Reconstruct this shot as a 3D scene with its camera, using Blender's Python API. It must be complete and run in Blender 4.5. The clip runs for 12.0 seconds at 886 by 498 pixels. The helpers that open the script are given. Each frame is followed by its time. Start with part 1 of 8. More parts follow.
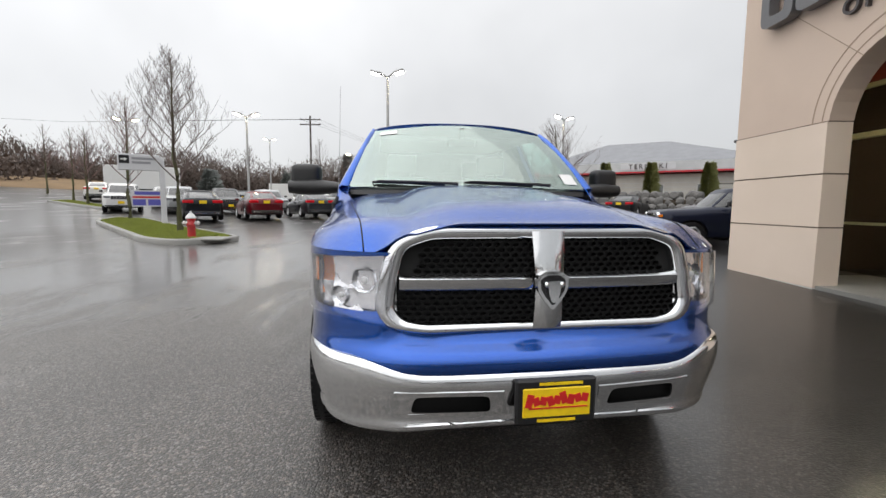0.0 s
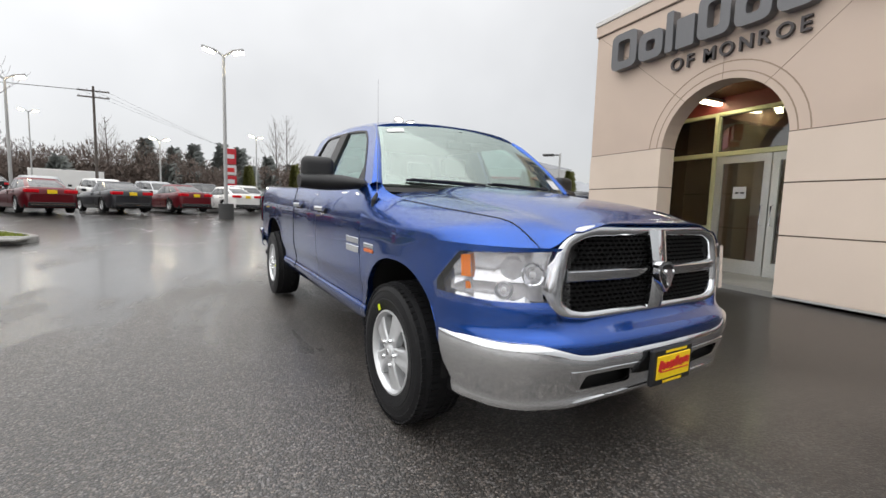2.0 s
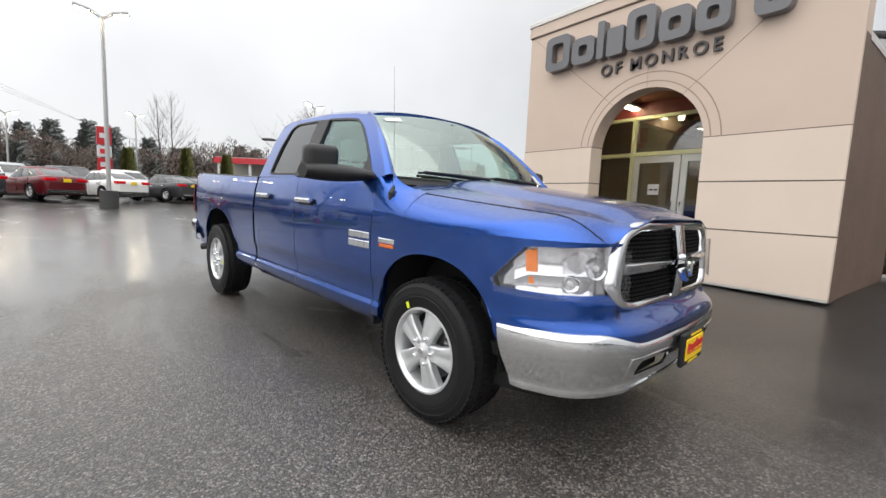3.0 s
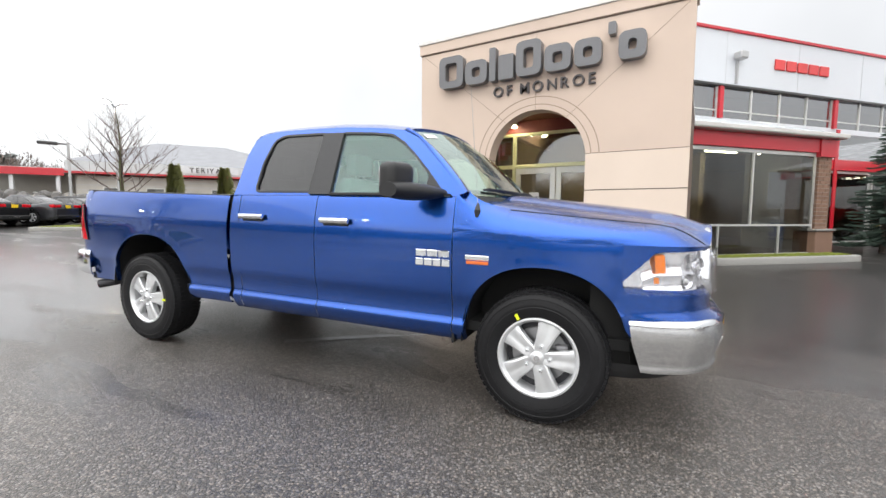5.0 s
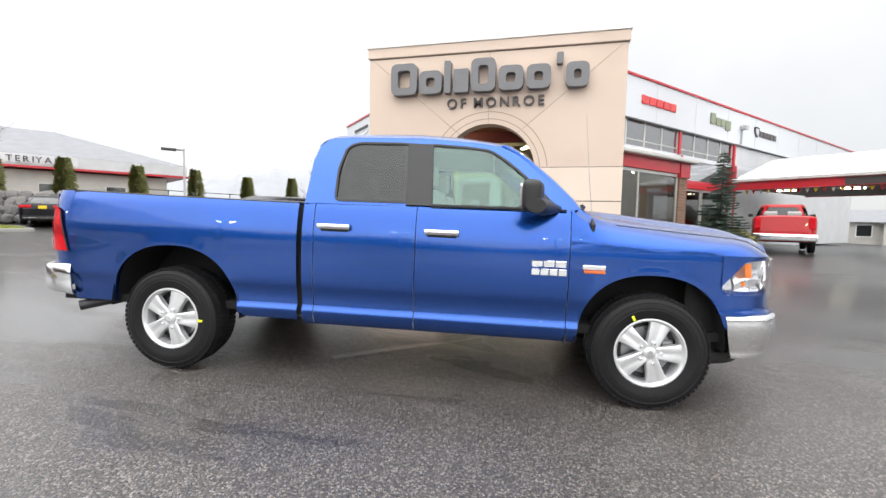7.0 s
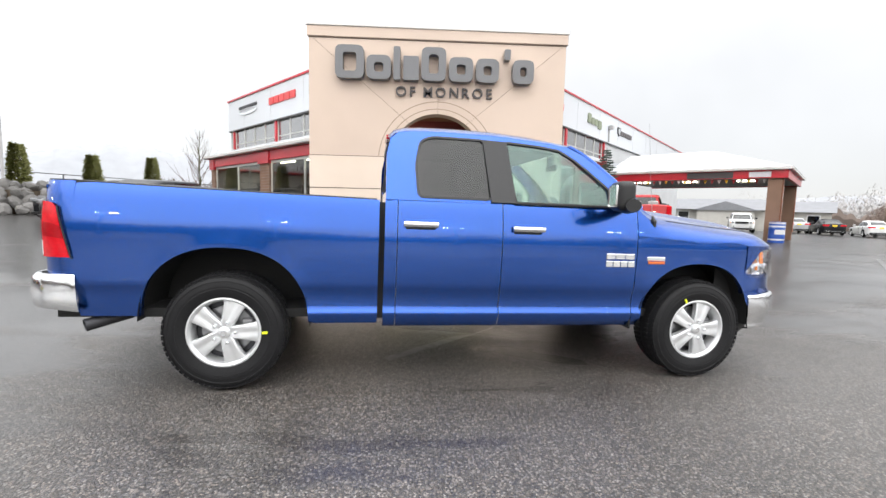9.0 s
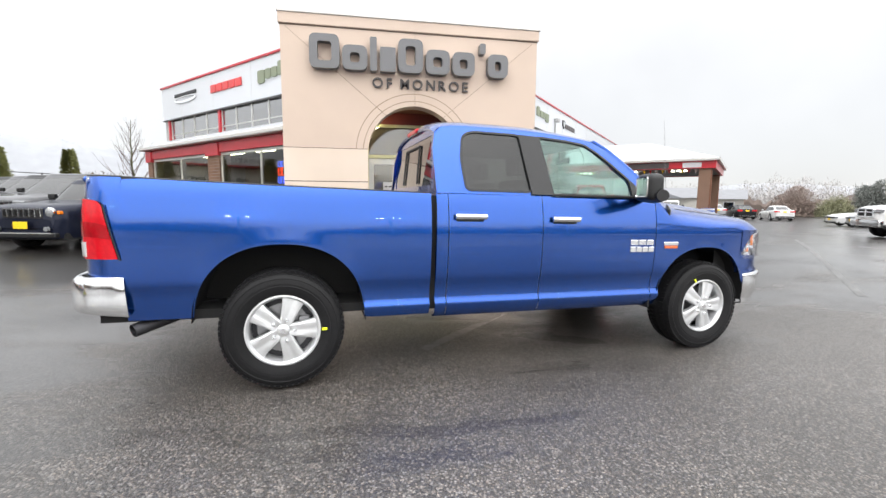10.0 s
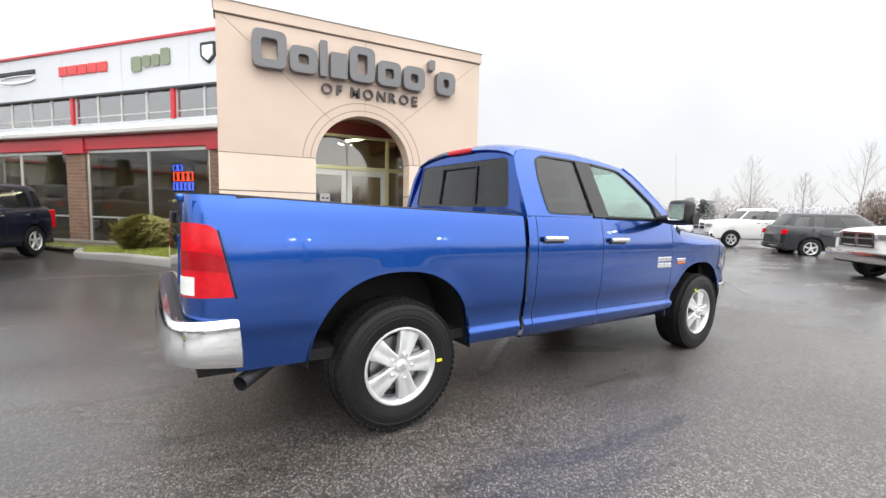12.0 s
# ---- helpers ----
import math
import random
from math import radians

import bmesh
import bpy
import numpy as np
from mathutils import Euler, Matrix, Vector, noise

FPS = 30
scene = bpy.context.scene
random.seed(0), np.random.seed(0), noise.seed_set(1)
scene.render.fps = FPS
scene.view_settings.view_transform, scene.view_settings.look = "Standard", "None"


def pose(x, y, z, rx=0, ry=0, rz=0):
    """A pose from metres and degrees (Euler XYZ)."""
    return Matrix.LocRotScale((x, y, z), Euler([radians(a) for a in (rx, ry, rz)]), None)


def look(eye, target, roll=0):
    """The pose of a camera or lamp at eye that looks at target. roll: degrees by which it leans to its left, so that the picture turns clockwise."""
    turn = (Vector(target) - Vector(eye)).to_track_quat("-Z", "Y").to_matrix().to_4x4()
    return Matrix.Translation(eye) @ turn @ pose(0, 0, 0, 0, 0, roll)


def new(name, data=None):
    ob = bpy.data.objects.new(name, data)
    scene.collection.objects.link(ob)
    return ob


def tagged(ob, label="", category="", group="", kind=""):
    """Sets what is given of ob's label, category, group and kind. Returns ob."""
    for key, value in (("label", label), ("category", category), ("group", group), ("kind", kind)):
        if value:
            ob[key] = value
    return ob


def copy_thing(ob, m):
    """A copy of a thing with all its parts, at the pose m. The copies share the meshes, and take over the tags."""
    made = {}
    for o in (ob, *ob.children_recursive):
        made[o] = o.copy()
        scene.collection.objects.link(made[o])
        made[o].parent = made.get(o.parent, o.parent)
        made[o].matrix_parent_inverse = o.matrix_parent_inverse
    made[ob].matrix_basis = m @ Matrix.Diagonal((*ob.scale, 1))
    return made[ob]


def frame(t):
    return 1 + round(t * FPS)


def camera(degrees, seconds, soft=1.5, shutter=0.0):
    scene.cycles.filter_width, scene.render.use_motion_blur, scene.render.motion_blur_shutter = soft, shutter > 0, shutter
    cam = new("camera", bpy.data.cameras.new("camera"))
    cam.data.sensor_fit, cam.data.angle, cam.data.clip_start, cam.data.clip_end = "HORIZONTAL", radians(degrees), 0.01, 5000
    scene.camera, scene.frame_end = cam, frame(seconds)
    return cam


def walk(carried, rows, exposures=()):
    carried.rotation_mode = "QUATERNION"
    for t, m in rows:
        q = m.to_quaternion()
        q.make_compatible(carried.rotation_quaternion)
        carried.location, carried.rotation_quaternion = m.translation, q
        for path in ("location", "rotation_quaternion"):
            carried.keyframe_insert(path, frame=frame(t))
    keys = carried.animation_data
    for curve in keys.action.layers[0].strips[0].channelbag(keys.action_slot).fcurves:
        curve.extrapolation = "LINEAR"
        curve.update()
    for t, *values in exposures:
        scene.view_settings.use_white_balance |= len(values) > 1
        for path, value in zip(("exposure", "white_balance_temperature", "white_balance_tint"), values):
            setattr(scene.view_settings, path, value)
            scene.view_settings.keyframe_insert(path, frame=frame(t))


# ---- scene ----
cam = camera(91.6, 12.0)
METRES, EYE, TILT, LEAN, TURN = 9.14, 1.261, 0.0, 0.4, -1.6
EXPOSE = [(0.0, -0.12), (1.5, -0.08), (2.5, 0.03), (3.5, 0.30), (5.5, 0.58), (9.0, 0.69), (12.0, 0.69)]
ROWS = [
    (0.0, 0.0, 0.0, 0.0, 0.08, -5.73, -0.78),
    (0.5, -0.0371, -0.0082, -0.0017, -6.73, -4.54, -1.34),
    (1.0, -0.0732, -0.0023, -0.0058, -11.92, -5.92, -1.8),
    (1.5, -0.1082, 0.0092, -0.0042, -15.83, -5.26, -2.61),
    (2.0, -0.1486, 0.0163, -0.0033, -22.71, -5.33, -2.11),
    (2.5, -0.1819, 0.0341, -0.0059, -30.45, -5.0, -1.73),
    (3.0, -0.2135, 0.0567, -0.0044, -35.15, -5.99, -2.79),
    (3.5, -0.2487, 0.0772, -0.0036, -41.23, -5.96, -2.4),
    (5.5, -0.3542, 0.213, -0.0027, -61.62, -4.31, -1.15),
    (6.0, -0.3735, 0.2529, 0.0001, -65.3, -4.63, -2.19),
    (6.5, -0.3983, 0.2907, 0.0011, -69.66, -4.18, -1.54),
    (8.5, -0.4438, 0.4525, 0.0032, -87.24, -4.04, -2.02),
    (9.0, -0.4427, 0.4938, 0.0067, -90.76, -5.13, -1.29),
    (9.5, -0.4507, 0.538, 0.0083, -94.51, -4.76, -0.66),
    (10.0, -0.4481, 0.5785, 0.0063, -98.48, -6.11, -0.38),
    (10.5, -0.4381, 0.6184, 0.01, -102.34, -6.97, -0.75),
    (11.0, -0.4292, 0.662, 0.0116, -106.73, -4.66, -1.04),
    (11.5, -0.4147, 0.7003, 0.0108, -110.98, -5.2, -0.74),
    (12.0, -0.393, 0.7395, 0.0142, -115.08, -4.67, -1.11),
]
walk(cam, [(t, pose(0, 0, EYE, TILT, LEAN, TURN) @ pose(METRES * x, METRES * y, METRES * z, 90 + pitch, roll, yaw)) for t, x, y, z, yaw, pitch, roll in ROWS], EXPOSE)

# ---- light ----
world = bpy.data.worlds.new("world")
scene.world = world
world.use_nodes = True


def overcast():
    """A grey rain sky: thin daylight scattered by a closed, faintly uneven layer of cloud."""
    nt = world.node_tree
    N, Lk = nt.nodes, nt.links
    bg = N["Background"]
    sky = N.new("ShaderNodeTexSky")
    sky.sky_type, sky.sun_disc = "NISHITA", False
    sky.sun_elevation, sky.sun_rotation = radians(55), radians(243)
    geo = N.new("ShaderNodeTexCoord")
    noi = N.new("ShaderNodeTexNoise")
    noi.inputs["Scale"].default_value, noi.inputs["Detail"].default_value = 2.2, 4
    Lk.new(geo.outputs["Generated"], noi.inputs["Vector"])
    sep = N.new("ShaderNodeSeparateXYZ")
    Lk.new(geo.outputs["Generated"], sep.inputs[0])
    hgt = N.new("ShaderNodeFloatCurve")
    crv = hgt.mapping.curves[0]
    crv.points[0].location, crv.points[1].location = (0.0, 0.285), (1.0, 0.86)
    for q in ((0.12, 0.300), (0.3, 0.333), (0.5, 0.41)):
        crv.points.new(*q)
    hgt.mapping.update()
    Lk.new(sep.outputs[2], hgt.inputs[1])
    cl = N.new("ShaderNodeMapRange")
    cl.inputs[1].default_value, cl.inputs[2].default_value = 0.3, 0.7
    cl.inputs[3].default_value, cl.inputs[4].default_value = 0.88, 1.08
    Lk.new(noi.outputs[0], cl.inputs[0])
    mul = N.new("ShaderNodeMath")
    mul.operation = "MULTIPLY"
    Lk.new(hgt.outputs[0], mul.inputs[0])
    Lk.new(cl.outputs[0], mul.inputs[1])
    col = N.new("ShaderNodeMix")
    col.data_type, col.blend_type = "RGBA", "MULTIPLY"
    col.inputs[0].default_value = 1
    col.inputs[6].default_value = (0.985, 0.99, 1.0, 1)
    # the cloud is thinner, and brighter, on the side of the hidden sun
    side = N.new("ShaderNodeVectorMath")
    side.operation = "DOT_PRODUCT"
    side.inputs[1].default_value = (-0.90, 0.44, 0.0)
    Lk.new(geo.outputs["Generated"], side.inputs[0])
    thinner = N.new("ShaderNodeMath")
    thinner.operation = "MULTIPLY_ADD"
    thinner.inputs[1].default_value, thinner.inputs[2].default_value = 0.30, 1.0
    Lk.new(side.outputs["Value"], thinner.inputs[0])
    mul2 = N.new("ShaderNodeMath")
    mul2.operation = "MULTIPLY"
    Lk.new(mul.outputs[0], mul2.inputs[0])
    Lk.new(thinner.outputs[0], mul2.inputs[1])
    Lk.new(mul2.outputs[0], col.inputs[7])
    thin = N.new("ShaderNodeMix")
    thin.data_type, thin.blend_type = "RGBA", "ADD"
    thin.inputs[0].default_value = 0.004
    Lk.new(col.outputs[2], thin.inputs[6])
    Lk.new(sky.outputs[0], thin.inputs[7])
    Lk.new(thin.outputs[2], bg.inputs[0])
    bg.inputs[1].default_value = SKY


SKY = 2.5
overcast()
sun = new("sun", bpy.data.lights.new("sun", "SUN"))
sun.data.energy, sun.data.angle, sun.data.color = 1.35, radians(125), (1, 0.975, 0.94)
sun.matrix_world = look((-5, -2.5, 8), (0, 0, 0))


# ---- materials ----
def mat(name, color, rough=0.5, metal=0.0, coat=0.0, vary=0.12, grain=40.0, big=1.5, bump=0.0, bscale=60.0, rvary=0.0, emit=None, es=0.0, trans=0.0, spec=0.5, isl=0.0, alt=None, altscale=0.6, coat_ior=1.5):
    """A Principled surface with colour, gloss and relief that vary at two scales, in metres."""
    m = bpy.data.materials.new(name)
    m.use_nodes = True
    nt = m.node_tree
    N, Lk = nt.nodes, nt.links
    p = N["Principled BSDF"]
    co = N.new("ShaderNodeTexCoord")
    n1, n2 = N.new("ShaderNodeTexNoise"), N.new("ShaderNodeTexNoise")
    n1.inputs["Scale"].default_value, n1.inputs["Detail"].default_value = grain, 3
    n2.inputs["Scale"].default_value, n2.inputs["Detail"].default_value = big, 4
    for n in (n1, n2):
        Lk.new(co.outputs["Object"], n.inputs["Vector"])
    add = N.new("ShaderNodeMath")
    add.operation = "ADD"
    Lk.new(n1.outputs[0], add.inputs[0])
    Lk.new(n2.outputs[0], add.inputs[1])
    src = add.outputs[0]
    if isl:
        rnd = N.new("ShaderNodeObjectInfo") if isl < 0 else N.new("ShaderNodeNewGeometry")
        mm = N.new("ShaderNodeMath")
        mm.operation = "MULTIPLY_ADD"
        Lk.new(rnd.outputs["Random" if isl < 0 else "Random Per Island"], mm.inputs[0])
        mm.inputs[1].default_value = abs(isl)
        Lk.new(src, mm.inputs[2])
        src = mm.outputs[0]
    rng = N.new("ShaderNodeMapRange")
    rng.inputs[1].default_value, rng.inputs[2].default_value = 0.6, 1.4 + abs(isl)
    rng.inputs[3].default_value, rng.inputs[4].default_value = 1 - vary, 1 + vary
    Lk.new(src, rng.inputs[0])
    mix = N.new("ShaderNodeMix")
    mix.data_type, mix.blend_type = "RGBA", "MULTIPLY"
    mix.inputs[0].default_value = 1
    mix.inputs[6].default_value = (*color, 1)
    Lk.new(rng.outputs[0], mix.inputs[7])
    out = mix.outputs[2]
    if alt:
        n3 = N.new("ShaderNodeTexNoise")
        n3.inputs["Scale"].default_value, n3.inputs["Detail"].default_value = altscale, 5
        Lk.new(co.outputs["Object"], n3.inputs["Vector"])
        r3 = N.new("ShaderNodeMapRange")
        r3.inputs[1].default_value, r3.inputs[2].default_value = 0.45, 0.62
        Lk.new(n3.outputs[0], r3.inputs[0])
        mx = N.new("ShaderNodeMix")
        mx.data_type = "RGBA"
        Lk.new(r3.outputs[0], mx.inputs[0])
        Lk.new(out, mx.inputs[6])
        mx.inputs[7].default_value = (*alt, 1)
        out = mx.outputs[2]
    Lk.new(out, p.inputs["Base Color"])
    p.inputs["Roughness"].default_value, p.inputs["Metallic"].default_value = rough, metal
    p.inputs["Coat Weight"].default_value, p.inputs["Coat Roughness"].default_value = coat, 0.02
    p.inputs["Specular IOR Level"].default_value, p.inputs["Coat IOR"].default_value = spec, coat_ior
    p.inputs["Transmission Weight"].default_value = trans
    if rvary:
        rr = N.new("ShaderNodeMapRange")
        rr.inputs[1].default_value, rr.inputs[2].default_value = 0.35, 0.65
        rr.inputs[3].default_value, rr.inputs[4].default_value = max(0.02, rough - rvary), rough + rvary
        Lk.new(n2.outputs[0], rr.inputs[0])
        Lk.new(rr.outputs[0], p.inputs["Roughness"])
    if emit:
        p.inputs["Emission Color"].default_value, p.inputs["Emission Strength"].default_value = (*emit, 1), es
    if bump:
        b = N.new("ShaderNodeBump")
        b.inputs["Strength"].default_value, b.inputs["Distance"].default_value = bump, 0.004
        nb = N.new("ShaderNodeTexNoise")
        nb.inputs["Scale"].default_value, nb.inputs["Detail"].default_value = bscale, 3
        Lk.new(co.outputs["Object"], nb.inputs["Vector"])
        Lk.new(nb.outputs[0], b.inputs["Height"])
        Lk.new(b.outputs[0], p.inputs["Normal"])
    return m


def wet_asphalt():
    """Rain-wet asphalt: pale and dark stones in black binder, drowned by a film of water in the low spots."""
    m = bpy.data.materials.new("wet_asphalt")
    m.use_nodes = True
    nt = m.node_tree
    N, Lk = nt.nodes, nt.links
    p = N["Principled BSDF"]
    co = N.new("ShaderNodeTexCoord")

    def math_(op, a, b=None, c=None):
        n = N.new("ShaderNodeMath")
        n.operation = op
        for k, v in enumerate((a, b, c)):
            if v is None:
                continue
            if isinstance(v, (int, float)):
                n.inputs[k].default_value = v
            else:
                Lk.new(v, n.inputs[k])
        return n.outputs[0]

    def noise(scale, detail, dist=0.0, vec=None):
        n = N.new("ShaderNodeTexNoise")
        n.inputs["Scale"].default_value, n.inputs["Detail"].default_value, n.inputs["Distortion"].default_value = scale, detail, dist
        Lk.new(vec or co.outputs["Object"], n.inputs["Vector"])
        return n.outputs[0]

    def ramp(v, a, b, c, d, soft=False):
        n = N.new("ShaderNodeMapRange")
        if soft:
            n.interpolation_type = "SMOOTHSTEP"
        for k, q in enumerate((a, b, c, d)):
            n.inputs[k + 1].default_value = q
        Lk.new(v, n.inputs[0])
        return n.outputs[0]

    # where water stands: low ground behind the pickup and out in the open lot
    sep = N.new("ShaderNodeSeparateXYZ")
    Lk.new(co.outputs["Object"], sep.inputs[0])
    X, Y = sep.outputs[0], sep.outputs[1]
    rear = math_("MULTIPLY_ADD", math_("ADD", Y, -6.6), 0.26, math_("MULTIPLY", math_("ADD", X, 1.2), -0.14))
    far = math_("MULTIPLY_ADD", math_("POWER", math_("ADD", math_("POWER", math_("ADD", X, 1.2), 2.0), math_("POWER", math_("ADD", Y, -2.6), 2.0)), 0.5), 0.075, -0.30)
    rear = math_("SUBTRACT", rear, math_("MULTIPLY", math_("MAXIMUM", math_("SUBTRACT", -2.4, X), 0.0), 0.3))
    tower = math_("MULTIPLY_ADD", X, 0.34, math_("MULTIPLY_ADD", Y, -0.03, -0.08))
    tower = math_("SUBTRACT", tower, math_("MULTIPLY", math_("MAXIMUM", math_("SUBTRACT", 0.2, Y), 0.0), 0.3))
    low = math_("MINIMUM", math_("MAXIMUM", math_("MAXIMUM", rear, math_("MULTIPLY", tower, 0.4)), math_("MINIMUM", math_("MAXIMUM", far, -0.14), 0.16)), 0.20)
    # mask of the painted shade beside the tower, its edge broken by noise
    tower_shade = math_("MULTIPLY_ADD", math_("ADD", noise(0.7, 5, 0.7), -0.5), 1.6, tower)
    tower_dull = ramp(tower_shade, -0.3, 0.7, 1.0, 0.45)
    mp = N.new("ShaderNodeMapping")
    mp.inputs["Scale"].default_value = (0.8, 0.28, 1)
    mp.inputs["Rotation"].default_value = (0, 0, radians(-35))
    Lk.new(co.outputs["Object"], mp.inputs["Vector"])
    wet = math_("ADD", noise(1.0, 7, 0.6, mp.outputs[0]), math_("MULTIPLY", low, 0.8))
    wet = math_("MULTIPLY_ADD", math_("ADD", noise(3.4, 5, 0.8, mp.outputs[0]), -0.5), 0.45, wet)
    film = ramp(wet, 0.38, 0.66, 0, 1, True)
    # stones
    st = N.new("ShaderNodeTexVoronoi")
    st.inputs["Scale"].default_value = 92
    Lk.new(co.outputs["Object"], st.inputs["Vector"])
    s2 = N.new("ShaderNodeTexVoronoi")
    s2.inputs["Scale"].default_value = 190
    Lk.new(co.outputs["Object"], s2.inputs["Vector"])
    sc = N.new("ShaderNodeSeparateColor")
    Lk.new(st.outputs["Color"], sc.inputs[0])
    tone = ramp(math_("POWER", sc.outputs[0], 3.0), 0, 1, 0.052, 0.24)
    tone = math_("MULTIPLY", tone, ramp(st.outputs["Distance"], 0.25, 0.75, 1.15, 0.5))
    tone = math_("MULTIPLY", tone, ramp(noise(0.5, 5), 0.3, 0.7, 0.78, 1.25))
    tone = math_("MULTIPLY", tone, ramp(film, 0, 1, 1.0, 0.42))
    # painted shade: asphalt beside the tower darkened in the colour, broken into patches
    tone = math_("MULTIPLY", tone, ramp(tower_shade, -0.3, 0.7, 1.0, 0.42))
    mix = N.new("ShaderNodeMix")
    mix.data_type, mix.blend_type = "RGBA", "MULTIPLY"
    mix.inputs[0].default_value = 1
    warm = N.new("ShaderNodeMix")
    warm.data_type = "RGBA"
    warm.inputs[6].default_value, warm.inputs[7].default_value = (1.0, 0.96, 0.925, 1), (1.0, 0.84, 0.71, 1)
    Lk.new(sc.outputs[1], warm.inputs[0])
    Lk.new(warm.outputs[2], mix.inputs[6])
    Lk.new(tone, mix.inputs[7])
    Lk.new(mix.outputs[2], p.inputs["Base Color"])
    Lk.new(ramp(film, 0, 1, 0.42, 0.34), p.inputs["Roughness"])
    hgt = math_("ADD", math_("MULTIPLY", st.outputs["Distance"], -1.0), math_("MULTIPLY", s2.outputs["Distance"], -0.35))
    hgt = math_("ADD", hgt, math_("MULTIPLY", sc.outputs[2], 0.5))
    b = N.new("ShaderNodeBump")
    b.inputs["Distance"].default_value = 0.006
    Lk.new(hgt, b.inputs["Height"])
    Lk.new(ramp(math_("MULTIPLY", film, tower_dull), 0, 1, 0.62, 0.20), b.inputs["Strength"])
    Lk.new(ramp(tower_shade, -0.3, 0.7, 0.5, 0.22), p.inputs["Specular IOR Level"])
    b2 = N.new("ShaderNodeBump")
    b2.inputs["Distance"].default_value, b2.inputs["Strength"].default_value = 0.01, 0.06
    Lk.new(noise(9, 4), b2.inputs["Height"])
    Lk.new(b.outputs[0], p.inputs["Normal"])
    # the water itself: a clear level skin over the stones
    Lk.new(math_("MULTIPLY", ramp(film, 0, 1, 0.30, 0.80), tower_dull), p.inputs["Coat Weight"])
    Lk.new(ramp(film, 0, 1, 0.36, 0.15), p.inputs["Coat Roughness"])
    Lk.new(b2.outputs[0], p.inputs["Coat Normal"])
    p.inputs["Coat IOR"].default_value = 1.36
    p.inputs["IOR"].default_value = 1.55
    return m


def beaded(m):
    """Adds standing rain beads to a paint."""
    nt = m.node_tree
    N, Lk = nt.nodes, nt.links
    p = N["Principled BSDF"]
    co = N.new("ShaderNodeTexCoord")
    v = N.new("ShaderNodeTexVoronoi")
    v.inputs["Scale"].default_value, v.inputs["Randomness"].default_value = 62, 1
    Lk.new(co.outputs["Object"], v.inputs["Vector"])
    r = N.new("ShaderNodeMapRange")
    r.interpolation_type = "SMOOTHSTEP"
    r.inputs[1].default_value, r.inputs[2].default_value = 0.42, 0.12
    r.inputs[3].default_value, r.inputs[4].default_value = 0, 1
    Lk.new(v.outputs["Distance"], r.inputs[0])
    b = N.new("ShaderNodeBump")
    b.inputs["Strength"].default_value, b.inputs["Distance"].default_value = 0.42, 0.003
    Lk.new(r.outputs[0], b.inputs["Height"])
    Lk.new(b.outputs[0], p.inputs["Normal"])
    Lk.new(b.outputs[0], p.inputs["Coat Normal"])
    return m


def glass(name, tint, f0=0.05, rough=0.0, sheen=(1, 1, 1)):
    """A thin pane: clear film of tint under a mirror-like skin that grows towards grazing."""
    m = bpy.data.materials.new(name)
    m.use_nodes = True
    nt = m.node_tree
    N, Lk = nt.nodes, nt.links
    N.remove(N["Principled BSDF"])
    tr, gl, lw, mx = N.new("ShaderNodeBsdfTransparent"), N.new("ShaderNodeBsdfGlossy"), N.new("ShaderNodeLayerWeight"), N.new("ShaderNodeMixShader")
    tr.inputs[0].default_value = (*tint, 1)
    gl.inputs["Roughness"].default_value, gl.inputs["Color"].default_value = rough, (*sheen, 1)
    pw, sc = N.new("ShaderNodeMath"), N.new("ShaderNodeMapRange")
    lw.inputs[0].default_value = 0.5
    pw.operation = "POWER"
    Lk.new(lw.outputs["Facing"], pw.inputs[0])
    pw.inputs[1].default_value = 4.0
    Lk.new(pw.outputs[0], sc.inputs[0])
    sc.inputs[3].default_value, sc.inputs[4].default_value = f0, 1.0
    Lk.new(sc.outputs[0], mx.inputs[0])
    Lk.new(tr.outputs[0], mx.inputs[1])
    Lk.new(gl.outputs[0], mx.inputs[2])
    Lk.new(mx.outputs[0], N["Material Output"].inputs[0])
    return m


ASPHALT = wet_asphalt()
PAINT = mat("blue_paint", (0.0105, 0.074, 0.350), 0.245, 0.92, 1.0, vary=0.04, grain=900, big=2, spec=0.05)
PAINT_WET = beaded(mat("blue_paint_with_rain", (0.0105, 0.074, 0.350), 0.245, 0.92, 0.75, vary=0.04, grain=900, big=2, spec=0.05))
CHROME = mat("chrome", (0.80, 0.81, 0.82), 0.10, 1.0, vary=0.03, rvary=0.03, big=6)
BLACKP = mat("black_plastic", (0.009, 0.009, 0.010), 0.45, vary=0.2, bump=0.15, bscale=400)
MESHB = mat("matt_black_mesh", (0.006, 0.006, 0.006), 0.6, spec=0.2)
GLOSSB = mat("gloss_black", (0.01, 0.01, 0.011), 0.12, coat=0.5)
DARK = mat("underside_black", (0.008, 0.008, 0.008), 0.8)
TYRE = mat("tyre_rubber", (0.013, 0.013, 0.014), 0.42, vary=0.25, bump=0.3, bscale=150, rvary=0.08, spec=0.18)
ALLOY = mat("silver_alloy", (0.68, 0.69, 0.70), 0.32, 0.55, vary=0.05, coat=0.4)
ALLOYD = mat("dark_wheel_barrel", (0.05, 0.05, 0.055), 0.5, 0.6)
STEEL = mat("brake_steel", (0.32, 0.32, 0.33), 0.4, 0.9)
WGLASS = glass("windscreen_glass", (0.70, 0.82, 0.77), 0.27, 0.0, (0.84, 0.96, 0.90))
SGLASS = glass("side_glass", (0.72, 0.85, 0.82), 0.06, 0.0, (0.85, 0.96, 0.92))
TGLASS = glass("privacy_glass", (0.24, 0.25, 0.255), 0.045)
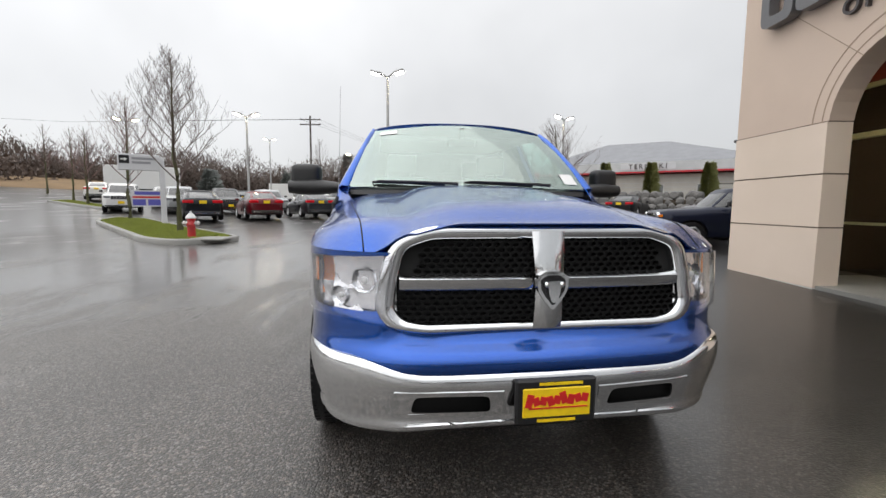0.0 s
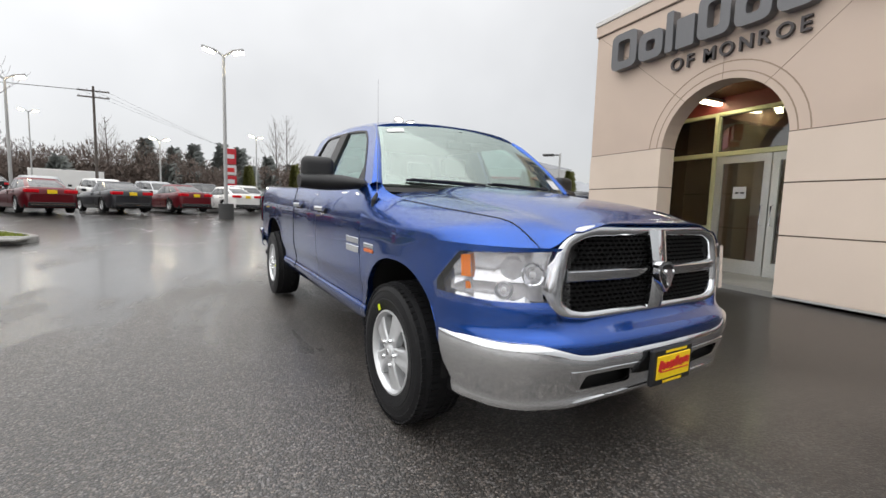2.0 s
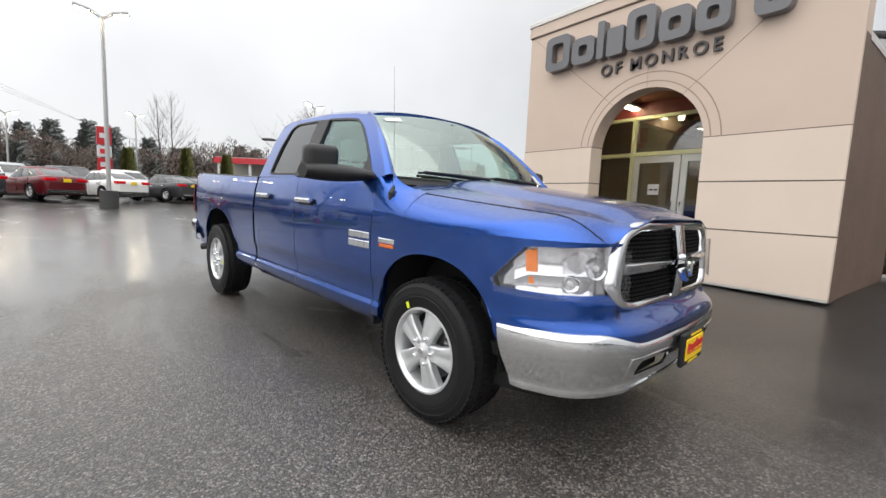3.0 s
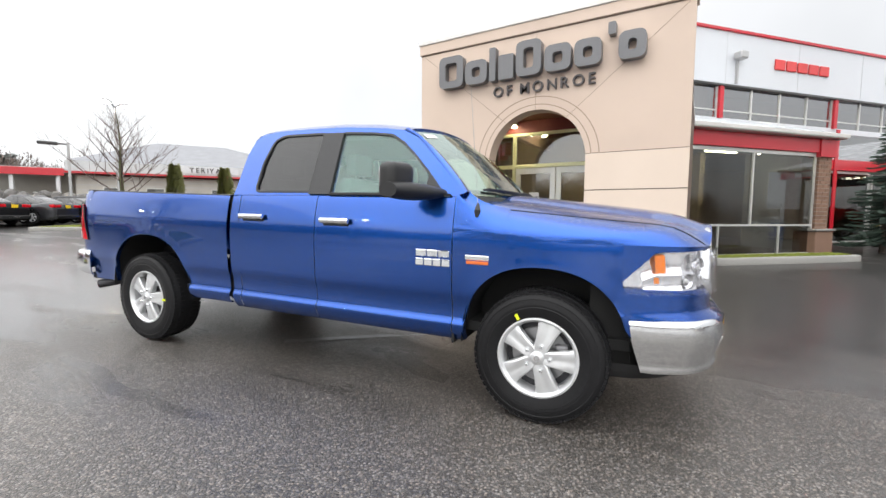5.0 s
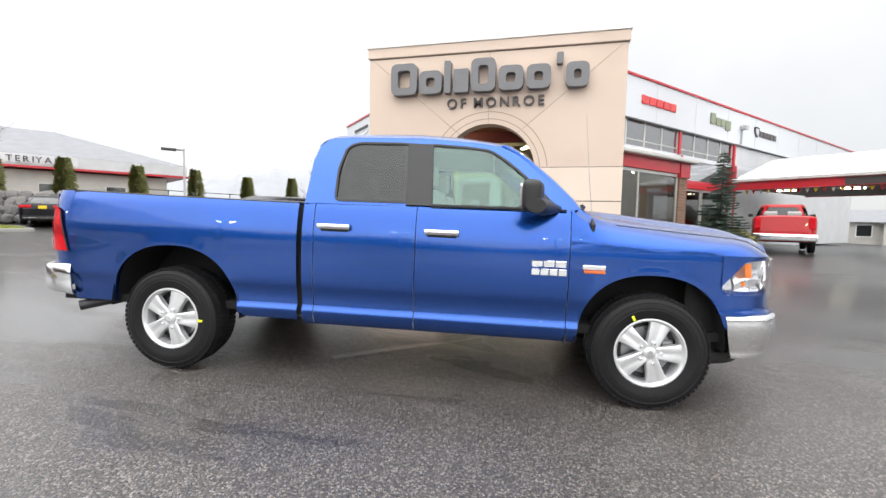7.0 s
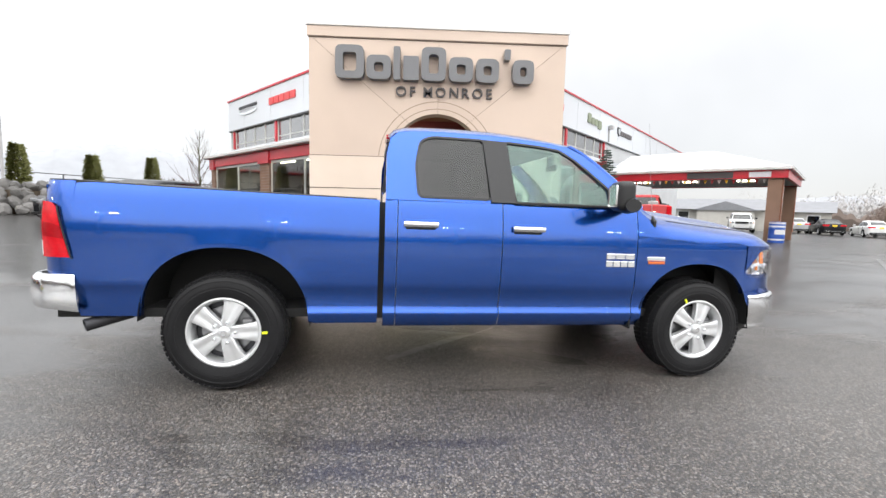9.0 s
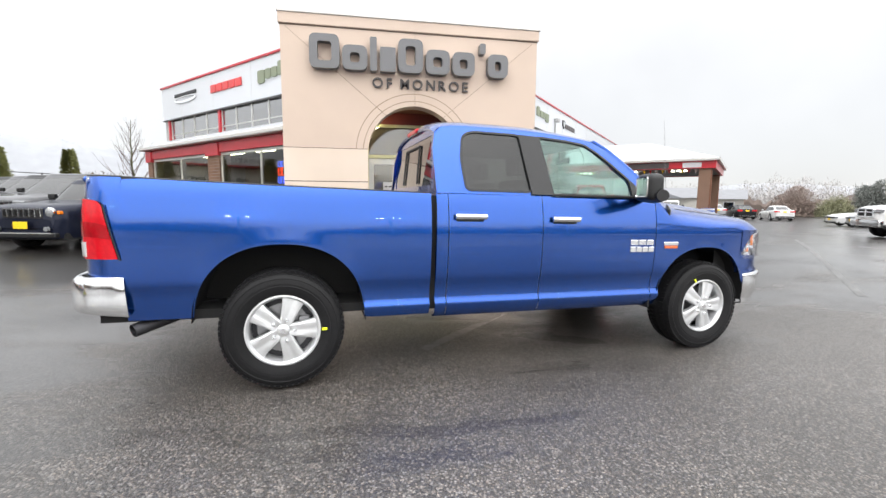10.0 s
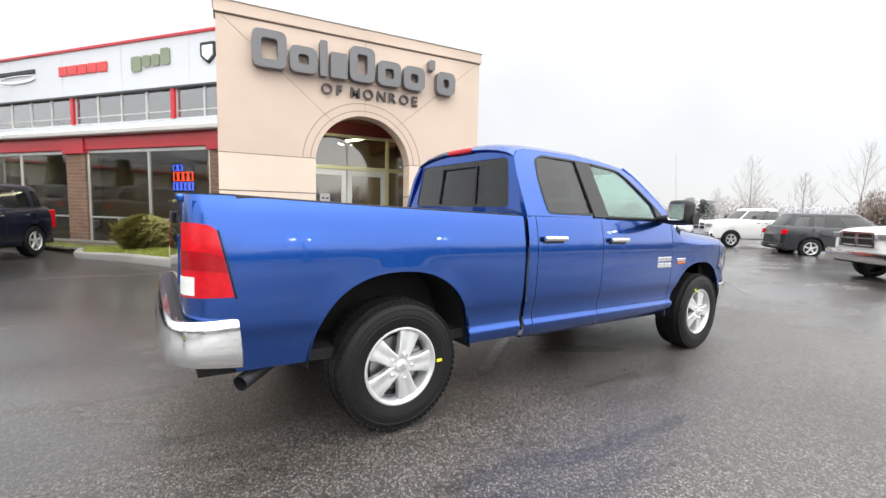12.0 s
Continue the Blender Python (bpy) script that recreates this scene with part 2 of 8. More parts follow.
LENS = glass("clear_lamp_lens", (0.97, 0.97, 0.98), 0.04)
LAMPIN = mat("lamp_reflector", (0.90, 0.90, 0.91), 0.11, 0.85)
AMBER = mat("amber_lens", (0.9, 0.22, 0.01), 0.15, coat=0.8)
REDDARK = mat("dark_red_lens", (0.33, 0.003, 0.008), 0.16, coat=0.3, spec=0.25, bump=0.2, bscale=50, vary=0.25, big=9)
REDL = mat("red_lamp_lens", (0.56, 0.004, 0.012), 0.18, coat=0.22, spec=0.25, bump=0.2, bscale=50, vary=0.2, big=9)
CLEARL = mat("clear_car_lamp", (0.30, 0.31, 0.32), 0.12, 0.4, coat=0.8, vary=0.3, big=14)
WHITEL = mat("white_lamp_lens", (0.8, 0.8, 0.8), 0.15, coat=1.0)
YEL = mat("yellow_plate", (0.88, 0.60, 0.01), 0.4)
YMARK = mat("yellow_paint_mark", (0.75, 0.85, 0.02), 0.6)
REDINK = mat("red_script", (0.6, 0.02, 0.02), 0.4)
SEAT = mat("grey_seat_cloth", (0.40, 0.39, 0.38), 0.9, bump=0.3, bscale=200)
TRIMIN = mat("dashboard_grey", (0.34, 0.34, 0.34), 0.8)
WHITEP = mat("white_paint", (0.78, 0.78, 0.77), 0.35, coat=0.6, vary=0.04)
STUCCO = mat("tan_stucco", (0.63, 0.505, 0.415), 0.85, vary=0.06, grain=150, big=0.7, bump=0.35, bscale=220, alt=(0.595, 0.475, 0.39), altscale=0.5)
STUCCOL = mat("light_stucco_block", (0.73, 0.61, 0.51), 0.85, vary=0.05, grain=150, big=0.9, bump=0.3, bscale=220, alt=(0.695, 0.58, 0.48), altscale=0.6)
SCORED = mat("scored_stucco", (0.36, 0.27, 0.20), 0.95)
# dark colour stands for shade in block joints and under the cornice
GROOVE = mat("joint_shadow_strip", (0.16, 0.12, 0.09), 0.9)
CAPM = mat("parapet_metal", (0.62, 0.60, 0.57), 0.35, 0.3)
LETTER = mat("grey_sign_letters", (0.14, 0.14, 0.145), 0.32, 0.5, vary=0.08)
LETTERS_ = mat("grey_sign_sides", (0.20, 0.20, 0.21), 0.4, 0.4)
DARKLET = mat("dark_sign_letters", (0.06, 0.05, 0.05), 0.4)
REDF = mat("red_fascia", (0.48, 0.012, 0.024), 0.35, vary=0.06, coat=0.2)
WPANEL = mat("white_metal_panel", (0.60, 0.62, 0.65), 0.4, vary=0.03, big=0.5)
GREYPANEL = mat("light_grey_siding", (0.52, 0.53, 0.54), 0.5)
ROOFW = mat("pale_metal_roof", (0.60, 0.62, 0.64), 0.25, 0.1, vary=0.04, rvary=0.08)
FRAME = mat("aluminium_frame", (0.60, 0.60, 0.58), 0.4, 0.6)
DFRAME = mat("dark_frame", (0.05, 0.05, 0.05), 0.4)
SHOPGL = glass("shop_glass", (0.55, 0.56, 0.56), 0.05)
CLEREGL = glass("clerestory_glass", (0.45, 0.46, 0.47), 0.28)
DOORGL = glass("door_glass", (0.60, 0.61, 0.60), 0.10)
INWALL = mat("showroom_wall", (0.50, 0.40, 0.28), 0.8)
INFLOOR = mat("showroom_floor", (0.18, 0.14, 0.11), 0.35)
INWOOD = mat("brown_wood_beam", (0.20, 0.07, 0.03), 0.6, vary=0.25, grain=12)
BRICK = mat("brown_brick", (0.21, 0.125, 0.085), 0.8, vary=0.3, grain=60, isl=-0.9, bump=0.4, bscale=90)
MORTAR = mat("mortar", (0.30, 0.27, 0.24), 0.95)
TUBE = mat("lit_fluorescent_tube", (0.9, 0.9, 0.8), 0.5, emit=(1.0, 0.93, 0.60), es=20.0)
CANLAMP = mat("lit_canopy_lamp", (0.9, 0.9, 0.8), 0.5, emit=(1.0, 0.95, 0.7), es=5.0)
# yellow-green glow of the entrance tubes, painted into the frame colour
WARMAL = mat("lamp_tinted_aluminium", (0.60, 0.60, 0.36), 0.4, 0.4)
LAMPGLOW = mat("lit_street_lamp_lens", (1, 0.9, 0.7), 0.5, emit=(1.0, 0.86, 0.55), es=80.0)
NEONB = mat("blue_neon", (0.1, 0.15, 0.9), 0.5, emit=(0.08, 0.16, 1.0), es=2.6)
NEONR = mat("red_neon", (0.9, 0.1, 0.05), 0.5, emit=(1.0, 0.09, 0.03), es=2.6)
CONC = mat("wet_concrete", (0.22, 0.215, 0.20), 0.45, vary=0.2, grain=60, big=1.0, bump=0.3, bscale=120, rvary=0.15)
GRASS = mat("grass_blades", (0.25, 0.29, 0.045), 0.7, vary=0.35, grain=8, isl=0.8)
SOIL = mat("bark_soil", (0.06, 0.045, 0.03), 0.95, vary=0.4, grain=30)
BARK = mat("wet_bark", (0.075, 0.058, 0.045), 0.8, vary=0.3, grain=30, bump=0.5, bscale=60)
MOSS = mat("mossy_bark", (0.085, 0.085, 0.04), 0.85, vary=0.35, grain=20, bump=0.5, bscale=60)
TWIG = mat("bare_twigs", (0.13, 0.095, 0.085), 0.8, vary=0.2)
REDTWIG = mat("reddish_bare_twigs", (0.20, 0.125, 0.115), 0.8, vary=0.2)
THICK = mat("winter_thicket", (0.14, 0.108, 0.092), 0.95, vary=0.16, isl=0.4)
# distance haze is mixed into this pale base colour
THICKFAR = mat("haze_tinted_woods", (0.34, 0.32, 0.32), 0.95, vary=0.1, isl=0.3)
PINE = mat("spruce_needles", (0.050, 0.080, 0.060), 0.7, vary=0.35, isl=0.9)
# needle green greyed and lightened: the haze is in the colour
PINEFAR = mat("haze_tinted_fir_needles", (0.20, 0.215, 0.205), 0.8, vary=0.3, isl=0.9)
ARBOR = mat("arborvitae_leaves", (0.13, 0.135, 0.035), 0.7, vary=0.35, isl=0.9)
BUSHM = mat("yellow_green_shrub", (0.22, 0.20, 0.055), 0.7, vary=0.35, isl=0.9)
# far bark and scrub: mist painted in as a paler colour
MISTBARK = mat("haze_tinted_bark", (0.36, 0.34, 0.33), 0.95, vary=0.15)
MISTSCRUB = mat("haze_tinted_scrub", (0.46, 0.44, 0.43), 0.95, vary=0.1, isl=0.2)
BROWNBRUSH = mat("brown_winter_brush", (0.27, 0.21, 0.18), 0.9, vary=0.2, isl=0.4)
OLIVEBRUSH = mat("dull_green_brush", (0.25, 0.25, 0.15), 0.9, vary=0.2, isl=0.4)
# evergreen colour lightened to carry the mist
DARKBRUSH = mat("haze_tinted_evergreen", (0.17, 0.18, 0.165), 0.9, vary=0.2, isl=0.4)
REDBUSH = mat("reddish_shrub", (0.16, 0.075, 0.055), 0.8, vary=0.3, isl=0.9)
ORANGE_SIGN = mat("orange_sign_face", (0.75, 0.13, 0.05), 0.45, vary=0.04)
# light grey hill colour stands in for the mist before it
HILL = mat("haze_tinted_hill", (0.32, 0.33, 0.35), 1.0, vary=0.10, grain=0.15, big=0.03)
ROCK = mat("basalt_boulder", (0.12, 0.115, 0.11), 0.75, vary=0.35, grain=9, big=2, isl=-0.8, bump=0.5, bscale=25)
POLE = mat("grey_painted_pole", (0.42, 0.42, 0.42), 0.4, 0.3)
WOODP = mat("weathered_pole", (0.10, 0.085, 0.075), 0.85)
HYD = mat("hydrant_red", (0.50, 0.03, 0.03), 0.35, coat=0.4)
HYDW = mat("hydrant_cap_white", (0.7, 0.7, 0.68), 0.4)
SIGNW = mat("sign_face_white", (0.62, 0.62, 0.64), 0.4)
SIGNT = mat("sign_bar_grey", (0.30, 0.30, 0.32), 0.5)
BANNER = mat("banner_blue", (0.10, 0.10, 0.42), 0.6)
BROWNG = mat("dry_field_grass", (0.20, 0.13, 0.065), 0.95, vary=0.25, grain=4, big=0.2)
SHING = mat("grey_shingles", (0.22, 0.225, 0.24), 0.7, vary=0.15, grain=12)
HOUSEW = mat("pale_house_siding", (0.52, 0.50, 0.46), 0.7)
BLUEB = mat("blue_barrel", (0.02, 0.08, 0.36), 0.4)
LINEP = mat("worn_parking_line", (0.115, 0.113, 0.11), 0.3, vary=0.8, grain=14, big=2)


# ---- building blocks ----
def link(name, bm, material, parent=None, label="", smooth=0.0, m=None):
    me = bpy.data.meshes.new(name)
    bm.to_mesh(me)
    bm.free()
    for q in material if isinstance(material, (list, tuple)) else (material,):
        me.materials.append(q)
    if smooth:
        me.shade_smooth()
        me.set_sharp_from_angle(angle=radians(smooth))
    ob = new(name, me)
    ob.parent = parent
    if m is not None:
        ob.matrix_basis = m
    if label:
        ob["label"] = label
    return ob


def part(name, bm, material, parent, label="", smooth=0.0):
    return link(name, bm, material, parent, label, smooth)


def thing(name, label, category, m=None, group="", kind=""):
    ob = new(name)
    if m is not None:
        ob.matrix_world = m
    return tagged(ob, label, category, group, kind)


def raw(verts, faces):
    bm = bmesh.new()
    vs = [bm.verts.new(v) for v in verts]
    for f in faces:
        try:
            bm.faces.new([vs[i] for i in f])
        except ValueError:
            pass
    return bm


def boxm(x0, x1, y0, y1, z0, z1, bev=0.0, m=None, seg=1):
    bm = bmesh.new()
    bmesh.ops.create_cube(bm, size=1, matrix=pose((x0 + x1) / 2, (y0 + y1) / 2, (z0 + z1) / 2) @ Matrix.Diagonal((x1 - x0, y1 - y0, z1 - z0, 1)))
    if bev:
        bmesh.ops.bevel(bm, geom=bm.edges[:], offset=bev, segments=seg, affect="EDGES", profile=0.6)
    if m is not None:
        bm.transform(m)
    return bm


def merge(*bms):
    out = bmesh.new()
    for b in bms:
        me = bpy.data.meshes.new("tmp")
        b.to_mesh(me)
        b.free()
        out.from_mesh(me)
        bpy.data.meshes.remove(me)
    return out


def gridm(rows, close_u=False, flip=False, weld=True, mirror=False):
    """A sheet through rows of points."""
    bm = bmesh.new()
    n = len(rows[0])
    for sgn in ((1, -1) if mirror else (1,)):
        vs = [[bm.verts.new((p[0] * sgn, p[1], p[2])) for p in r] for r in rows]
        rng = len(rows) if close_u else len(rows) - 1
        for i in range(rng):
            a, b = vs[i], vs[(i + 1) % len(rows)]
            for j in range(n - 1):
                q = (a[j], a[j + 1], b[j + 1], b[j])
                if flip != (sgn < 0):
                    q = q[::-1]
                bm.faces.new(q)
    if weld:
        bmesh.ops.remove_doubles(bm, verts=bm.verts[:], dist=0.0004)
        bmesh.ops.dissolve_degenerate(bm, dist=0.0003, edges=bm.edges[:])
    return bm


def thick(bm, d):
    """Gives a sheet thickness d on its inner side."""
    bmesh.ops.recalc_face_normals(bm, faces=bm.faces[:])
    bmesh.ops.solidify(bm, geom=bm.faces[:], thickness=d)
    return bm


def lathe(profile, n=32, axis="x", m=None, a0=0.0, a1=2 * math.pi):
    """Turns (along, radius) pairs round an axis."""
    rows = []
    full = a1 - a0 > 6.28
    for i in range(n if full else n + 1):
        a = a0 + (a1 - a0) * i / n
        c, s = math.cos(a), math.sin(a)
        rows.append([(h, r * c, r * s) if axis == "x" else (r * c, r * s, h) for h, r in profile])
    bm = gridm(rows, close_u=full)
    bmesh.ops.recalc_face_normals(bm, faces=bm.faces[:])
    if m is not None:
        bm.transform(m)
    return bm


def tube(pts, radii, n=6, cap=True):
    """A round bar along points."""
    bm = bmesh.new()
    rings = []
    for i, p in enumerate(pts):
        p = Vector(p)
        d = (Vector(pts[min(i + 1, len(pts) - 1)]) - Vector(pts[max(i - 1, 0)])).normalized()
        q = d.to_track_quat("Z", "Y")
        r = radii[i] if isinstance(radii, (list, tuple)) else radii
        rings.append([bm.verts.new(p + q @ Vector((r * math.cos(6.2832 * k / n), r * math.sin(6.2832 * k / n), 0))) for k in range(n)])
    for a, b in zip(rings, rings[1:]):
        for k in range(n):
            bm.faces.new((a[k], a[(k + 1) % n], b[(k + 1) % n], b[k]))
    if cap:
        bm.faces.new(rings[0][::-1])
        bm.faces.new(rings[-1])
    return bm


def sweep(pts, prof, up, closed=False):
    """Carries a closed profile (side, out) along points; up(i) gives the outward way."""
    rows = []
    n = len(pts)
    for i, p in enumerate(pts):
        p = Vector(p)
        a, b = (pts[(i - 1) % n], pts[(i + 1) % n]) if closed else (pts[max(i - 1, 0)], pts[min(i + 1, n - 1)])
        d = (Vector(b) - Vector(a)).normalized()
        o = Vector(up(i)).normalized()
        s = d.cross(o).normalized()
        rows.append([tuple(p + s * u + o * v) for u, v in (*prof, prof[0])])
    bm = gridm(rows, close_u=closed)
    if not closed:
        bmesh.ops.holes_fill(bm, edges=[e for e in bm.edges if e.is_boundary])
    bmesh.ops.recalc_face_normals(bm, faces=bm.faces[:])
    return bm


def spline(pts):
    """A smooth curve value(t) through (t, value) pairs."""
    xs, ys = [p[0] for p in pts], [p[1] for p in pts]
    h = [b - a for a, b in zip(xs, xs[1:])]
    dl = [(b - a) / k for a, b, k in zip(ys, ys[1:], h)]
    d = [dl[0]] + [0 if a * b <= 0 else 2 * a * b / (a + b) for a, b in zip(dl, dl[1:])] + [dl[-1]]

    def f(x):
        if x <= xs[0]:
            return ys[0]
        if x >= xs[-1]:
            return ys[-1]
        i = max(k for k in range(len(xs) - 1) if xs[k] <= x)
        t = (x - xs[i]) / h[i]
        return ((1 + 2 * t) * (1 - t) ** 2 * ys[i] + t * (1 - t) ** 2 * h[i] * d[i] + t * t * (3 - 2 * t) * ys[i + 1] + t * t * (t - 1) * h[i] * d[i + 1])

    return f


def fill(outer, holes, to3, depth):
    """A plate with openings: flat outline and holes, carried into space by to3(u, v, d), d metres thick."""
    bm = bmesh.new()
    loops = []
    for lp in (outer, *holes):
        vs = [bm.verts.new((u, v, 0)) for u, v in lp]
        es = [bm.edges.new((vs[i], vs[(i + 1) % len(vs)])) for i in range(len(vs))]
        loops.append(vs)
    bmesh.ops.triangle_fill(bm, use_beauty=True, use_dissolve=False, edges=bm.edges[:])
    faces = [[v.index for v in f.verts] for f in (bm.verts.index_update() or bm.faces)]
    flat = [(v.co.x, v.co.y) for v in bm.verts]
    idx = [[v.index for v in lp] for lp in loops]
    bm.free()
    n = len(flat)
    verts = [to3(u, v, 0) for u, v in flat] + [to3(u, v, depth) for u, v in flat]
    fs = list(faces) + [[i + n for i in f[::-1]] for f in faces]
    for lp in idx:
        fs += [[lp[i], lp[(i + 1) % len(lp)], lp[(i + 1) % len(lp)] + n, lp[i] + n] for i in range(len(lp))]
    bm = raw(verts, fs)
    bmesh.ops.recalc_face_normals(bm, faces=bm.faces[:])
    return bm


def rounded(pts, r, n=4):
    """Rounds the corners of a flat outline."""
    out = []
    for i, p in enumerate(pts):
        a, b, c = Vector(pts[i - 1]), Vector(p), Vector(pts[(i + 1) % len(pts)])
        k = min(r, (a - b).length * 0.45, (c - b).length * 0.45)
        s, e = b + (a - b).normalized() * k, b + (c - b).normalized() * k
        for j in range(n + 1):
            t = j / n
            q = s * (1 - t) ** 2 + b * 2 * t * (1 - t) + e * t * t
            out.append((q.x, q.y))
    return out


def ellipse_pts(cx, cy, rx, ry, n=24):
    return [(cx + rx * math.cos(6.28318 * k / n), cy + ry * math.sin(6.28318 * k / n)) for k in range(n)]


def letters(text, size, depth, material, parent, m, name="letter", spacing=1.0):
    """Raised letters, one mesh each, standing on a line."""
    x = 0.0
    for ch in text:
        if ch == " ":
            x += size * 0.38
            continue
        cu = bpy.data.curves.new("glyph", "FONT")
        cu.body, cu.size, cu.extrude, cu.offset = ch, size, depth / 2, size * 0.012
        tmp = new("glyph", cu)
        me = bpy.data.meshes.new_from_object(tmp.evaluated_get(bpy.context.evaluated_depsgraph_get()))
        bpy.data.objects.remove(tmp)
        w = max(v.co.x for v in me.vertices)
        me.materials.append(material)
        ob = new(name, me)
        ob.parent = parent
        ob.matrix_basis = m @ pose(x, 0, 0)
        x += (w + size * 0.10) * spacing
    return x


def ease(t):
    t = min(max(t, 0.0), 1.0)
    return t * t * (3 - 2 * t)


def lift(x, y):
    """Height of the asphalt: it climbs towards the rear lot, the drive and the showroom and falls away to the road."""
    a, b = max(0.0, min(y, 70.0) - 2.2), min(max(x - 0.4, 0.0), 5.4)
    k = min(max((-1.0 - y) / 5.0, 0.0), 1.0)
    door = 0.036 * b * b / (b + 0.6) * (1 - ease((y - 7.6) / 2.6))
    w = max(0.0, min(-x, 90.0) - 12.0)
    west = 0.058 * w * w / (w + 4.0) * ease((y - 4.0) / 14.0)
    return west + 0.028 + 0.0195 * a * a / (a + 0.8) + door + k * 0.012 * min(max(x - 6.0, 0.0), 9.0) * ease((y + 15.0) / 6.0) - 0.022 * min(max(-y - 5.0, 0.0), 32.0)


def arch(Y, c, zc, R, n=2.3):
    u = abs(Y - c) / R
    return zc + R * (1 - u**n) ** (1 / n) if u < 1 else -9


# ---- ground ----
def build_ground():
    xs = [-900, -300, -120, -90, -75, -67] + list(np.linspace(-60, 45, 106)) + [70, 120, 300, 900]
    ys = [-900, -300, -120, -70] + list(np.linspace(-45, 75, 121)) + [120, 300, 900]
    rows = [[(x, y, lift(x, y)) for y in ys] for x in xs]
    bm = gridm(rows, weld=False, flip=True)
    bmesh.ops.recalc_face_normals(bm, faces=bm.faces[:])
    if sum(f.normal.z for f in bm.faces) < 0:
        bmesh.ops.reverse_faces(bm, faces=bm.faces[:])
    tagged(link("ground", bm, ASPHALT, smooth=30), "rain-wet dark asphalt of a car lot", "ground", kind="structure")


build_ground()


# ---- the showroom: a stucco entrance tower on a corner, with two wings ----
TX, TY0, TY1, TZ0, TZ1 = 4.92, 1.87, 6.95, 0.24, 4.62
TYC = (TY0 + TY1) / 2


def arch_loop(half, spring, rise, base, n=20, c=TYC):
    pts = [(c + half, base), (c + half, spring)]
    pts += [(c + half * math.cos(math.pi * k / n), spring + rise * math.sin(math.pi * k / n)) for k in range(1, n)]
    return pts + [(c - half, spring), (c - half, base)]


def build_tower():
    T = thing("entrance_tower", "tan stucco entrance tower with an arched doorway and grey sign", "building")
    to = lambda u, v, d: (TX + d, u, v)
    # upper wall with the arch, lower blocks with joints
    up = [(TY0, 2.345), (TY1, 2.345), (TY1, TZ1), (TY0, TZ1)]
    half, spring = 0.935, 2.27
    a = arch_loop(half, spring, half, 2.345)
    a = [p for p in a if p[1] >= 2.345]
    k = math.sqrt(half**2 - 0.075**2)
    loop = [(TY0, 2.345), (TYC - k, 2.345)] + [(y, z) for y, z in a[::-1] if z > 2.35] + [(TYC + k, 2.345), (TY1, 2.345), (TY1, TZ1), (TY0, TZ1)]
    part("upper_wall", fill(loop, [], to, 0.32), STUCCO, T, "tan stucco wall")
    for y0, y1 in ((TY0, TYC - half), (TYC + half, TY1)):
        for z0, z1 in ((TZ0, 1.006), (1.024, 1.684), (1.702, 2.330)):
            pts = [(y0, z0), (y1, z0), (y1, z1), (y0, z1)]
            part("stucco_block", fill(pts, [], lambda u, v, d: (TX - 0.012 + d, u, v), 0.33), STUCCOL, T, "lighter stucco block")
        part("block_joint", boxm(TX + 0.003, TX + 0.31, y0 + 0.004, y1 - 0.004, TZ0 + 0.02, 2.345), GROOVE, T)
        part("base_plinth", boxm(TX + 0.02, TX + 0.30, y0 + 0.03, y1 - 0.03, 0.0, TZ0 + 0.01), DARK, T)
        part("base_flashing", boxm(TX - 0.016, TX + 0.10, y0, y1, TZ0 - 0.03, TZ0 - 0.004), CAPM, T)
    # sides, back and roof of the tower
    clad = mat("brown_side_cladding", (0.13, 0.085, 0.06), 0.7, vary=0.2, grain=10)
    for y0, y1 in ((TY0 + 0.03, TY0 + 0.2), (TY1 - 0.2, TY1 - 0.03)):
        part("side_trim", boxm(TX + 0.07, TX + 0.32, y0 - (0.034 if y0 < 3 else -0.034 - 0.13), y0 + (-0.031 if y0 < 3 else 0.203), 0.2, 3.4), clad, T)
        part("side_wall", boxm(TX + 0.325, 8.6, y0, y1, 0.1, 3.40), clad, T, "brown clad side wall")
    part("tower_roof", boxm(TX + 0.325, 9.4, TY0 + 0.02, TY1 - 0.02, 3.402, 3.50), CAPM, T)
    # cornice
    part("cornice", boxm(TX - 0.03, TX + 0.36, TY0 - 0.03, TY1 + 0.03, TZ1 - 0.01, TZ1 + 0.19, 0.008), STUCCO, T)
    part("cornice_groove", boxm(TX - 0.004, TX + 0.3, TY0 - 0.004, TY1 + 0.004, TZ1 - 0.035, TZ1 - 0.008), GROOVE, T)
    part("parapet_cap", boxm(TX - 0.05, TX + 0.42, TY0 - 0.05, TY1 + 0.05, TZ1 + 0.185, TZ1 + 0.275, 0.01), CAPM, T, "pale metal parapet cap")
    # scored lines: arch mouldings and diagonals
    for hh, nm in ((1.03, "arch_groove"), (1.17, "arch_groove")):
        pts = [(TX - 0.0015, y, z) for y, z in arch_loop(hh, spring, hh, 1.0, 28) if z > 1.5]
        part(nm, sweep(pts, [(-0.009, -0.003), (-0.009, 0.0015), (0.009, 0.0015), (0.009, -0.003)], lambda i: (-1, 0, 0)), SCORED, T)
    for s in (-1, 1):
        a0 = radians(52)
        p0 = (TYC + s * half * math.cos(a0), spring + half * math.sin(a0))
        p1 = (TYC + s * 2.45, TZ1 - 0.05)
        part("scored_line", tube([(TX + 0.001, *p0), (TX + 0.001, *p1)], 0.0055, 4), SCORED, T)
    part("scored_line", tube([(TX - 0.001, TYC, spring + half), (TX - 0.001, TYC, TZ1 - 0.04)], 0.004, 4), SCORED, T)
    # the sign: plain raised blocks in the outline of a word, and the line under it
    S = thing("wall_sign", "large dark grey raised sign blocks on the stucco wall", "sign")
    y = 6.41
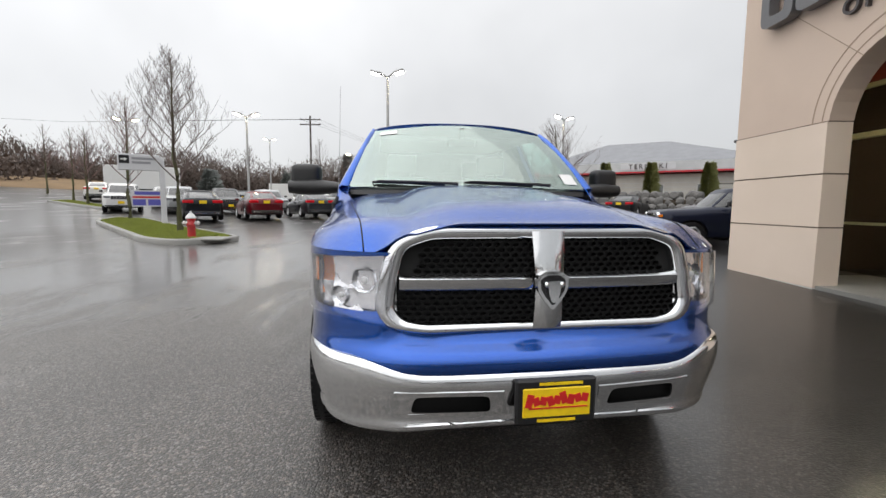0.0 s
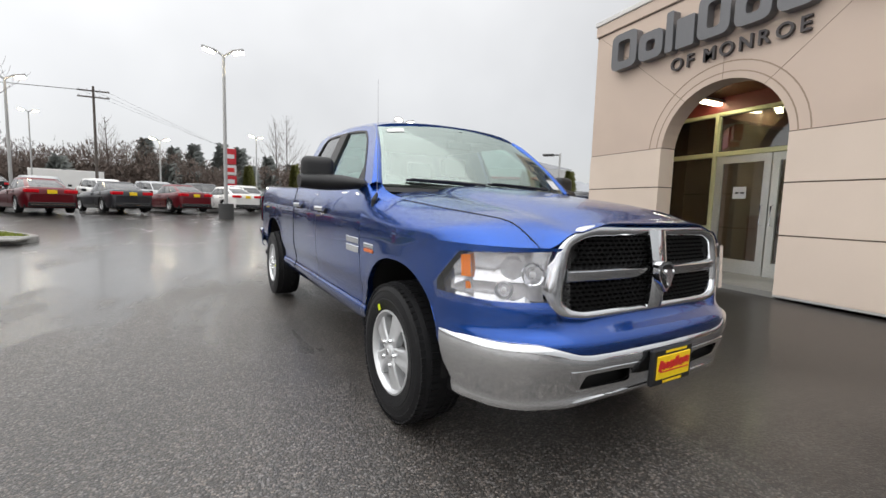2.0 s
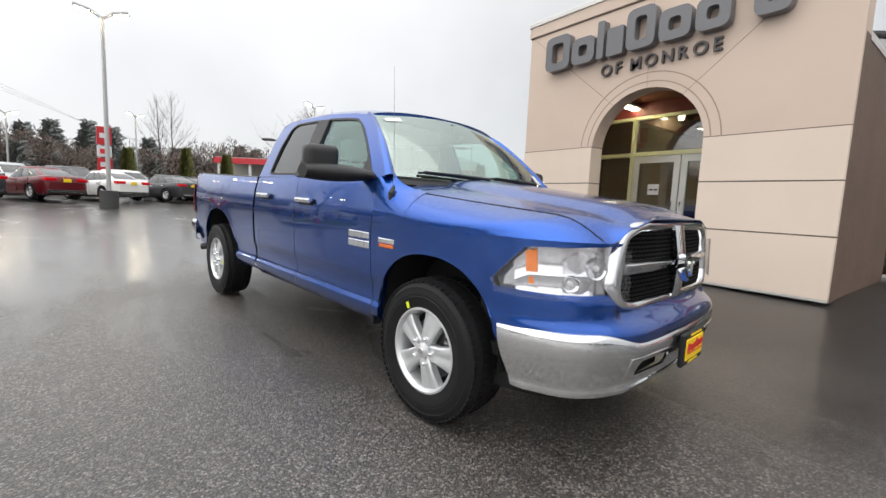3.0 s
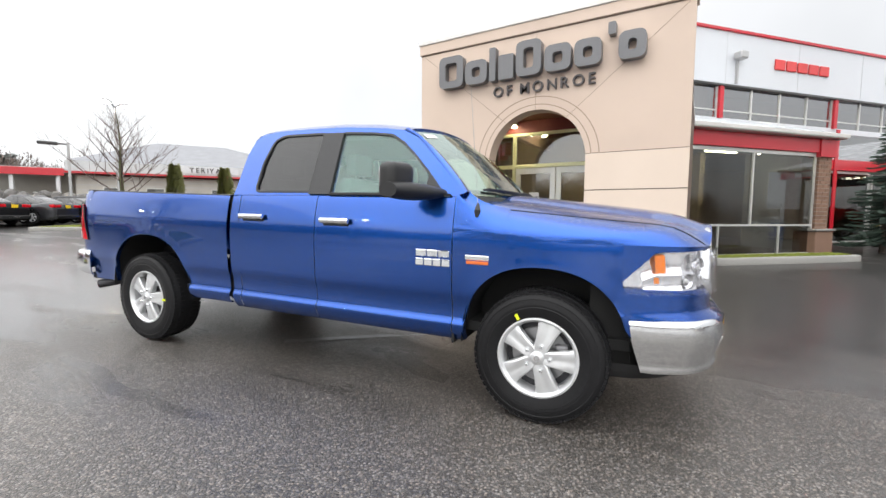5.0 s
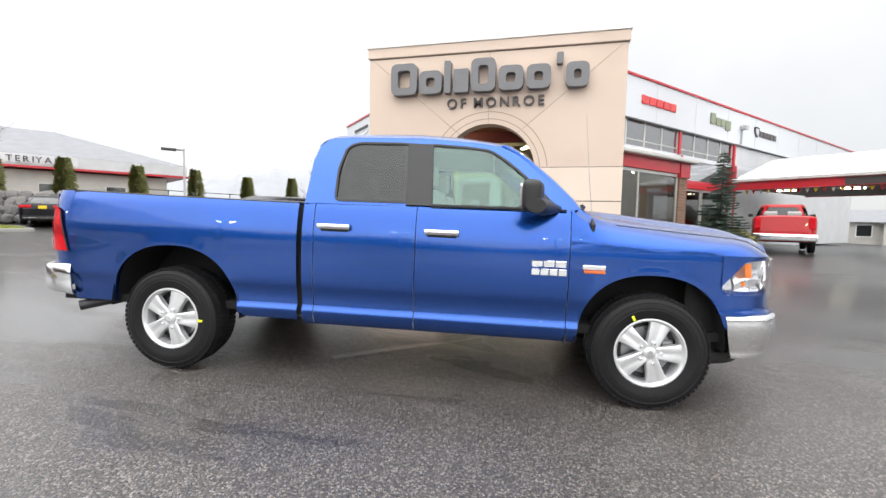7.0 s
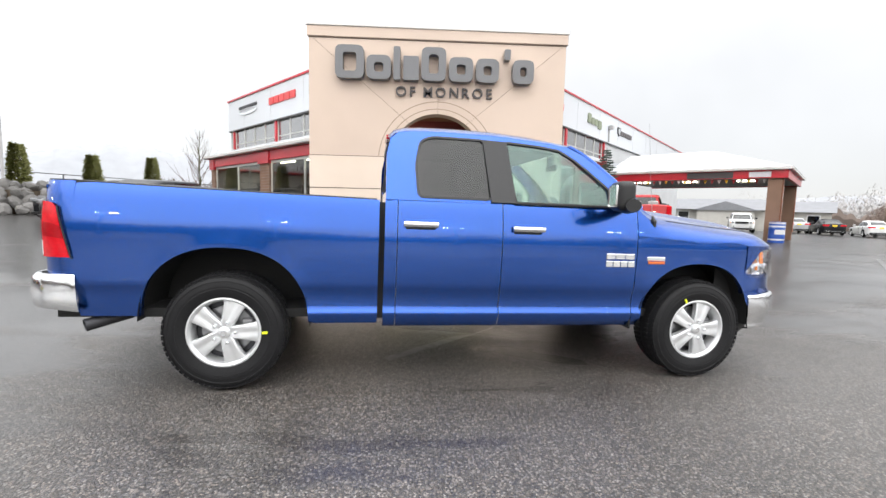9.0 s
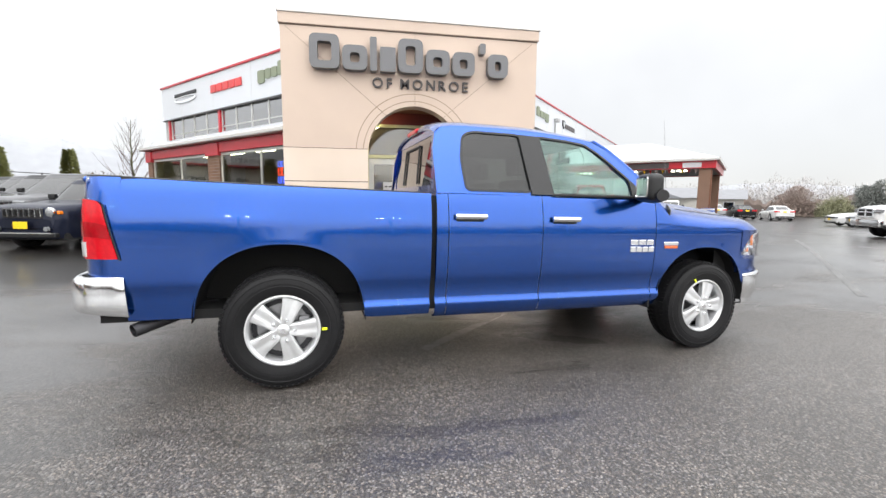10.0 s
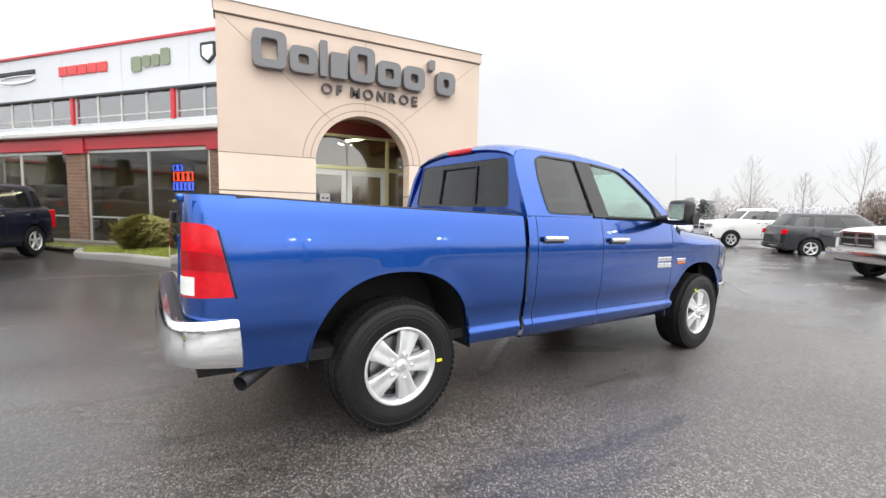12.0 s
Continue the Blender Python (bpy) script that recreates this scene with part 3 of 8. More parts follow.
    z0 = 3.80
    #       width, height, gap, base
    for w, h, gap, b in ((0.55, 0.62, 0.05, 0), (0.47, 0.45, 0.05, 0), (0.13, 0.62, 0.06, 0), (0.30, 0.45, 0.05, 0), (0.48, 0.63, 0.06, 0), (0.47, 0.46, 0.06, 0), (0.45, 0.45, 0.10, 0), (0.12, 0.20, 0.05, 0.44), (0.42, 0.45, 0, 0)):
        ya, yb = y - w, y
        o = rounded([(ya, z0 + b), (yb, z0 + b), (yb, z0 + b + h), (ya, z0 + b + h)], 0.13 if w > 0.4 else 0.03, 4)
        hole = []
        if w > 0.4:
            hole = [rounded([(ya + 0.145, z0 + 0.135), (yb - 0.145, z0 + 0.135), (yb - 0.145, z0 + h - 0.135), (ya + 0.145, z0 + h - 0.135)], 0.06, 3)]
        blk = part("sign_block", fill(o, hole, lambda u, v, d: (TX - 0.16 + d, u, v), 0.14), LETTERS_, S, "grey sign block")
        part("sign_block_face", fill(o, hole, lambda u, v, d: (TX - 0.168 + d, u, v), 0.006), LETTER, blk)
        part("standoff", boxm(TX - 0.03, TX, (ya + yb) / 2 - 0.02, (ya + yb) / 2 + 0.02, z0 + b + 0.05, z0 + b + 0.10), DARK, blk)
        y -= w + gap
    S2 = thing("wall_lettering", "small dark letters reading OF MONROE above the arch", "sign")
    letters("OF MONROE", 0.265, 0.05, DARKLET, S2, Matrix(((0, 0, -1, TX - 0.028), (-1, 0, 0, 5.255), (0, 1, 0, 3.525), (0, 0, 0, 1))), spacing=1.14)
    # vestibule: floor, glazed doors set back, soffit, lamps
    VX = 6.35
    part("vestibule_floor", boxm(TX + 0.02, 8.6, TY0 + 0.2, TY1 - 0.2, 0.06, 0.268), CONC, T, "wet concrete threshold")
    part("soffit", boxm(TX + 0.325, 8.6, TY0 + 0.2, TY1 - 0.2, 3.32, 3.40), INWOOD, T)
    part("header_beam", boxm(VX - 0.05, VX + 0.25, TY0 + 0.2, TY1 - 0.2, 3.06, 3.32), mat("dark_red_beam", (0.16, 0.025, 0.02), 0.5), T)
    for z0, z1 in ((2.29, 2.37), (3.0, 3.07)):
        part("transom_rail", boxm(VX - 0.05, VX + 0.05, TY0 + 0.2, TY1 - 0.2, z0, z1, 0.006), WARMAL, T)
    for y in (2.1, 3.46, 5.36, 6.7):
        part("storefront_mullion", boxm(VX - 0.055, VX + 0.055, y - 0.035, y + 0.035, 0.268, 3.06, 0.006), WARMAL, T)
    for y0, y1, zz in ((2.14, 3.42, 0.30), (5.40, 6.66, 0.30)):
        p = part("sidelight_glass", boxm(VX - 0.004, VX + 0.004, y0, y1, zz, 2.28), DOORGL, T)
        p.visible_shadow = False
        part("sidelight_rail", boxm(VX - 0.03, VX + 0.03, y0, y1, 1.02, 1.06), WARMAL, T)
    for y0, y1 in ((2.14, 3.42), (3.50, 5.32), (5.40, 6.66)):
        p = part("transom_glass", boxm(VX - 0.004, VX + 0.004, y0, y1, 2.375, 2.995), DOORGL, T)
        p.visible_shadow = False
    for i, (y0, y1) in enumerate(((3.50, 4.40), (4.42, 5.32))):
        D = thing("door_%d" % (i + 1), "closed aluminium and glass shop door with a pull bar", "door", kind="structure")
        fr = [(y0, 0.27), (y1, 0.27), (y1, 2.285), (y0, 2.285)]
        hl = [(y0 + 0.11, 0.50), (y1 - 0.11, 0.50), (y1 - 0.11, 2.16), (y0 + 0.11, 2.16)]
        part("door_frame", fill(fr, [hl], lambda u, v, d: (VX - 0.03 + d, u, v), 0.05), mat("pale_door_aluminium", (0.62, 0.63, 0.60), 0.4, 0.3) if i == 0 else FRAME, D)
        p = part("door_pane", fill(hl, [], lambda u, v, d: (VX - 0.005 + d, u, v), 0.006), DOORGL, D)
        p.visible_shadow = False
        yh = y1 - 0.07 if i == 0 else y0 + 0.07
        part("pull_bar", tube([(VX - 0.03, yh, 1.10), (VX - 0.10, yh, 1.12), (VX - 0.10, yh, 1.42), (VX - 0.03, yh, 1.44)], 0.013, 8), CHROME, D)
        if i == 1:
            n = part("door_notice", boxm(VX - 0.014, VX - 0.010, 4.78, 5.0, 1.55, 1.75), SIGNW, D, "white paper notice")
            for k in range(2):
                part("notice_bar", boxm(VX - 0.0165, VX - 0.0135, 4.81 + 0.09 * k, 4.87 + 0.09 * k, 1.63, 1.66), BLACKP, n)
    # interior behind the doors
    part("inner_wall", boxm(9.0, 9.15, 2.2, 6.6, 0.2, 3.4), INWALL, T)
    for k, (x, yy, a) in enumerate(((7.2, 4.9, 25), (7.6, 3.7, 25), (5.75, 5.35, 0))):
        L = thing("ceiling_light", "lit fluorescent ceiling light", "lamp", group="lights in the entrance")
        part("light_tray", boxm(-0.62, 0.62, -0.09, 0.09, 0.02, 0.07, 0, pose(x, yy, 3.20, 0, 0, a)), FRAME, L)
        part("light_tube", boxm(-0.60, 0.60, -0.05, 0.05, -0.012, 0.018, 0, pose(x, yy, 3.20, 0, 0, a)), TUBE, L, "lit tube")
    for yy in (3.0, 5.4):
        part("roof_beam", boxm(6.45, 9.2, yy - 0.08, yy + 0.08, 3.0, 3.32, 0, None), INWOOD, T)
    C = thing("reception_counter", "brown wooden reception counter inside the entrance", "counter", pose(8.3, 4.6, 0.268))
    part("counter_body", boxm(-0.3, 0.3, -1.1, 1.1, 0, 1.0, 0.01), INWOOD, C)
    part("counter_top", boxm(-0.36, 0.36, -1.16, 1.16, 1.0, 1.05, 0.01), INWALL, C)


def wing(origin, ang, name, flip, length_low, length_up, pillars, upper_from, posts, mull):
    """A showroom wing along its front line: glazed bay with a red fascia, pale lean-to roof, clerestory and white sign band.
    Local frame: x along the front away from the tower, y into the building, z up."""
    W = thing(name, "white panelled showroom wing with red trim and large windows", "building", pose(*origin, 0, 0, ang))
    s = flip

    def P(nm, bm, m, parent=W, label=""):
        if s < 0:
            bmesh.ops.scale(bm, vec=(1, -1, 1), verts=bm.verts[:])
            bmesh.ops.reverse_faces(bm, faces=bm.faces[:])
        return part(nm, bm, m, parent, label)

    def Q(nm, bm, m, parent=W, label=""):
        """A piece of the glazed bay, which stands back from the front line."""
        bmesh.ops.translate(bm, vec=(0, 0.48, 0), verts=bm.verts[:])
        return P(nm, bm, m, parent, label)

    L = length_low
    # lower bay
    Q("sill_wall", boxm(0, L, 0.02, 0.20, 0.0, 0.21), CONC)
    Q("red_fascia", boxm(-0.05, L + 0.05, -0.06, 0.12, 2.97, 3.335, 0.006), REDF, W, "glossy red fascia")
    Q("gutter", boxm(-0.1, L + 0.22, -0.26, 0.10, 3.34, 3.41, 0.012), CAPM)
    Q("gutter_lip", boxm(-0.1, L + 0.24, -0.29, -0.262, 3.365, 3.465, 0.006), CAPM)
    roof = raw([(-0.1, -0.27, 3.46), (L + 0.24, -0.27, 3.46), (L - 0.1, 2.86, 4.46), (-0.1, 2.86, 4.46), (-0.1, -0.27, 3.41), (L + 0.24, -0.27, 3.41), (L - 0.1, 2.86, 4.39), (-0.1, 2.86, 4.39)], [(0, 1, 2, 3), (7, 6, 5, 4), (0, 4, 5, 1), (1, 5, 6, 2), (3, 2, 6, 7), (0, 3, 7, 4)])
    Q("lean_to_roof", roof, ROOFW, W, "pale standing-seam metal roof")
    for k in range(int(L / 0.6)):
        x = 0.4 + 0.6 * k
        Q("roof_seam", raw([(x, -0.25, 3.46), (x + 0.03, -0.25, 3.46), (x + 0.03, 2.8, 4.435), (x, 2.8, 4.435), (x, -0.25, 3.49), (x + 0.03, -0.25, 3.49), (x + 0.03, 2.8, 4.46), (x, 2.8, 4.46)], [(4, 5, 6, 7), (0, 1, 5, 4), (1, 2, 6, 5), (3, 0, 4, 7)]), ROOFW)
    # windows between pillars
    n = 0
    edges = [0.84 if s < 0 else 0.0] + [q for pr in pillars for q in pr]
    bays = [(edges[i], edges[i + 1]) for i in range(0, len(edges) - 1, 2)]
    for x0, x1 in bays:
        Wd = Q("shop_window", fill([(x0 + 0.02, 0.215), (x1 - 0.02, 0.215), (x1 - 0.02, 2.965), (x0 + 0.02, 2.965)], [[(x0 + 0.07, 0.265), (x1 - 0.07, 0.265), (x1 - 0.07, 2.875), (x0 + 0.07, 2.875)]], lambda u, v, d: (u, 0.02 + d, v), 0.08), FRAME, W, "large aluminium framed shop window")
        xm = x0 + (x1 - x0) * mull
        g = Q("pane", boxm(x0 + 0.07, x1 - 0.07, 0.055, 0.061, 0.265, 2.875), SHOPGL, Wd)
        g.visible_shadow = False
        Q("mullion", boxm(xm - 0.025, xm + 0.025, 0.015, 0.095, 1.04, 2.875), FRAME, Wd)
        Q("rail", boxm(x0 + 0.07, x1 - 0.07, 0.015, 0.095, 0.99, 1.04), FRAME, Wd)
        for t in (0.30, 0.74):
            xx = x0 + (x1 - x0) * t
            Q("mullion", boxm(xx - 0.02, xx + 0.02, 0.02, 0.09, 0.265, 0.99), FRAME, Wd)
    for x0, x1 in ([(0.30, 0.82)] if s < 0 else []) + list(pillars):
        pil = Q("brick_pillar", boxm(x0 + 0.012, x1 - 0.012, -0.02, 0.40, 0.0, 2.95), MORTAR, W, "brown brick pillar")
        Q("pillar_head", boxm(x0 - 0.05, x1 + 0.05, -0.10, 0.14, 2.86, 3.327, 0.006), REDF)
        for r in range(26):
            off = 0.11 * (r % 2)
            zz = 0.12 + 0.106 * r
            xa = x0
            while xa < x1 - 0.02:
                w = 0.21 if not (off and xa == x0) else 0.10
                xb = min(xa + w, x1)
                Q("brick", boxm(xa + 0.004, xb - 0.004, -0.034, 0.06, zz, zz + 0.094), BRICK, pil)
                xa = xb + 0.006
        if length_low < 6 and x0 > 1:
            Q("stone_base", boxm(x0 - 0.10, x1 + 0.10, -0.14, 0.45, 0.0, 0.84, 0.02), BRICK, W, "brown stone pillar base")
            Q("stone_cap", boxm(x0 - 0.14, x1 + 0.14, -0.18, 0.48, 0.845, 0.91, 0.015), CONC)
    # clerestory and sign band
    U0, U1 = upper_from, length_up
    P("sign_band", boxm(U0, U1, 2.86, 3.05, 5.41, 7.0), WPANEL, W, "white metal sign band")
    for k in range(1, int((U1 - U0) / 3.2) + 1):
        P("panel_joint", boxm(U0 + 3.2 * k, U0 + 3.2 * k + 0.012, 2.853, 2.861, 5.42, 6.98), GREYPANEL)
    P("red_coping", boxm(U0 - 0.05, U1 + 0.05, 2.80, 3.10, 7.0, 7.09, 0.01), REDF)
    P("band_soffit", boxm(U0, U1, 2.845, 3.0, 5.35, 5.408), DFRAME)
    P("clerestory_sill", boxm(U0, U1, 2.95, 3.12, 4.2, 4.38), WPANEL)
    lim = posts[-1]
    for x, x2 in zip(posts, posts[1:]):
        P("red_post", boxm(x, x + 0.16, 2.88, 3.06, 4.36, 5.35), REDF)
        c = P("clerestory_window", boxm(max(x + 0.16, U0), x2, 2.98, 3.03, 4.60, 4.64), FRAME, W, "strip of clerestory panes")
        q = (x2 - x - 0.16) / 4
        for k in range(4):
            xa = x + 0.16 + q * k
            if xa < U0:
                continue
            g = P("pane", boxm(xa + 0.03, xa + q - 0.03, 3.0, 3.008, 4.39, 5.34), CLEREGL, c)
            g.visible_shadow = False
            P("glazing_bar", boxm(xa + q - 0.03, xa + q + 0.03, 2.96, 3.02, 4.38, 5.35), FRAME, c)
    if U1 > 20:
        P("plain_wall", boxm(lim + 0.16, U1 - 0.21, 2.96, 3.10, 4.2, 5.35), GREYPANEL)
        P("red_post", boxm(lim, lim + 0.158, 2.86, 3.06, 3.3, 5.35), REDF)
    P("main_roof", boxm(U0, U1, 3.05, 14.0, 6.6, 6.8), GREYPANEL)
    P("end_wall", boxm(U1 - 0.2, U1 - 0.01, 3.06, 14.0, 0.0, 6.95), GREYPANEL)
    P("back_room_wall", boxm(0.0, U1 - 0.2, 7.2, 7.4, 0.0, 6.5), INWALL)
    P("showroom_floor", boxm(0.0, L - 0.05, 0.70, 7.2, 0.05, 0.27), INFLOOR)
    P("showroom_floor", boxm(L - 0.049, U1 - 0.2, 3.2, 7.2, 0.05, 0.27), INFLOOR)
    P("showroom_ceiling", boxm(0.05, L - 0.05, 0.74, 7.2, 3.30, 3.34), TRIMIN)
    P("showroom_ceiling", boxm(L - 0.049, U1 - 0.2, 3.2, 7.2, 3.28, 3.32), TRIMIN)
    P("bay_end_wall", boxm(L - 0.045, L - 0.005, 0.92, 2.9, 0.05, 3.27), GREYPANEL)
    for k in range(int(L / 2.2) + 1):
        Lg = P("ceiling_strip_light", boxm(0.9 + 2.2 * k, 2.1 + 2.2 * k, 2.4, 2.5, 3.20, 3.24), TUBE, W, "lit strip light")
    return W, P


def brand_shapes(P, specs):
    """Plain raised shapes where makers' marks hang on the white band."""
    for kind, x0, x1, z0, z1, m in specs:
        if kind == "bars":
            n = 5
            w = (x1 - x0) / n
            first = None
            for k in range(n):
                b = boxm(x0 + w * k, x0 + w * k + w * 0.86, 2.80, 2.858, z0, z1, 0.02)
                if first is None:
                    first = P("raised_mark", b, m, label="row of raised sign blocks")
                else:
                    P("raised_mark_block", b, m, first)
        elif kind == "wing":
            o = ellipse_pts((x0 + x1) / 2, z0 + 0.10, (x1 - x0) / 2, 0.16, 20)
            a = P("raised_mark", fill(o, [[(u * 0.9 + 0.1 * (x0 + x1) / 2, (v - z0 - 0.1) * 0.6 + z0 + 0.13) for u, v in o]], lambda u, v, d: (u, 2.81 + d, v), 0.05), CHROME, label="chrome and black oval mark")
            P("raised_mark_bar", boxm(x0, x1, 2.81, 2.858, z1 - 0.16, z1, 0.02), BLACKP, a)
        elif kind == "low":
            a = None
            for k, (u, w, h) in enumerate(((0, 0.22, 1.0), (0.26, 0.2, 0.7), (0.5, 0.2, 0.7), (0.74, 0.26, 0.7))):
                b = fill(rounded([(x0 + (x1 - x0) * u, z0 - 0.12 * (k == 3)), (x0 + (x1 - x0) * (u + w), z0 - 0.12 * (k == 3)), (x0 + (x1 - x0) * (u + w), z0 + (z1 - z0) * h), (x0 + (x1 - x0) * u, z0 + (z1 - z0) * h)], 0.08, 3), [], lambda u_, v, d: (u_, 2.80 + d, v), 0.058)
                a = P("raised_mark", b, m, label="row of olive grey raised shapes") if a is None else (P("raised_mark_block", b, m, a) and a)
        else:
            o = rounded([(x0, z1), (x1, z1), (x1, z0 + 0.25), ((x0 + x1) / 2, z0), (x0, z0 + 0.25)], 0.06, 3)
            a = P("raised_mark", fill(o, [], lambda u, v, d: (u, 2.80 + d, v), 0.055), BLACKP, label="black and silver shield mark")
            P("raised_mark_face", fill([((x0 + x1) / 2 + (u - (x0 + x1) / 2) * 0.72, (z0 + z1) / 2 + (v - (z0 + z1) / 2) * 0.72) for u, v in o], [], lambda u, v, d: (u, 2.79 + d, v), 0.02), CHROME, a)


build_tower()
OLIVE = mat("olive_grey_letters", (0.22, 0.25, 0.17), 0.5)
MARKRED = mat("red_sign_letters", (0.62, 0.05, 0.05), 0.4)
# the wing seen beyond the truck's bed runs away at 45 degrees
WL, PL = wing((8.50, 6.95, 0.0), 44.1, "showroom_wing", -1, 11.75, 15.95, [(5.62, 6.45), (11.30, 11.75)], 1.0, (-0.17, 4.98, 10.13, 15.28, 15.9), 0.47)
brand_shapes(PL, [("wing", 12.15, 14.4, 6.12, 6.55, BLACKP), ("bars", 8.1, 10.8, 6.14, 6.49, MARKRED), ("low", 5.05, 6.85, 6.12, 6.66, OLIVE), ("shield", 3.05, 3.68, 5.98, 6.66, BLACKP)])
# its mirror image on the other side of the tower
WR, PR = wing((8.50, 1.87, 0.0), -41.7, "showroom_wing", 1, 5.35, 36.0, [(4.85, 5.35)], 1.0, (-1.28, 4.05, 9.38, 14.71), 0.52)
brand_shapes(PR, [("bars", 6.27, 8.9, 6.05, 6.38, MARKRED), ("low", 11.95, 14.0, 6.05, 6.55, OLIVE), ("shield", 16.85, 17.4, 6.0, 6.55, BLACKP), ("bars", 17.5, 19.8, 6.1, 6.4, DARKLET)])
# far part of that wing: set-back glazing with a red band
PR("red_fascia", boxm(5.45, 14.7, 2.80, 2.97, 2.90, 3.27, 0.006), REDF)
PR("recess_wall", boxm(14.87, 35.8, 2.95, 3.15, 0.1, 4.2), GREYPANEL)
PR("lower_clerestory", boxm(5.45, 14.7, 2.98, 2.99, 3.28, 4.195), CLEREGL)
for x0 in (5.6, 8.65, 11.7):
    wd = PR("shop_window", fill([(x0, 0.3), (x0 + 2.95, 0.3), (x0 + 2.95, 2.89), (x0, 2.89)], [[(x0 + 0.07, 0.36), (x0 + 2.88, 0.36), (x0 + 2.88, 2.8), (x0 + 0.07, 2.8)]], lambda u, v, d: (u, 2.90 + d, v), 0.08), FRAME, WR, "large aluminium framed shop window")
    PR("pane", boxm(x0 + 0.07, x0 + 2.88, 2.93, 2.936, 0.36, 2.8), SHOPGL, wd).visible_shadow = False
for x0 in (9.38, 14.71):
    PR("red_post", boxm(x0, x0 + 0.16, 2.76, 2.798, 0.1, 4.3), REDF)
# wall lights on stalks on the sign band
for x in (4.62, 15.3):
    PR("flood_lamp", merge(boxm(x - 0.03, x + 0.03, 2.78, 2.86, 5.45, 6.3), boxm(x - 0.16, x + 0.16, 2.56, 2.84, 6.16, 6.38, 0.03)), POLE, WR, "grey wall flood lamp")
PO = thing("window_poster", "pale paper poster standing inside the shop window", "poster", pose(8.50, 1.87, 0.0, 0, 0, -41.7))
part("poster_sheet", boxm(3.30, 4.55, 0.66, 0.67, 1.45, 2.42), SIGNW, PO)
part("poster_stand", boxm(3.85, 4.0, 0.68, 0.74, 0.27, 2.3), POLE, PO)
# neon sign in the window
NS = thing("neon_sign", "blue and red neon window sign", "sign", pose(8.50, 6.95, 0.0, 0, 0, 44.1))
for x0, x1, z0, z1, m in ((2.0, 2.35, 2.36, 2.50, NEONB), (1.62, 2.35, 2.08, 2.31, NEONR), (1.62, 2.35, 1.83, 2.03, NEONB)):
    n = 2 if z0 > 2.2 else 5 if m is NEONB else 4
    for k in range(n):
        a, b = x0 + (x1 - x0) * k / n, x0 + (x1 - x0) * (k + 0.78) / n
        part("neon_bar", sweep([(a, -0.62, z0), (b, -0.62, z0), (b, -0.62, z1), (a, -0.62, z1)], [(-0.016, -0.01), (-0.016, 0.01), (0.016, 0.01), (0.016, -0.01)], lambda i: (0, 1, 0), True), m, NS)
part("sign_backing", boxm(1.58, 2.39, -0.65, -0.64, 1.78, 2.54), DFRAME, NS)
# red roof peak of the hall behind the tower
RP = thing("roof_lantern", "small red gable of the roof behind the tower", "roof", pose(9.2, 4.75, 0))
part("gable", raw([(0, -0.9, 5.2), (0, 0.9, 5.2), (0, 0, 5.75), (3, -0.9, 5.2), (3, 0.9, 5.2), (3, 0, 5.75)], [(0, 1, 2), (5, 4, 3), (0, 2, 5, 3), (1, 4, 5, 2), (0, 3, 4, 1)]), REDF, RP)
part("gable_base", boxm(0.05, 2.95, -0.85, 0.85, 4.5, 5.2), WPANEL, RP)


# drive-through canopy by the service doors
def build_canopy():
    C = thing("service_canopy", "drive-through canopy with red fascia, pale hip roof and brick posts", "canopy", pose(19.7, -5.3, 0, 0, 0, -135))
    Lc, D = 7.9, 8.0
    # local x runs out from the wall, local y to the far side
    for y0, y1, x0, x1 in ((0, 0.15, 0, Lc), (D - 0.15, D, 0, Lc), (0.152, D - 0.152, Lc - 0.15, Lc)):
        part("red_fascia", boxm(x0, x1, y0, y1, 2.95, 3.30, 0.006), REDF, C)
    part("gutter", boxm(-0.1, Lc + 0.15, -0.15, D + 0.15, 3.302, 3.42, 0.02), CAPM, C)
    e = 0.15
    part("hip_roof", raw([(-0.1, -e, 3.42), (Lc + e, -e, 3.42), (Lc + e, D + e, 3.42), (-0.1, D + e, 3.42), (-0.1, D / 2, 4.75), (Lc - 3.6, D / 2, 4.75)], [(0, 1, 5, 4), (1, 2, 5), (2, 3, 4, 5), (3, 0, 4)]), ROOFW, C, "pale metal hip roof")
    part("canopy_ceiling", boxm(0.16, Lc - 0.16, 0.16, D - 0.16, 3.0, 3.06), TRIMIN, C)
    part("fascia_sign", boxm(4.0, 5.9, -0.012, -0.004, 2.98, 3.27), DARKLET, C, "dark sign panel")
    part("fascia_sign", boxm(6.5, 7.3, -0.012, -0.004, 3.0, 3.24), SIGNW, C, "white sign panel")
    for x, y in ((Lc - 0.45, 0.35), (Lc - 0.45, D - 0.35)):
        part("post", boxm(x - 0.25, x + 0.25, y - 0.25, y + 0.25, -0.2, 2.95), BRICK, C, "brown brick post")
        part("post_corner", boxm(x + 0.252, x + 0.29, y - 0.2, y + 0.2, 0.4, 2.95), INWOOD, C)
    for k in range(3):
        part("canopy_lamp", boxm(1.0 + 2.4 * k, 1.7 + 2.4 * k, 1.6, 2.0, 2.93, 2.99), CANLAMP, C, "lit flush canopy lamp")
    for k in range(26):
        x = 0.3 + 0.29 * k
        part("pennant", raw([(x, 0.30, 2.93), (x + 0.16, 0.30, 2.93), (x + 0.08, 0.30, 2.74), (x + 0.08, 0.31, 2.93)], [(0, 1, 2), (2, 1, 3), (0, 2, 3)]), (YEL, REDF, WHITEP)[k % 3], C)


build_canopy()


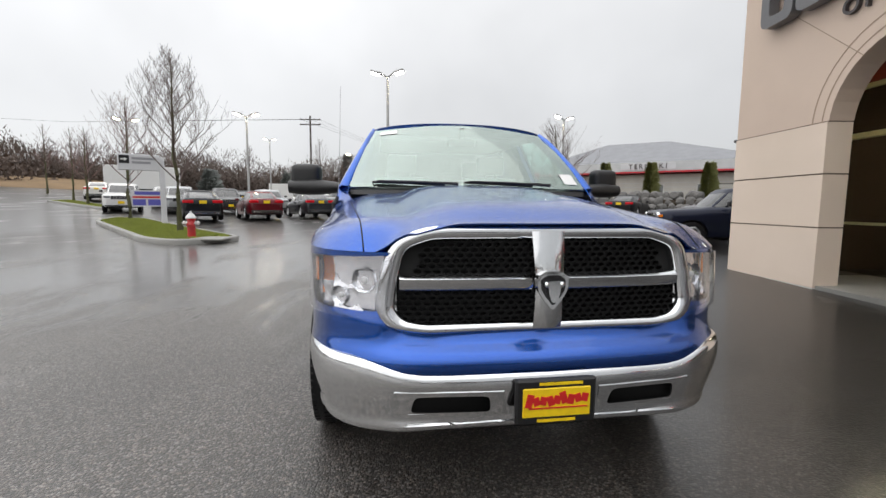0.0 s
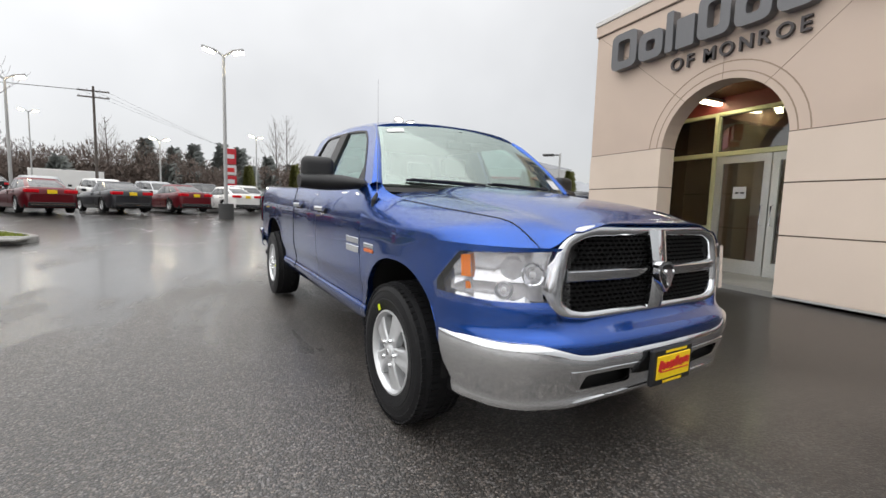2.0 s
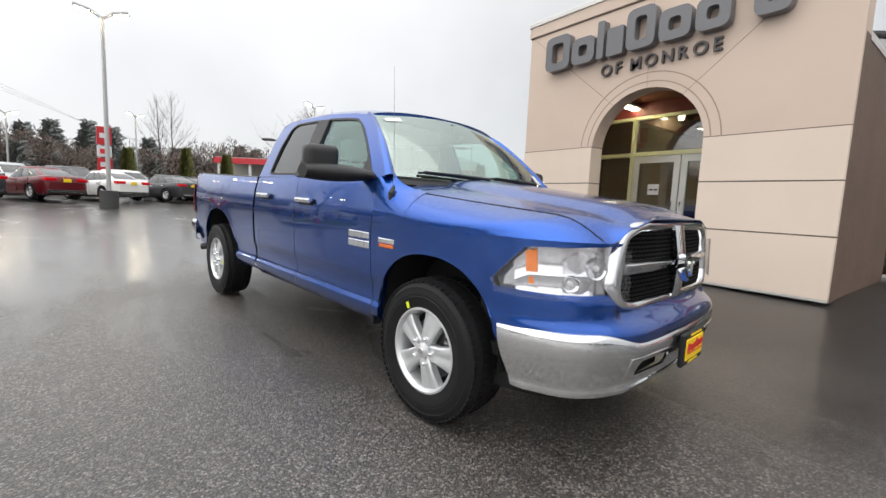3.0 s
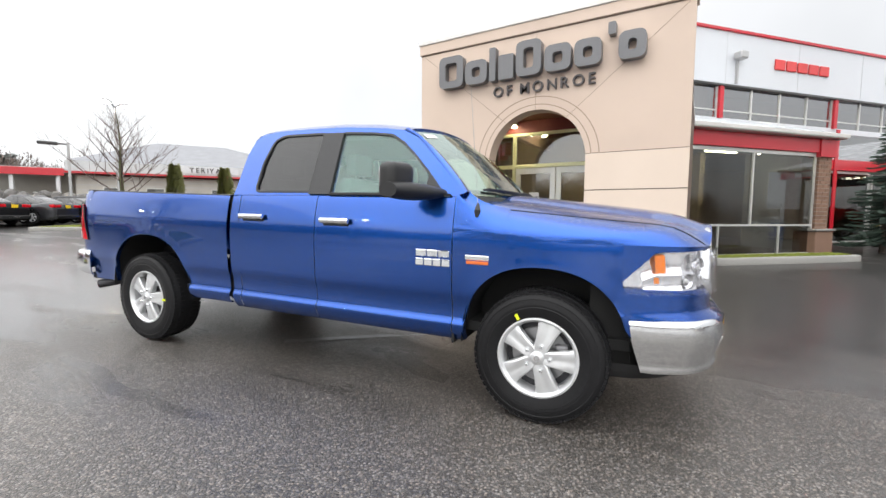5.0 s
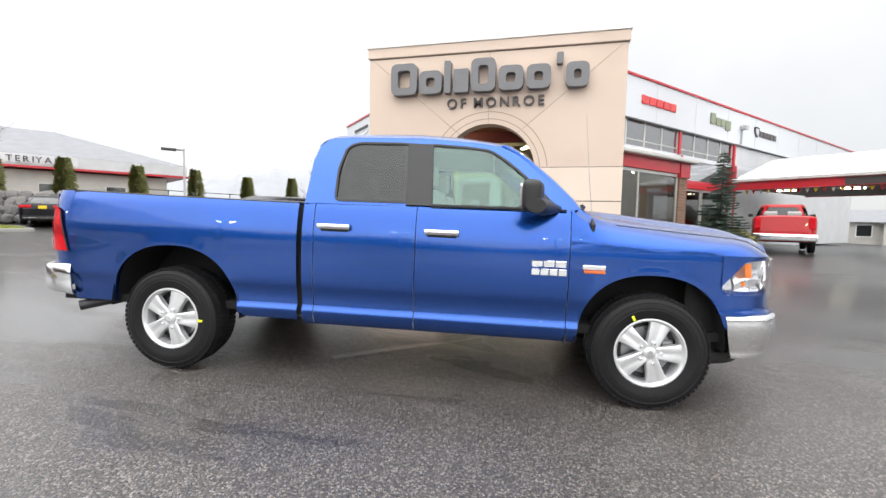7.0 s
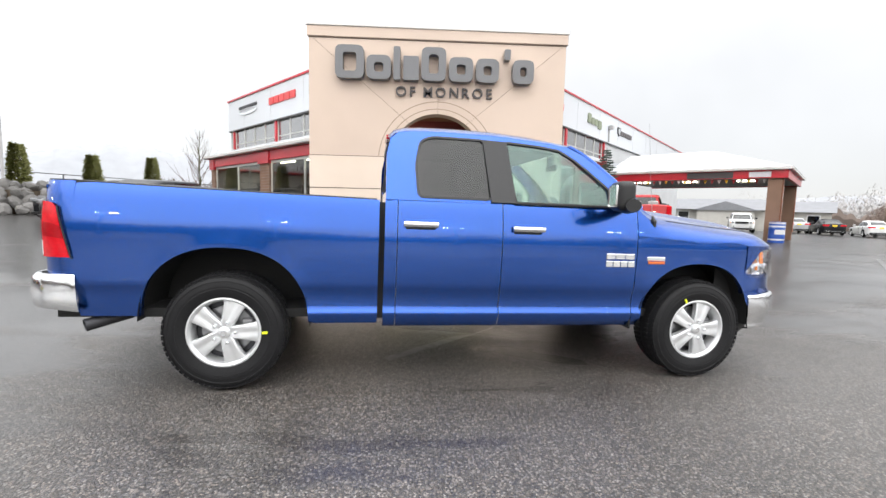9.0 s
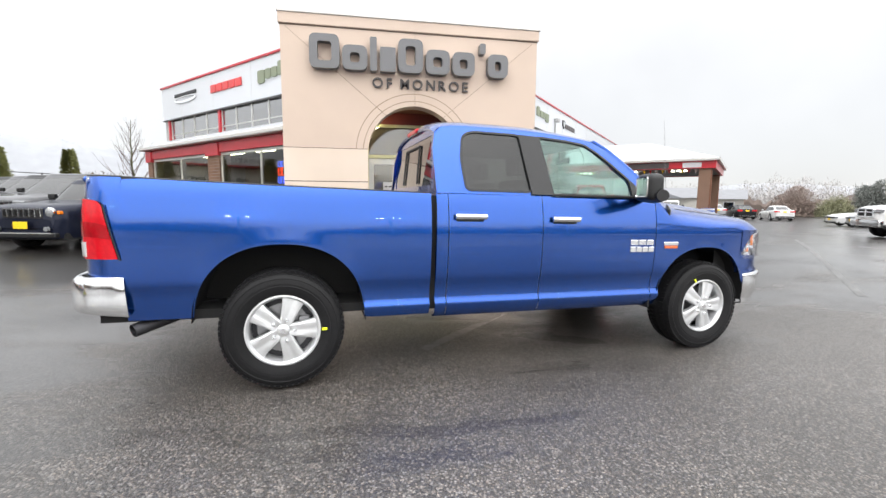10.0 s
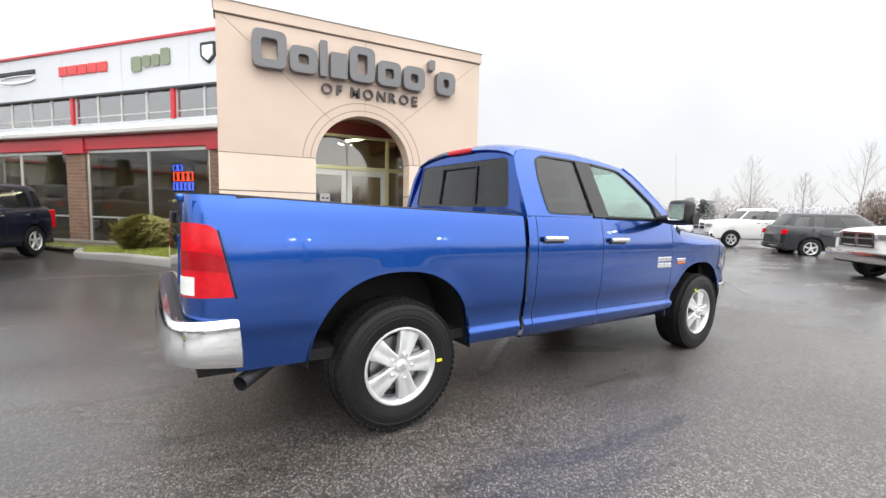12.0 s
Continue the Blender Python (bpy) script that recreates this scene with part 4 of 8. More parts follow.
# ---- kerbs, grass, street furniture ----
def place(x, y, rz=0.0, dz=0.0):
    return pose(x, y, lift(x, y) + dz, 0, 0, rz)


def blades(name, outline_fn, n, box, hmin, hmax, label, m=GRASS, z=0.0):
    """Grass as many small upright blades inside an outline, one joined mesh."""
    rnd = random.Random(len(name) + n)
    V, F = [], []
    x0, x1, y0, y1 = box
    while len(V) < n * 3:
        x, y = rnd.uniform(x0, x1), rnd.uniform(y0, y1)
        if not outline_fn(x, y):
            continue
        a, h, w = rnd.uniform(0, 6.28), rnd.uniform(hmin, hmax), rnd.uniform(0.008, 0.02)
        zz = lift(x, y) + z
        o = len(V)
        V += [(x - w * math.cos(a), y - w * math.sin(a), zz), (x + w * math.cos(a), y + w * math.sin(a), zz), (x + rnd.uniform(-0.04, 0.04), y + rnd.uniform(-0.04, 0.04), zz + h)]
        F.append((o, o + 1, o + 2))
    return tagged(link(name, raw(V, F), m), label, "grass", kind="stuff")


def inside(poly):
    def f(x, y):
        c = False
        for i in range(len(poly)):
            (xa, ya), (xb, yb) = poly[i - 1], poly[i]
            if (ya > y) != (yb > y) and x < (xb - xa) * (y - ya) / (yb - ya) + xa:
                c = not c
        return c
    return f


def island(poly, name, label, nblades, apron=None):
    """A planted island: kerb all round, soil and grass inside."""
    I = thing(name, label, "kerb", kind="structure")
    n = len(poly)
    c = (sum(p[0] for p in poly) / n, sum(p[1] for p in poly) / n)
    def ring(o, z):
        out = []
        for i, p in enumerate(poly):
            a, b = Vector(poly[i - 1]), Vector(poly[(i + 1) % n])
            d = (b - a).normalized()
            nn = Vector((d.y, -d.x))
            if (Vector(p) + nn - Vector(c)).length < (Vector(p) - nn - Vector(c)).length:
                nn = -nn
            q = Vector(p) + nn * o
            out.append((q.x, q.y, lift(q.x, q.y) + z))
        return out
    rows = [ring(0.0, -0.05), ring(0.0, 0.12), ring(-0.025, 0.145), ring(-0.15, 0.15), ring(-0.16, 0.10)]
    cols = [[r[i] for r in rows] for i in range(n)]
    bm = gridm(cols, close_u=True, weld=False)
    bmesh.ops.recalc_face_normals(bm, faces=bm.faces[:])
    part("kerb_stone", bm, CONC, I, "wet concrete kerb", 50)
    r = ring(-0.155, 0.105)
    bm = raw(r, [list(range(n))])
    bmesh.ops.triangulate(bm, faces=bm.faces[:])
    part("soil", bm, SOIL, I)
    inner = [(p[0], p[1]) for p in ring(-0.17, 0)]
    xs, ys = [p[0] for p in inner], [p[1] for p in inner]
    ok = inside(inner)
    f = ok if apron is None else (lambda x, y: ok(x, y) and not apron(x, y))
    blades("grass_patch", f, nblades, (min(xs), max(xs), min(ys), max(ys)), 0.03, 0.09, "short bright wet grass inside the kerb", z=0.10)
    if apron:
        pts = [q for q in r]
    return I


def smooth_poly(pts, r=1.0, n=4):
    return rounded(pts, r, n)


# island with the hydrant and two trees
ISL1 = smooth_poly([(-5.3, 12.4), (-6.6, 11.2), (-7.9, 11.9), (-14.7, 19.2), (-15.4, 21.4), (-13.9, 21.6), (-8.9, 16.2)], 0.7, 4)
island(ISL1, "kerb_island", "long grass island with a concrete kerb", 26000, apron=lambda x, y: x > -6.4 and y < 12.6)
apron = link("apron_slab", boxm(-6.5, -5.6, 11.62, 12.5, 0.28, 0.345, 0.02), CONC)
tagged(apron, "wet concrete pad at the island tip", "pavement", kind="structure")
# island with the broad tree across the drive
island(smooth_poly([(3.4, 25.6), (9.2, 23.3), (10.4, 26.4), (8.6, 28.5), (5.0, 27.5)], 0.4, 3), "kerb_island", "grass island with a concrete kerb and one tree", 9000)
# second island further up the drive
island(smooth_poly([(-20.0, 27.4), (-28.2, 32.4), (-28.6, 35.2), (-20.6, 29.6)], 0.5, 3), "kerb_island", "small grass island with a concrete kerb", 5000)
# planting beds in front of the wings
island(smooth_poly([(5.5, 7.2), (5.75, 7.85), (7.69, 9.0), (8.9, 9.95), (10.4, 10.2), (14.6, 14.5), (15.2, 13.9), (8.35, 6.98)], 0.3, 3), "planting_bed", "green grass bed under the shop window", 16000)
island(smooth_poly([(7.6, 1.42), (8.35, 1.82), (11.3, -1.1), (10.7, -1.75)], 0.4, 3), "planting_bed", "green grass bed under the shop window", 9000)


def hydrant(m):
    H = thing("fire_hydrant", "red fire hydrant with a white bonnet on a kerb", "fire hydrant", m)
    part("barrel", lathe([(0.0, 0.0), (0.0, 0.16), (0.03, 0.16), (0.04, 0.12), (0.06, 0.105), (0.50, 0.10), (0.52, 0.125), (0.55, 0.125), (0.56, 0.0)], 20, "z"), HYD, H, "", 35)
    part("bonnet", lathe([(0.55, 0.135), (0.575, 0.14), (0.60, 0.125), (0.66, 0.085), (0.70, 0.05), (0.705, 0.0)], 20, "z"), HYDW, H, "white bonnet", 35)
    part("top_nut", lathe([(0.70, 0.028), (0.75, 0.025), (0.752, 0.0)], 6, "z"), HYDW, H)
    for a in (0, 180):
        part("side_nozzle", lathe([(0.08, 0.055), (0.15, 0.055), (0.155, 0.065), (0.19, 0.065), (0.20, 0.03), (0.22, 0.025), (0.22, 0.0)], 14, "x", pose(0, 0, 0.42, 0, 0, a)), HYDW, H, "", 35)
    part("pumper_nozzle", lathe([(0.08, 0.075), (0.15, 0.075), (0.155, 0.09), (0.20, 0.09), (0.21, 0.03), (0.235, 0.0)], 16, "x", pose(0, 0, 0.38, 0, 0, -90)), HYD, H, "", 35)
    for k in range(8):
        part("flange_bolt", lathe([(0.03, 0.014), (0.05, 0.014), (0.051, 0.0)], 6, "z", pose(0.14 * math.cos(k * 0.785), 0.14 * math.sin(k * 0.785), 0)), HYD, H)


hydrant(pose(-6.75, 12.3, lift(-6.75, 12.3) + 0.10, 0, 0, 20))


def bare_tree(x, y, height, seed, dz=0.1, spread=0.42, levels=5, trunk_r=0.085, fork=0.28, group="", label="", twig=TWIG, bark=MOSS, up=0.72, reach=0.36):
    """A leafless street tree: mossy trunk, rising limbs, a haze of twigs."""
    rnd = random.Random(seed)
    T = thing("bare_tree", label or "leafless young street tree with mossy trunk", "tree", place(x, y, rnd.uniform(0, 360), dz), group)
    limbs, twigs = [], []

    def grow(p, d, length, r, lvl):
        pts, rad = [p], [r]
        n = 4 if lvl < 2 else 3
        for k in range(n):
            d = (d + Vector((rnd.gauss(0, 0.10), rnd.gauss(0, 0.10), 0.05 + 0.03 * lvl))).normalized()
            p = p + d * (length / n)
            pts.append(p)
            rad.append(max(0.0035, r * (1 - 0.6 * (k + 1) / n)))
        (limbs if lvl < 2 else twigs).append(tube(pts, rad, 6 if lvl < 2 else 3, False))
        if lvl >= levels:
            return
        kids = 5 if lvl < 2 else 4 if lvl < 4 else 3
        for k in range(kids):
            t = 0.30 + 0.70 * (k + rnd.random()) / kids
            i = min(int(t * n), n - 1)
            q = pts[i].lerp(pts[i + 1], t * n - i)
            a = rnd.uniform(0, 6.28)
            side = Vector((math.cos(a), math.sin(a), 0))
            nd = (d * 0.75 + side * spread * rnd.uniform(0.8, 1.5) + Vector((0, 0, 0.25))).normalized()
            grow(q, nd, length * rnd.uniform(0.50, 0.68), rad[i] * 0.55, lvl + 1)

    tp = [Vector((0, 0, -0.05))]
    lean = Vector((rnd.gauss(0, 0.03), rnd.gauss(0, 0.03), 1)).normalized()
    for k in range(9):
        tp.append(Vector((0, 0, 0)) + lean * height * 0.95 * (k + 1) / 9 + Vector((rnd.gauss(0, 0.025), rnd.gauss(0, 0.025), 0)))
    tr = [max(0.008, trunk_r * (1.25 - 0.25 * min(k, 1)) * (1 - k / 10.5)) for k in range(10)]
    trunk = tube([tuple(p) for p in tp], tr, 9, False)
    nb = 23
    for k in range(nb):
        t = fork + (0.93 - fork) * (k + rnd.random() * 0.6) / nb
        i = min(int(t * 9), 8)
        q = tp[i].lerp(tp[i + 1], t * 9 - i)
        a = k * 2.4 + rnd.uniform(-0.4, 0.4)
        grow(q, Vector((math.cos(a) * 1.0, math.sin(a) * 1.0, up + 0.55 * t)).normalized(), height * (reach * (1.16 - t)), trunk_r * 0.36 * (1.1 - t * 0.7), 2)
    part("trunk", merge(trunk, *limbs), bark, T, "", 60)
    part("crown", merge(*twigs), twig, T, "fine bare twigs")
    return T


bare_tree(-8.35, 14.55, 5.8, 3, levels=5, spread=0.62, fork=0.27)
bare_tree(-14.3, 20.9, 5.9, 8, levels=4, spread=0.62, twig=REDTWIG)
bare_tree(-24.2, 31.2, 5.6, 21, levels=3, spread=0.6, twig=REDTWIG)
bare_tree(-27.6, 34.2, 5.8, 22, levels=3, spread=0.6, twig=REDTWIG)
bare_tree(-38.0, 44.0, 7.0, 23, levels=3, spread=0.6, twig=REDTWIG)


def leafy(name, label, category, x, y, h, r, n, m, shape, dz=0.0, seed=1, leaf=0.05, group="", trunk=True, seg=1.0):
    """A shrub or conifer: a short trunk and a crown of many small leaf sprays with an uneven outline."""
    rnd = random.Random(seed)
    T = thing(name, label, category, place(x, y, 0, dz), group)
    if trunk:
        part("trunk", tube([(0, 0, -0.05), (0.02, 0, h * 0.4), (0, 0, h * 0.9)], [0.10 * r + 0.02, 0.07 * r + 0.015, 0.01], 7), BARK, T)
    V, F = [], []
    for _ in range(n):
        t = rnd.random()
        z, rad = shape(t)
        a = rnd.uniform(0, 6.283)
        lump = 1 + 0.16 * math.sin(5 * a + 9 * t + seed) + 0.12 * math.sin(11 * a - 17 * t) + rnd.gauss(0, 0.07)
        rr = rad * r * lump * math.sqrt(rnd.uniform(0.55, 1.0))
        c = Vector((rr * math.cos(a), rr * math.sin(a), z * h + rnd.gauss(0, 0.02 * h)))
        out = Vector((math.cos(a), math.sin(a), rnd.uniform(-0.2, 0.9))).normalized()
        sd = Vector((-math.sin(a), math.cos(a), rnd.uniform(-0.5, 0.5))).normalized()
        s = leaf * rnd.uniform(0.6, 1.5)
        o = len(V)
        V += [tuple(c - sd * s * 0.5 * seg), tuple(c + sd * s * 0.5 * seg), tuple(c + out * s * 1.5 + sd * s * 0.2), tuple(c + out * s * 0.6 + Vector((0, 0, s * 0.5)))]
        F += [(o, o + 1, o + 2), (o, o + 2, o + 3)]
    part("crown", raw(V, F), m, T)
    return T


col = lambda t: (0.02 + 0.96 * t, (1.0 - 0.55 * t ** 2.2) * (0.8 + 0.2 * min(1, t * 5)))
ball = lambda t: (0.05 + 0.9 * t, math.sqrt(max(0.02, 1 - (2 * t - 0.9) ** 2 * 0.95)))
LA = "clipped columnar evergreen standing above the rock wall"
leafy("shrub", "dense yellow-green shrub on the grass bed", "shrub", 8.75, 8.55, 0.80, 0.52, 5200, BUSHM, ball, 0.10, 5, 0.06, trunk=False)
leafy("shrub", "yellowish shrub beside the showroom", "shrub", 15.1, -3.75, 0.8, 0.5, 2500, BUSHM, ball, 0.05, 7, 0.07, trunk=False)


def spruce(x, y, h, r, seed, m=PINE, n=26, dz=0.0):
    """A spruce: whorls of drooping boughs set with needle sprays."""
    rnd = random.Random(seed)
    T = thing("spruce_tree", "dark green young spruce with open tiers of boughs", "tree", place(x, y, 0, dz))
    part("trunk", tube([(0, 0, -0.05), (0, 0, h * 0.5), (0, 0, h)], [0.05 * r + 0.03, 0.05, 0.008], 7), BARK, T)
    V, F = [], []
    for k in range(n):
        t = (k + 0.5) / n
        z = h * (0.06 + 0.92 * t)
        L = r * (1 - t) ** 0.85 + 0.06
        for b in range(max(4, int(9 * (1 - t)) + 3)):
            a = rnd.uniform(0, 6.283)
            LL = L * rnd.uniform(0.7, 1.12)
            for j in range(int(LL / 0.045) + 4):
                s = (j + rnd.random()) / (int(LL / 0.045) + 4)
                base = Vector((math.cos(a), math.sin(a), 0)) * LL * s + Vector((0, 0, z - 0.30 * LL * s + 0.22 * LL * s * s))
                for side in (-1, 1):
                    d = (Vector((math.cos(a + side * 0.9), math.sin(a + side * 0.9), rnd.uniform(-0.35, 0.25)))) * rnd.uniform(0.08, 0.17)
                    u = Vector((0, 0, 0.026))
                    o = len(V)
                    V += [tuple(base - u), tuple(base + u), tuple(base + d)]
                    F.append((o, o + 1, o + 2))
    part("crown", raw(V, F), m, T)


spruce(13.7, -2.75, 3.7, 0.95, 4, n=36)


def lot_lamp(x, y, h, rz, label="tall grey lot lamp with two lit curved heads", heads=2):
    L = thing("street_lamp", label, "street lamp", place(x, y, rz), "lamps over the lot")
    part("footing", lathe([(0.0, 0.0), (0.0, 0.32), (0.70, 0.32), (0.72, 0.0)], 20, "z"), mat("dark_footing", (0.05, 0.05, 0.05), 0.7) if h > 6 else CONC, L, "dark concrete footing", 40)
    part("pole", tube([(0, 0, 0.7), (0, 0, h * 0.6), (0, 0, h)], [0.085, 0.075, 0.06], 10), POLE, L, "", 60)
    for s in ((1, -1) if heads == 2 else (1,)):
        part("arm", tube([(0, 0, h - 0.08), (s * 0.14, 0, h + 0.04), (s * 0.34, 0, h + 0.17), (s * 0.56, 0, h + 0.24)], [0.05, 0.05, 0.055, 0.04], 8), POLE, L, "", 60)
        hd = part("lamp_head", boxm(-0.27, 0.27, -0.19, 0.19, -0.06, 0.06, 0.05, pose(s * 0.60, 0, h + 0.20, 0, -s * 14, 0), 2), POLE, L, "", 40)
        part("lamp_lens", boxm(-0.22, 0.22, -0.15, 0.15, -0.13, -0.05, 0.035, pose(s * 0.60, 0, h + 0.20, 0, -s * 14, 0), 2), LAMPGLOW, hd, "lit lens")


lot_lamp(-2.25, 22.6, 7.35, -10)
lot_lamp(-13.0, 31.3, 6.8, 10)
lot_lamp(-24.1, 66.0, 9.0, 20)
lot_lamp(-9.5, 53.4, 6.2, 20)
lot_lamp(-0.3, 58.0, 7.8, 30)
lot_lamp(-24.4, 35.9, 6.6, 30)
lot_lamp(10.0, 33.2, 7.2, 25)
for x, y, a in ((-24.0, -16.0, 70), (-27.0, -4.0, 80), (-28.0, 7.0, 90), (-27.0, 18.0, 100), (-16.0, -27.0, 40)):
    lot_lamp(x, y, 7.6, a)


def box_lamp(x, y, h, rz):
    """An unlit lamp: a flat box on a short arm at the head of a square pole."""
    L = thing("street_lamp", "unlit dark flat-headed lamp on a square pole", "street lamp", place(x, y, rz))
    part("pole", boxm(-0.07, 0.07, -0.07, 0.07, 0.0, h, 0.01), POLE, L)
    part("arm", boxm(-0.50, -0.072, -0.04, 0.04, h - 0.16, h - 0.08), DFRAME, L)
    part("lamp_head", boxm(-1.35, -0.45, -0.24, 0.24, h - 0.20, h - 0.04, 0.03), DFRAME, L, "dark flat lamp head")


box_lamp(21.4, 28.2, 5.3, -46)
box_lamp(7.9, 34.2, 4.75, -20)


def drive_sign(m):
    S = thing("direction_sign", "grey metal direction sign with an arrow on a post", "sign", m)
    part("post", boxm(0.62, 0.82, -0.07, 0.07, -0.05, 2.72, 0.02), SIGNW, S, "broad grey post")
    b = part("sign_board", boxm(-0.72, 0.66, -0.05, 0.05, 2.16, 2.80, 0.02), SIGNW, S)
    part("arrow_panel", boxm(-0.67, -0.34, -0.056, -0.05, 2.42, 2.74), BLACKP, b, "black arrow panel")
    part("arrow", raw([(x * 1.15 + 0.11, -0.0585, 2.58 + (z - 1.795) * 1.15) for x, z in ((-0.63, 1.775), (-0.53, 1.775), (-0.53, 1.735), (-0.44, 1.795), (-0.53, 1.855), (-0.53, 1.815), (-0.63, 1.815))], [(0, 1, 5, 6), (2, 3, 4)]), WHITEP, b)
    for z, w in ((2.63, 0.80), (2.47, 0.62)):
        part("text_bar", boxm(-0.26, -0.26 + w, -0.056, -0.05, z - 0.045, z + 0.045), SIGNT, b)


drive_sign(place(-11.6, 17.7, 33, 0.1))
BN = thing("lot_banner", "white banner with blue and red print between posts", "banner", place(-15.8, 24.6, 30, 0.0))
part("cloth", boxm(-0.75, 0.75, -0.008, 0.008, 0.55, 1.45), SIGNW, BN)
for k, (x0, x1, z0, z1, m) in enumerate(((-0.7, -0.1, 0.62, 0.95, BANNER), (0.0, 0.68, 0.62, 0.95, BANNER), (-0.7, 0.7, 1.02, 1.12, REDINK), (-0.6, 0.6, 1.2, 1.38, BANNER))):
    part("print_bar", boxm(x0, x1, -0.012, -0.008, z0, z1), m, BN)
for x in (-0.78, 0.78):
    part("banner_post", tube([(x, 0, 0), (x, 0, 1.55)], 0.025, 6), POLE, BN)

# painted stall lines, worn
STALL = ((1.6, 3.0, -0.40, 4.93), (7.75, -8.3, 0.9, -1.5))
for x0, y0, x1, y1 in STALL:
    d = Vector((x1 - x0, y1 - y0)).normalized() * 1.0
    nn = Vector((-d.y, d.x)) * 0.05
    n = 12
    rows = [[(x0 + (x1 - x0) * k / n + nn.x * s, y0 + (y1 - y0) * k / n + nn.y * s, lift(x0 + (x1 - x0) * k / n, y0 + (y1 - y0) * k / n) + 0.004) for s in (-1, 1)] for k in range(n + 1)]
    tagged(link("parking_line", gridm(rows), LINEP), "worn white stall line on the asphalt", "road marking", kind="structure")


# ---- the distance ----
def thicket(name, path, n, hmin, hmax, depth, m, label, seed, leaf=0.5, zb=0.0):
    """A belt of winter scrub and trees far off: thousands of small twig sprays, denser near the ground."""
    rnd = random.Random(seed)
    V, F = [], []
    seg = list(zip(path, path[1:]))
    Ls = [math.hypot(b[0] - a[0], b[1] - a[1]) for a, b in seg]
    for _ in range(n):
        i = rnd.choices(range(len(seg)), Ls)[0]
        a, b = seg[i]
        t = rnd.random()
        x, y = a[0] + (b[0] - a[0]) * t + rnd.uniform(-depth, depth), a[1] + (b[1] - a[1]) * t + rnd.uniform(-depth, depth)
        H = hmin + (hmax - hmin) * (0.5 + 0.5 * math.sin(x * 0.21 + seed) * math.sin(y * 0.17 + 2 * seed)) + 1.2 * math.sin(x * 1.1) * math.sin(y * 0.9)
        z = max(zb, lift(x, y)) + H * rnd.random() ** 1.25
        s = leaf * rnd.uniform(0.5, 1.4)
        ang = rnd.uniform(0, 6.28)
        up = rnd.uniform(0.4, 1.4)
        w = 0.16 * s if z > max(zb, lift(x, y)) + H * 0.6 else 0.45 * s
        o = len(V)
        dx, dy = math.cos(ang), math.sin(ang)
        lx, ly = rnd.gauss(0, 0.5) * s, rnd.gauss(0, 0.5) * s
        V += [(x - dx * w, y - dy * w, z), (x + dx * w, y + dy * w, z), (x + lx, y + ly, z + s * up)]
        F.append((o, o + 1, o + 2))
    return tagged(link(name, raw(V, F), m), label, "trees", kind="stuff")


thicket("far_woods", [(-100, 68), (-66, 82), (-40, 80), (-8, 82), (25, 80)], 120000, 4.2, 7.6, 5, THICK, "brown leafless woods behind the car lot", 2, 0.42, 0.8)
thicket("far_woods", [(-110, 55), (-60, 95), (0, 115), (60, 105)], 30000, 6.0, 10.0, 6, THICKFAR, "leafless trees coloured pale for mist", 5, 0.7, 1.0)
thicket("far_woods", [(54, -58), (48, -70), (32, -80), (2, -84)], 70000, 1.2, 3.0, 5, MISTSCRUB, "leafless scrub beyond the road, coloured pale for mist", 8, 0.24, -0.8)
thicket("far_woods", [(75, -60), (50, -95), (0, -110)], 50000, 3.0, 6.5, 6, MISTSCRUB, "leafless trees coloured pale for mist", 9, 0.4, -0.8)
# belt out of view, added to give the paint a dark reflected horizon
thicket("far_woods", [(-64, 66), (-72, 30), (-74, -20), (-50, -66), (2, -80)], 60000, 3.5, 7.5, 4, THICK, "unseen leafless tree belt added round the lot", 14, 0.55, 0.1)
thicket("hedge_brush", [(45.0, -48.6), (43.8, -51.8)], 9000, 2.0, 3.4, 0.9, BROWNBRUSH, "brown winter brush along the lot edge", 12, 0.22, -1.0)
thicket("hedge_brush", [(43.4, -53.2), (42.2, -56.2)], 9000, 2.0, 2.9, 0.9, OLIVEBRUSH, "dull green brush along the lot edge", 15, 0.2, -1.0)
thicket("hedge_brush", [(42.4, -58.2), (41.2, -60.4)], 12000, 3.4, 4.6, 0.7, DARKBRUSH, "dark evergreen clump at the lot edge", 16, 0.22, -1.0)
thicket("hedge_brush", [(16.8, -51.5), (13.0, -53.5)], 12000, 3.0, 4.6, 1.0, BROWNBRUSH, "brown winter brush along the lot edge", 17, 0.24, -0.8)
thicket("hedge_brush", [(38, 26), (48, 38), (62, 32)], 12000, 1.0, 2.4, 2, THICK, "low brown brush under the fence", 13, 0.26, 1.0)


def hill(name, cx, cy, length, height, rz, seed, base=0.0):
    rows = []
    for j in range(8):
        v = j / 7
        rows.append([(x, v * 60, base + height * math.sin(min(1, v * 1.15) * math.pi / 2) * (0.72 + 0.2 * math.sin(x * 0.012 + seed) + 0.08 * math.sin(x * 0.05 + 2 * seed) + 0.025 * math.sin(x * 0.31 + seed * 5) + 0.015 * math.sin(x * 0.83)) * max(0.0, 1 - abs(x / length * 2) ** 6)) for x in np.linspace(-length / 2, length / 2, 220)])
    bm = gridm(rows, weld=False)
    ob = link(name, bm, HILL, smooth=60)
    ob.matrix_world = pose(cx, cy, -0.5, 0, 0, rz)
    tagged(ob, "wooded hillside coloured grey for mist", "hill", kind="structure")


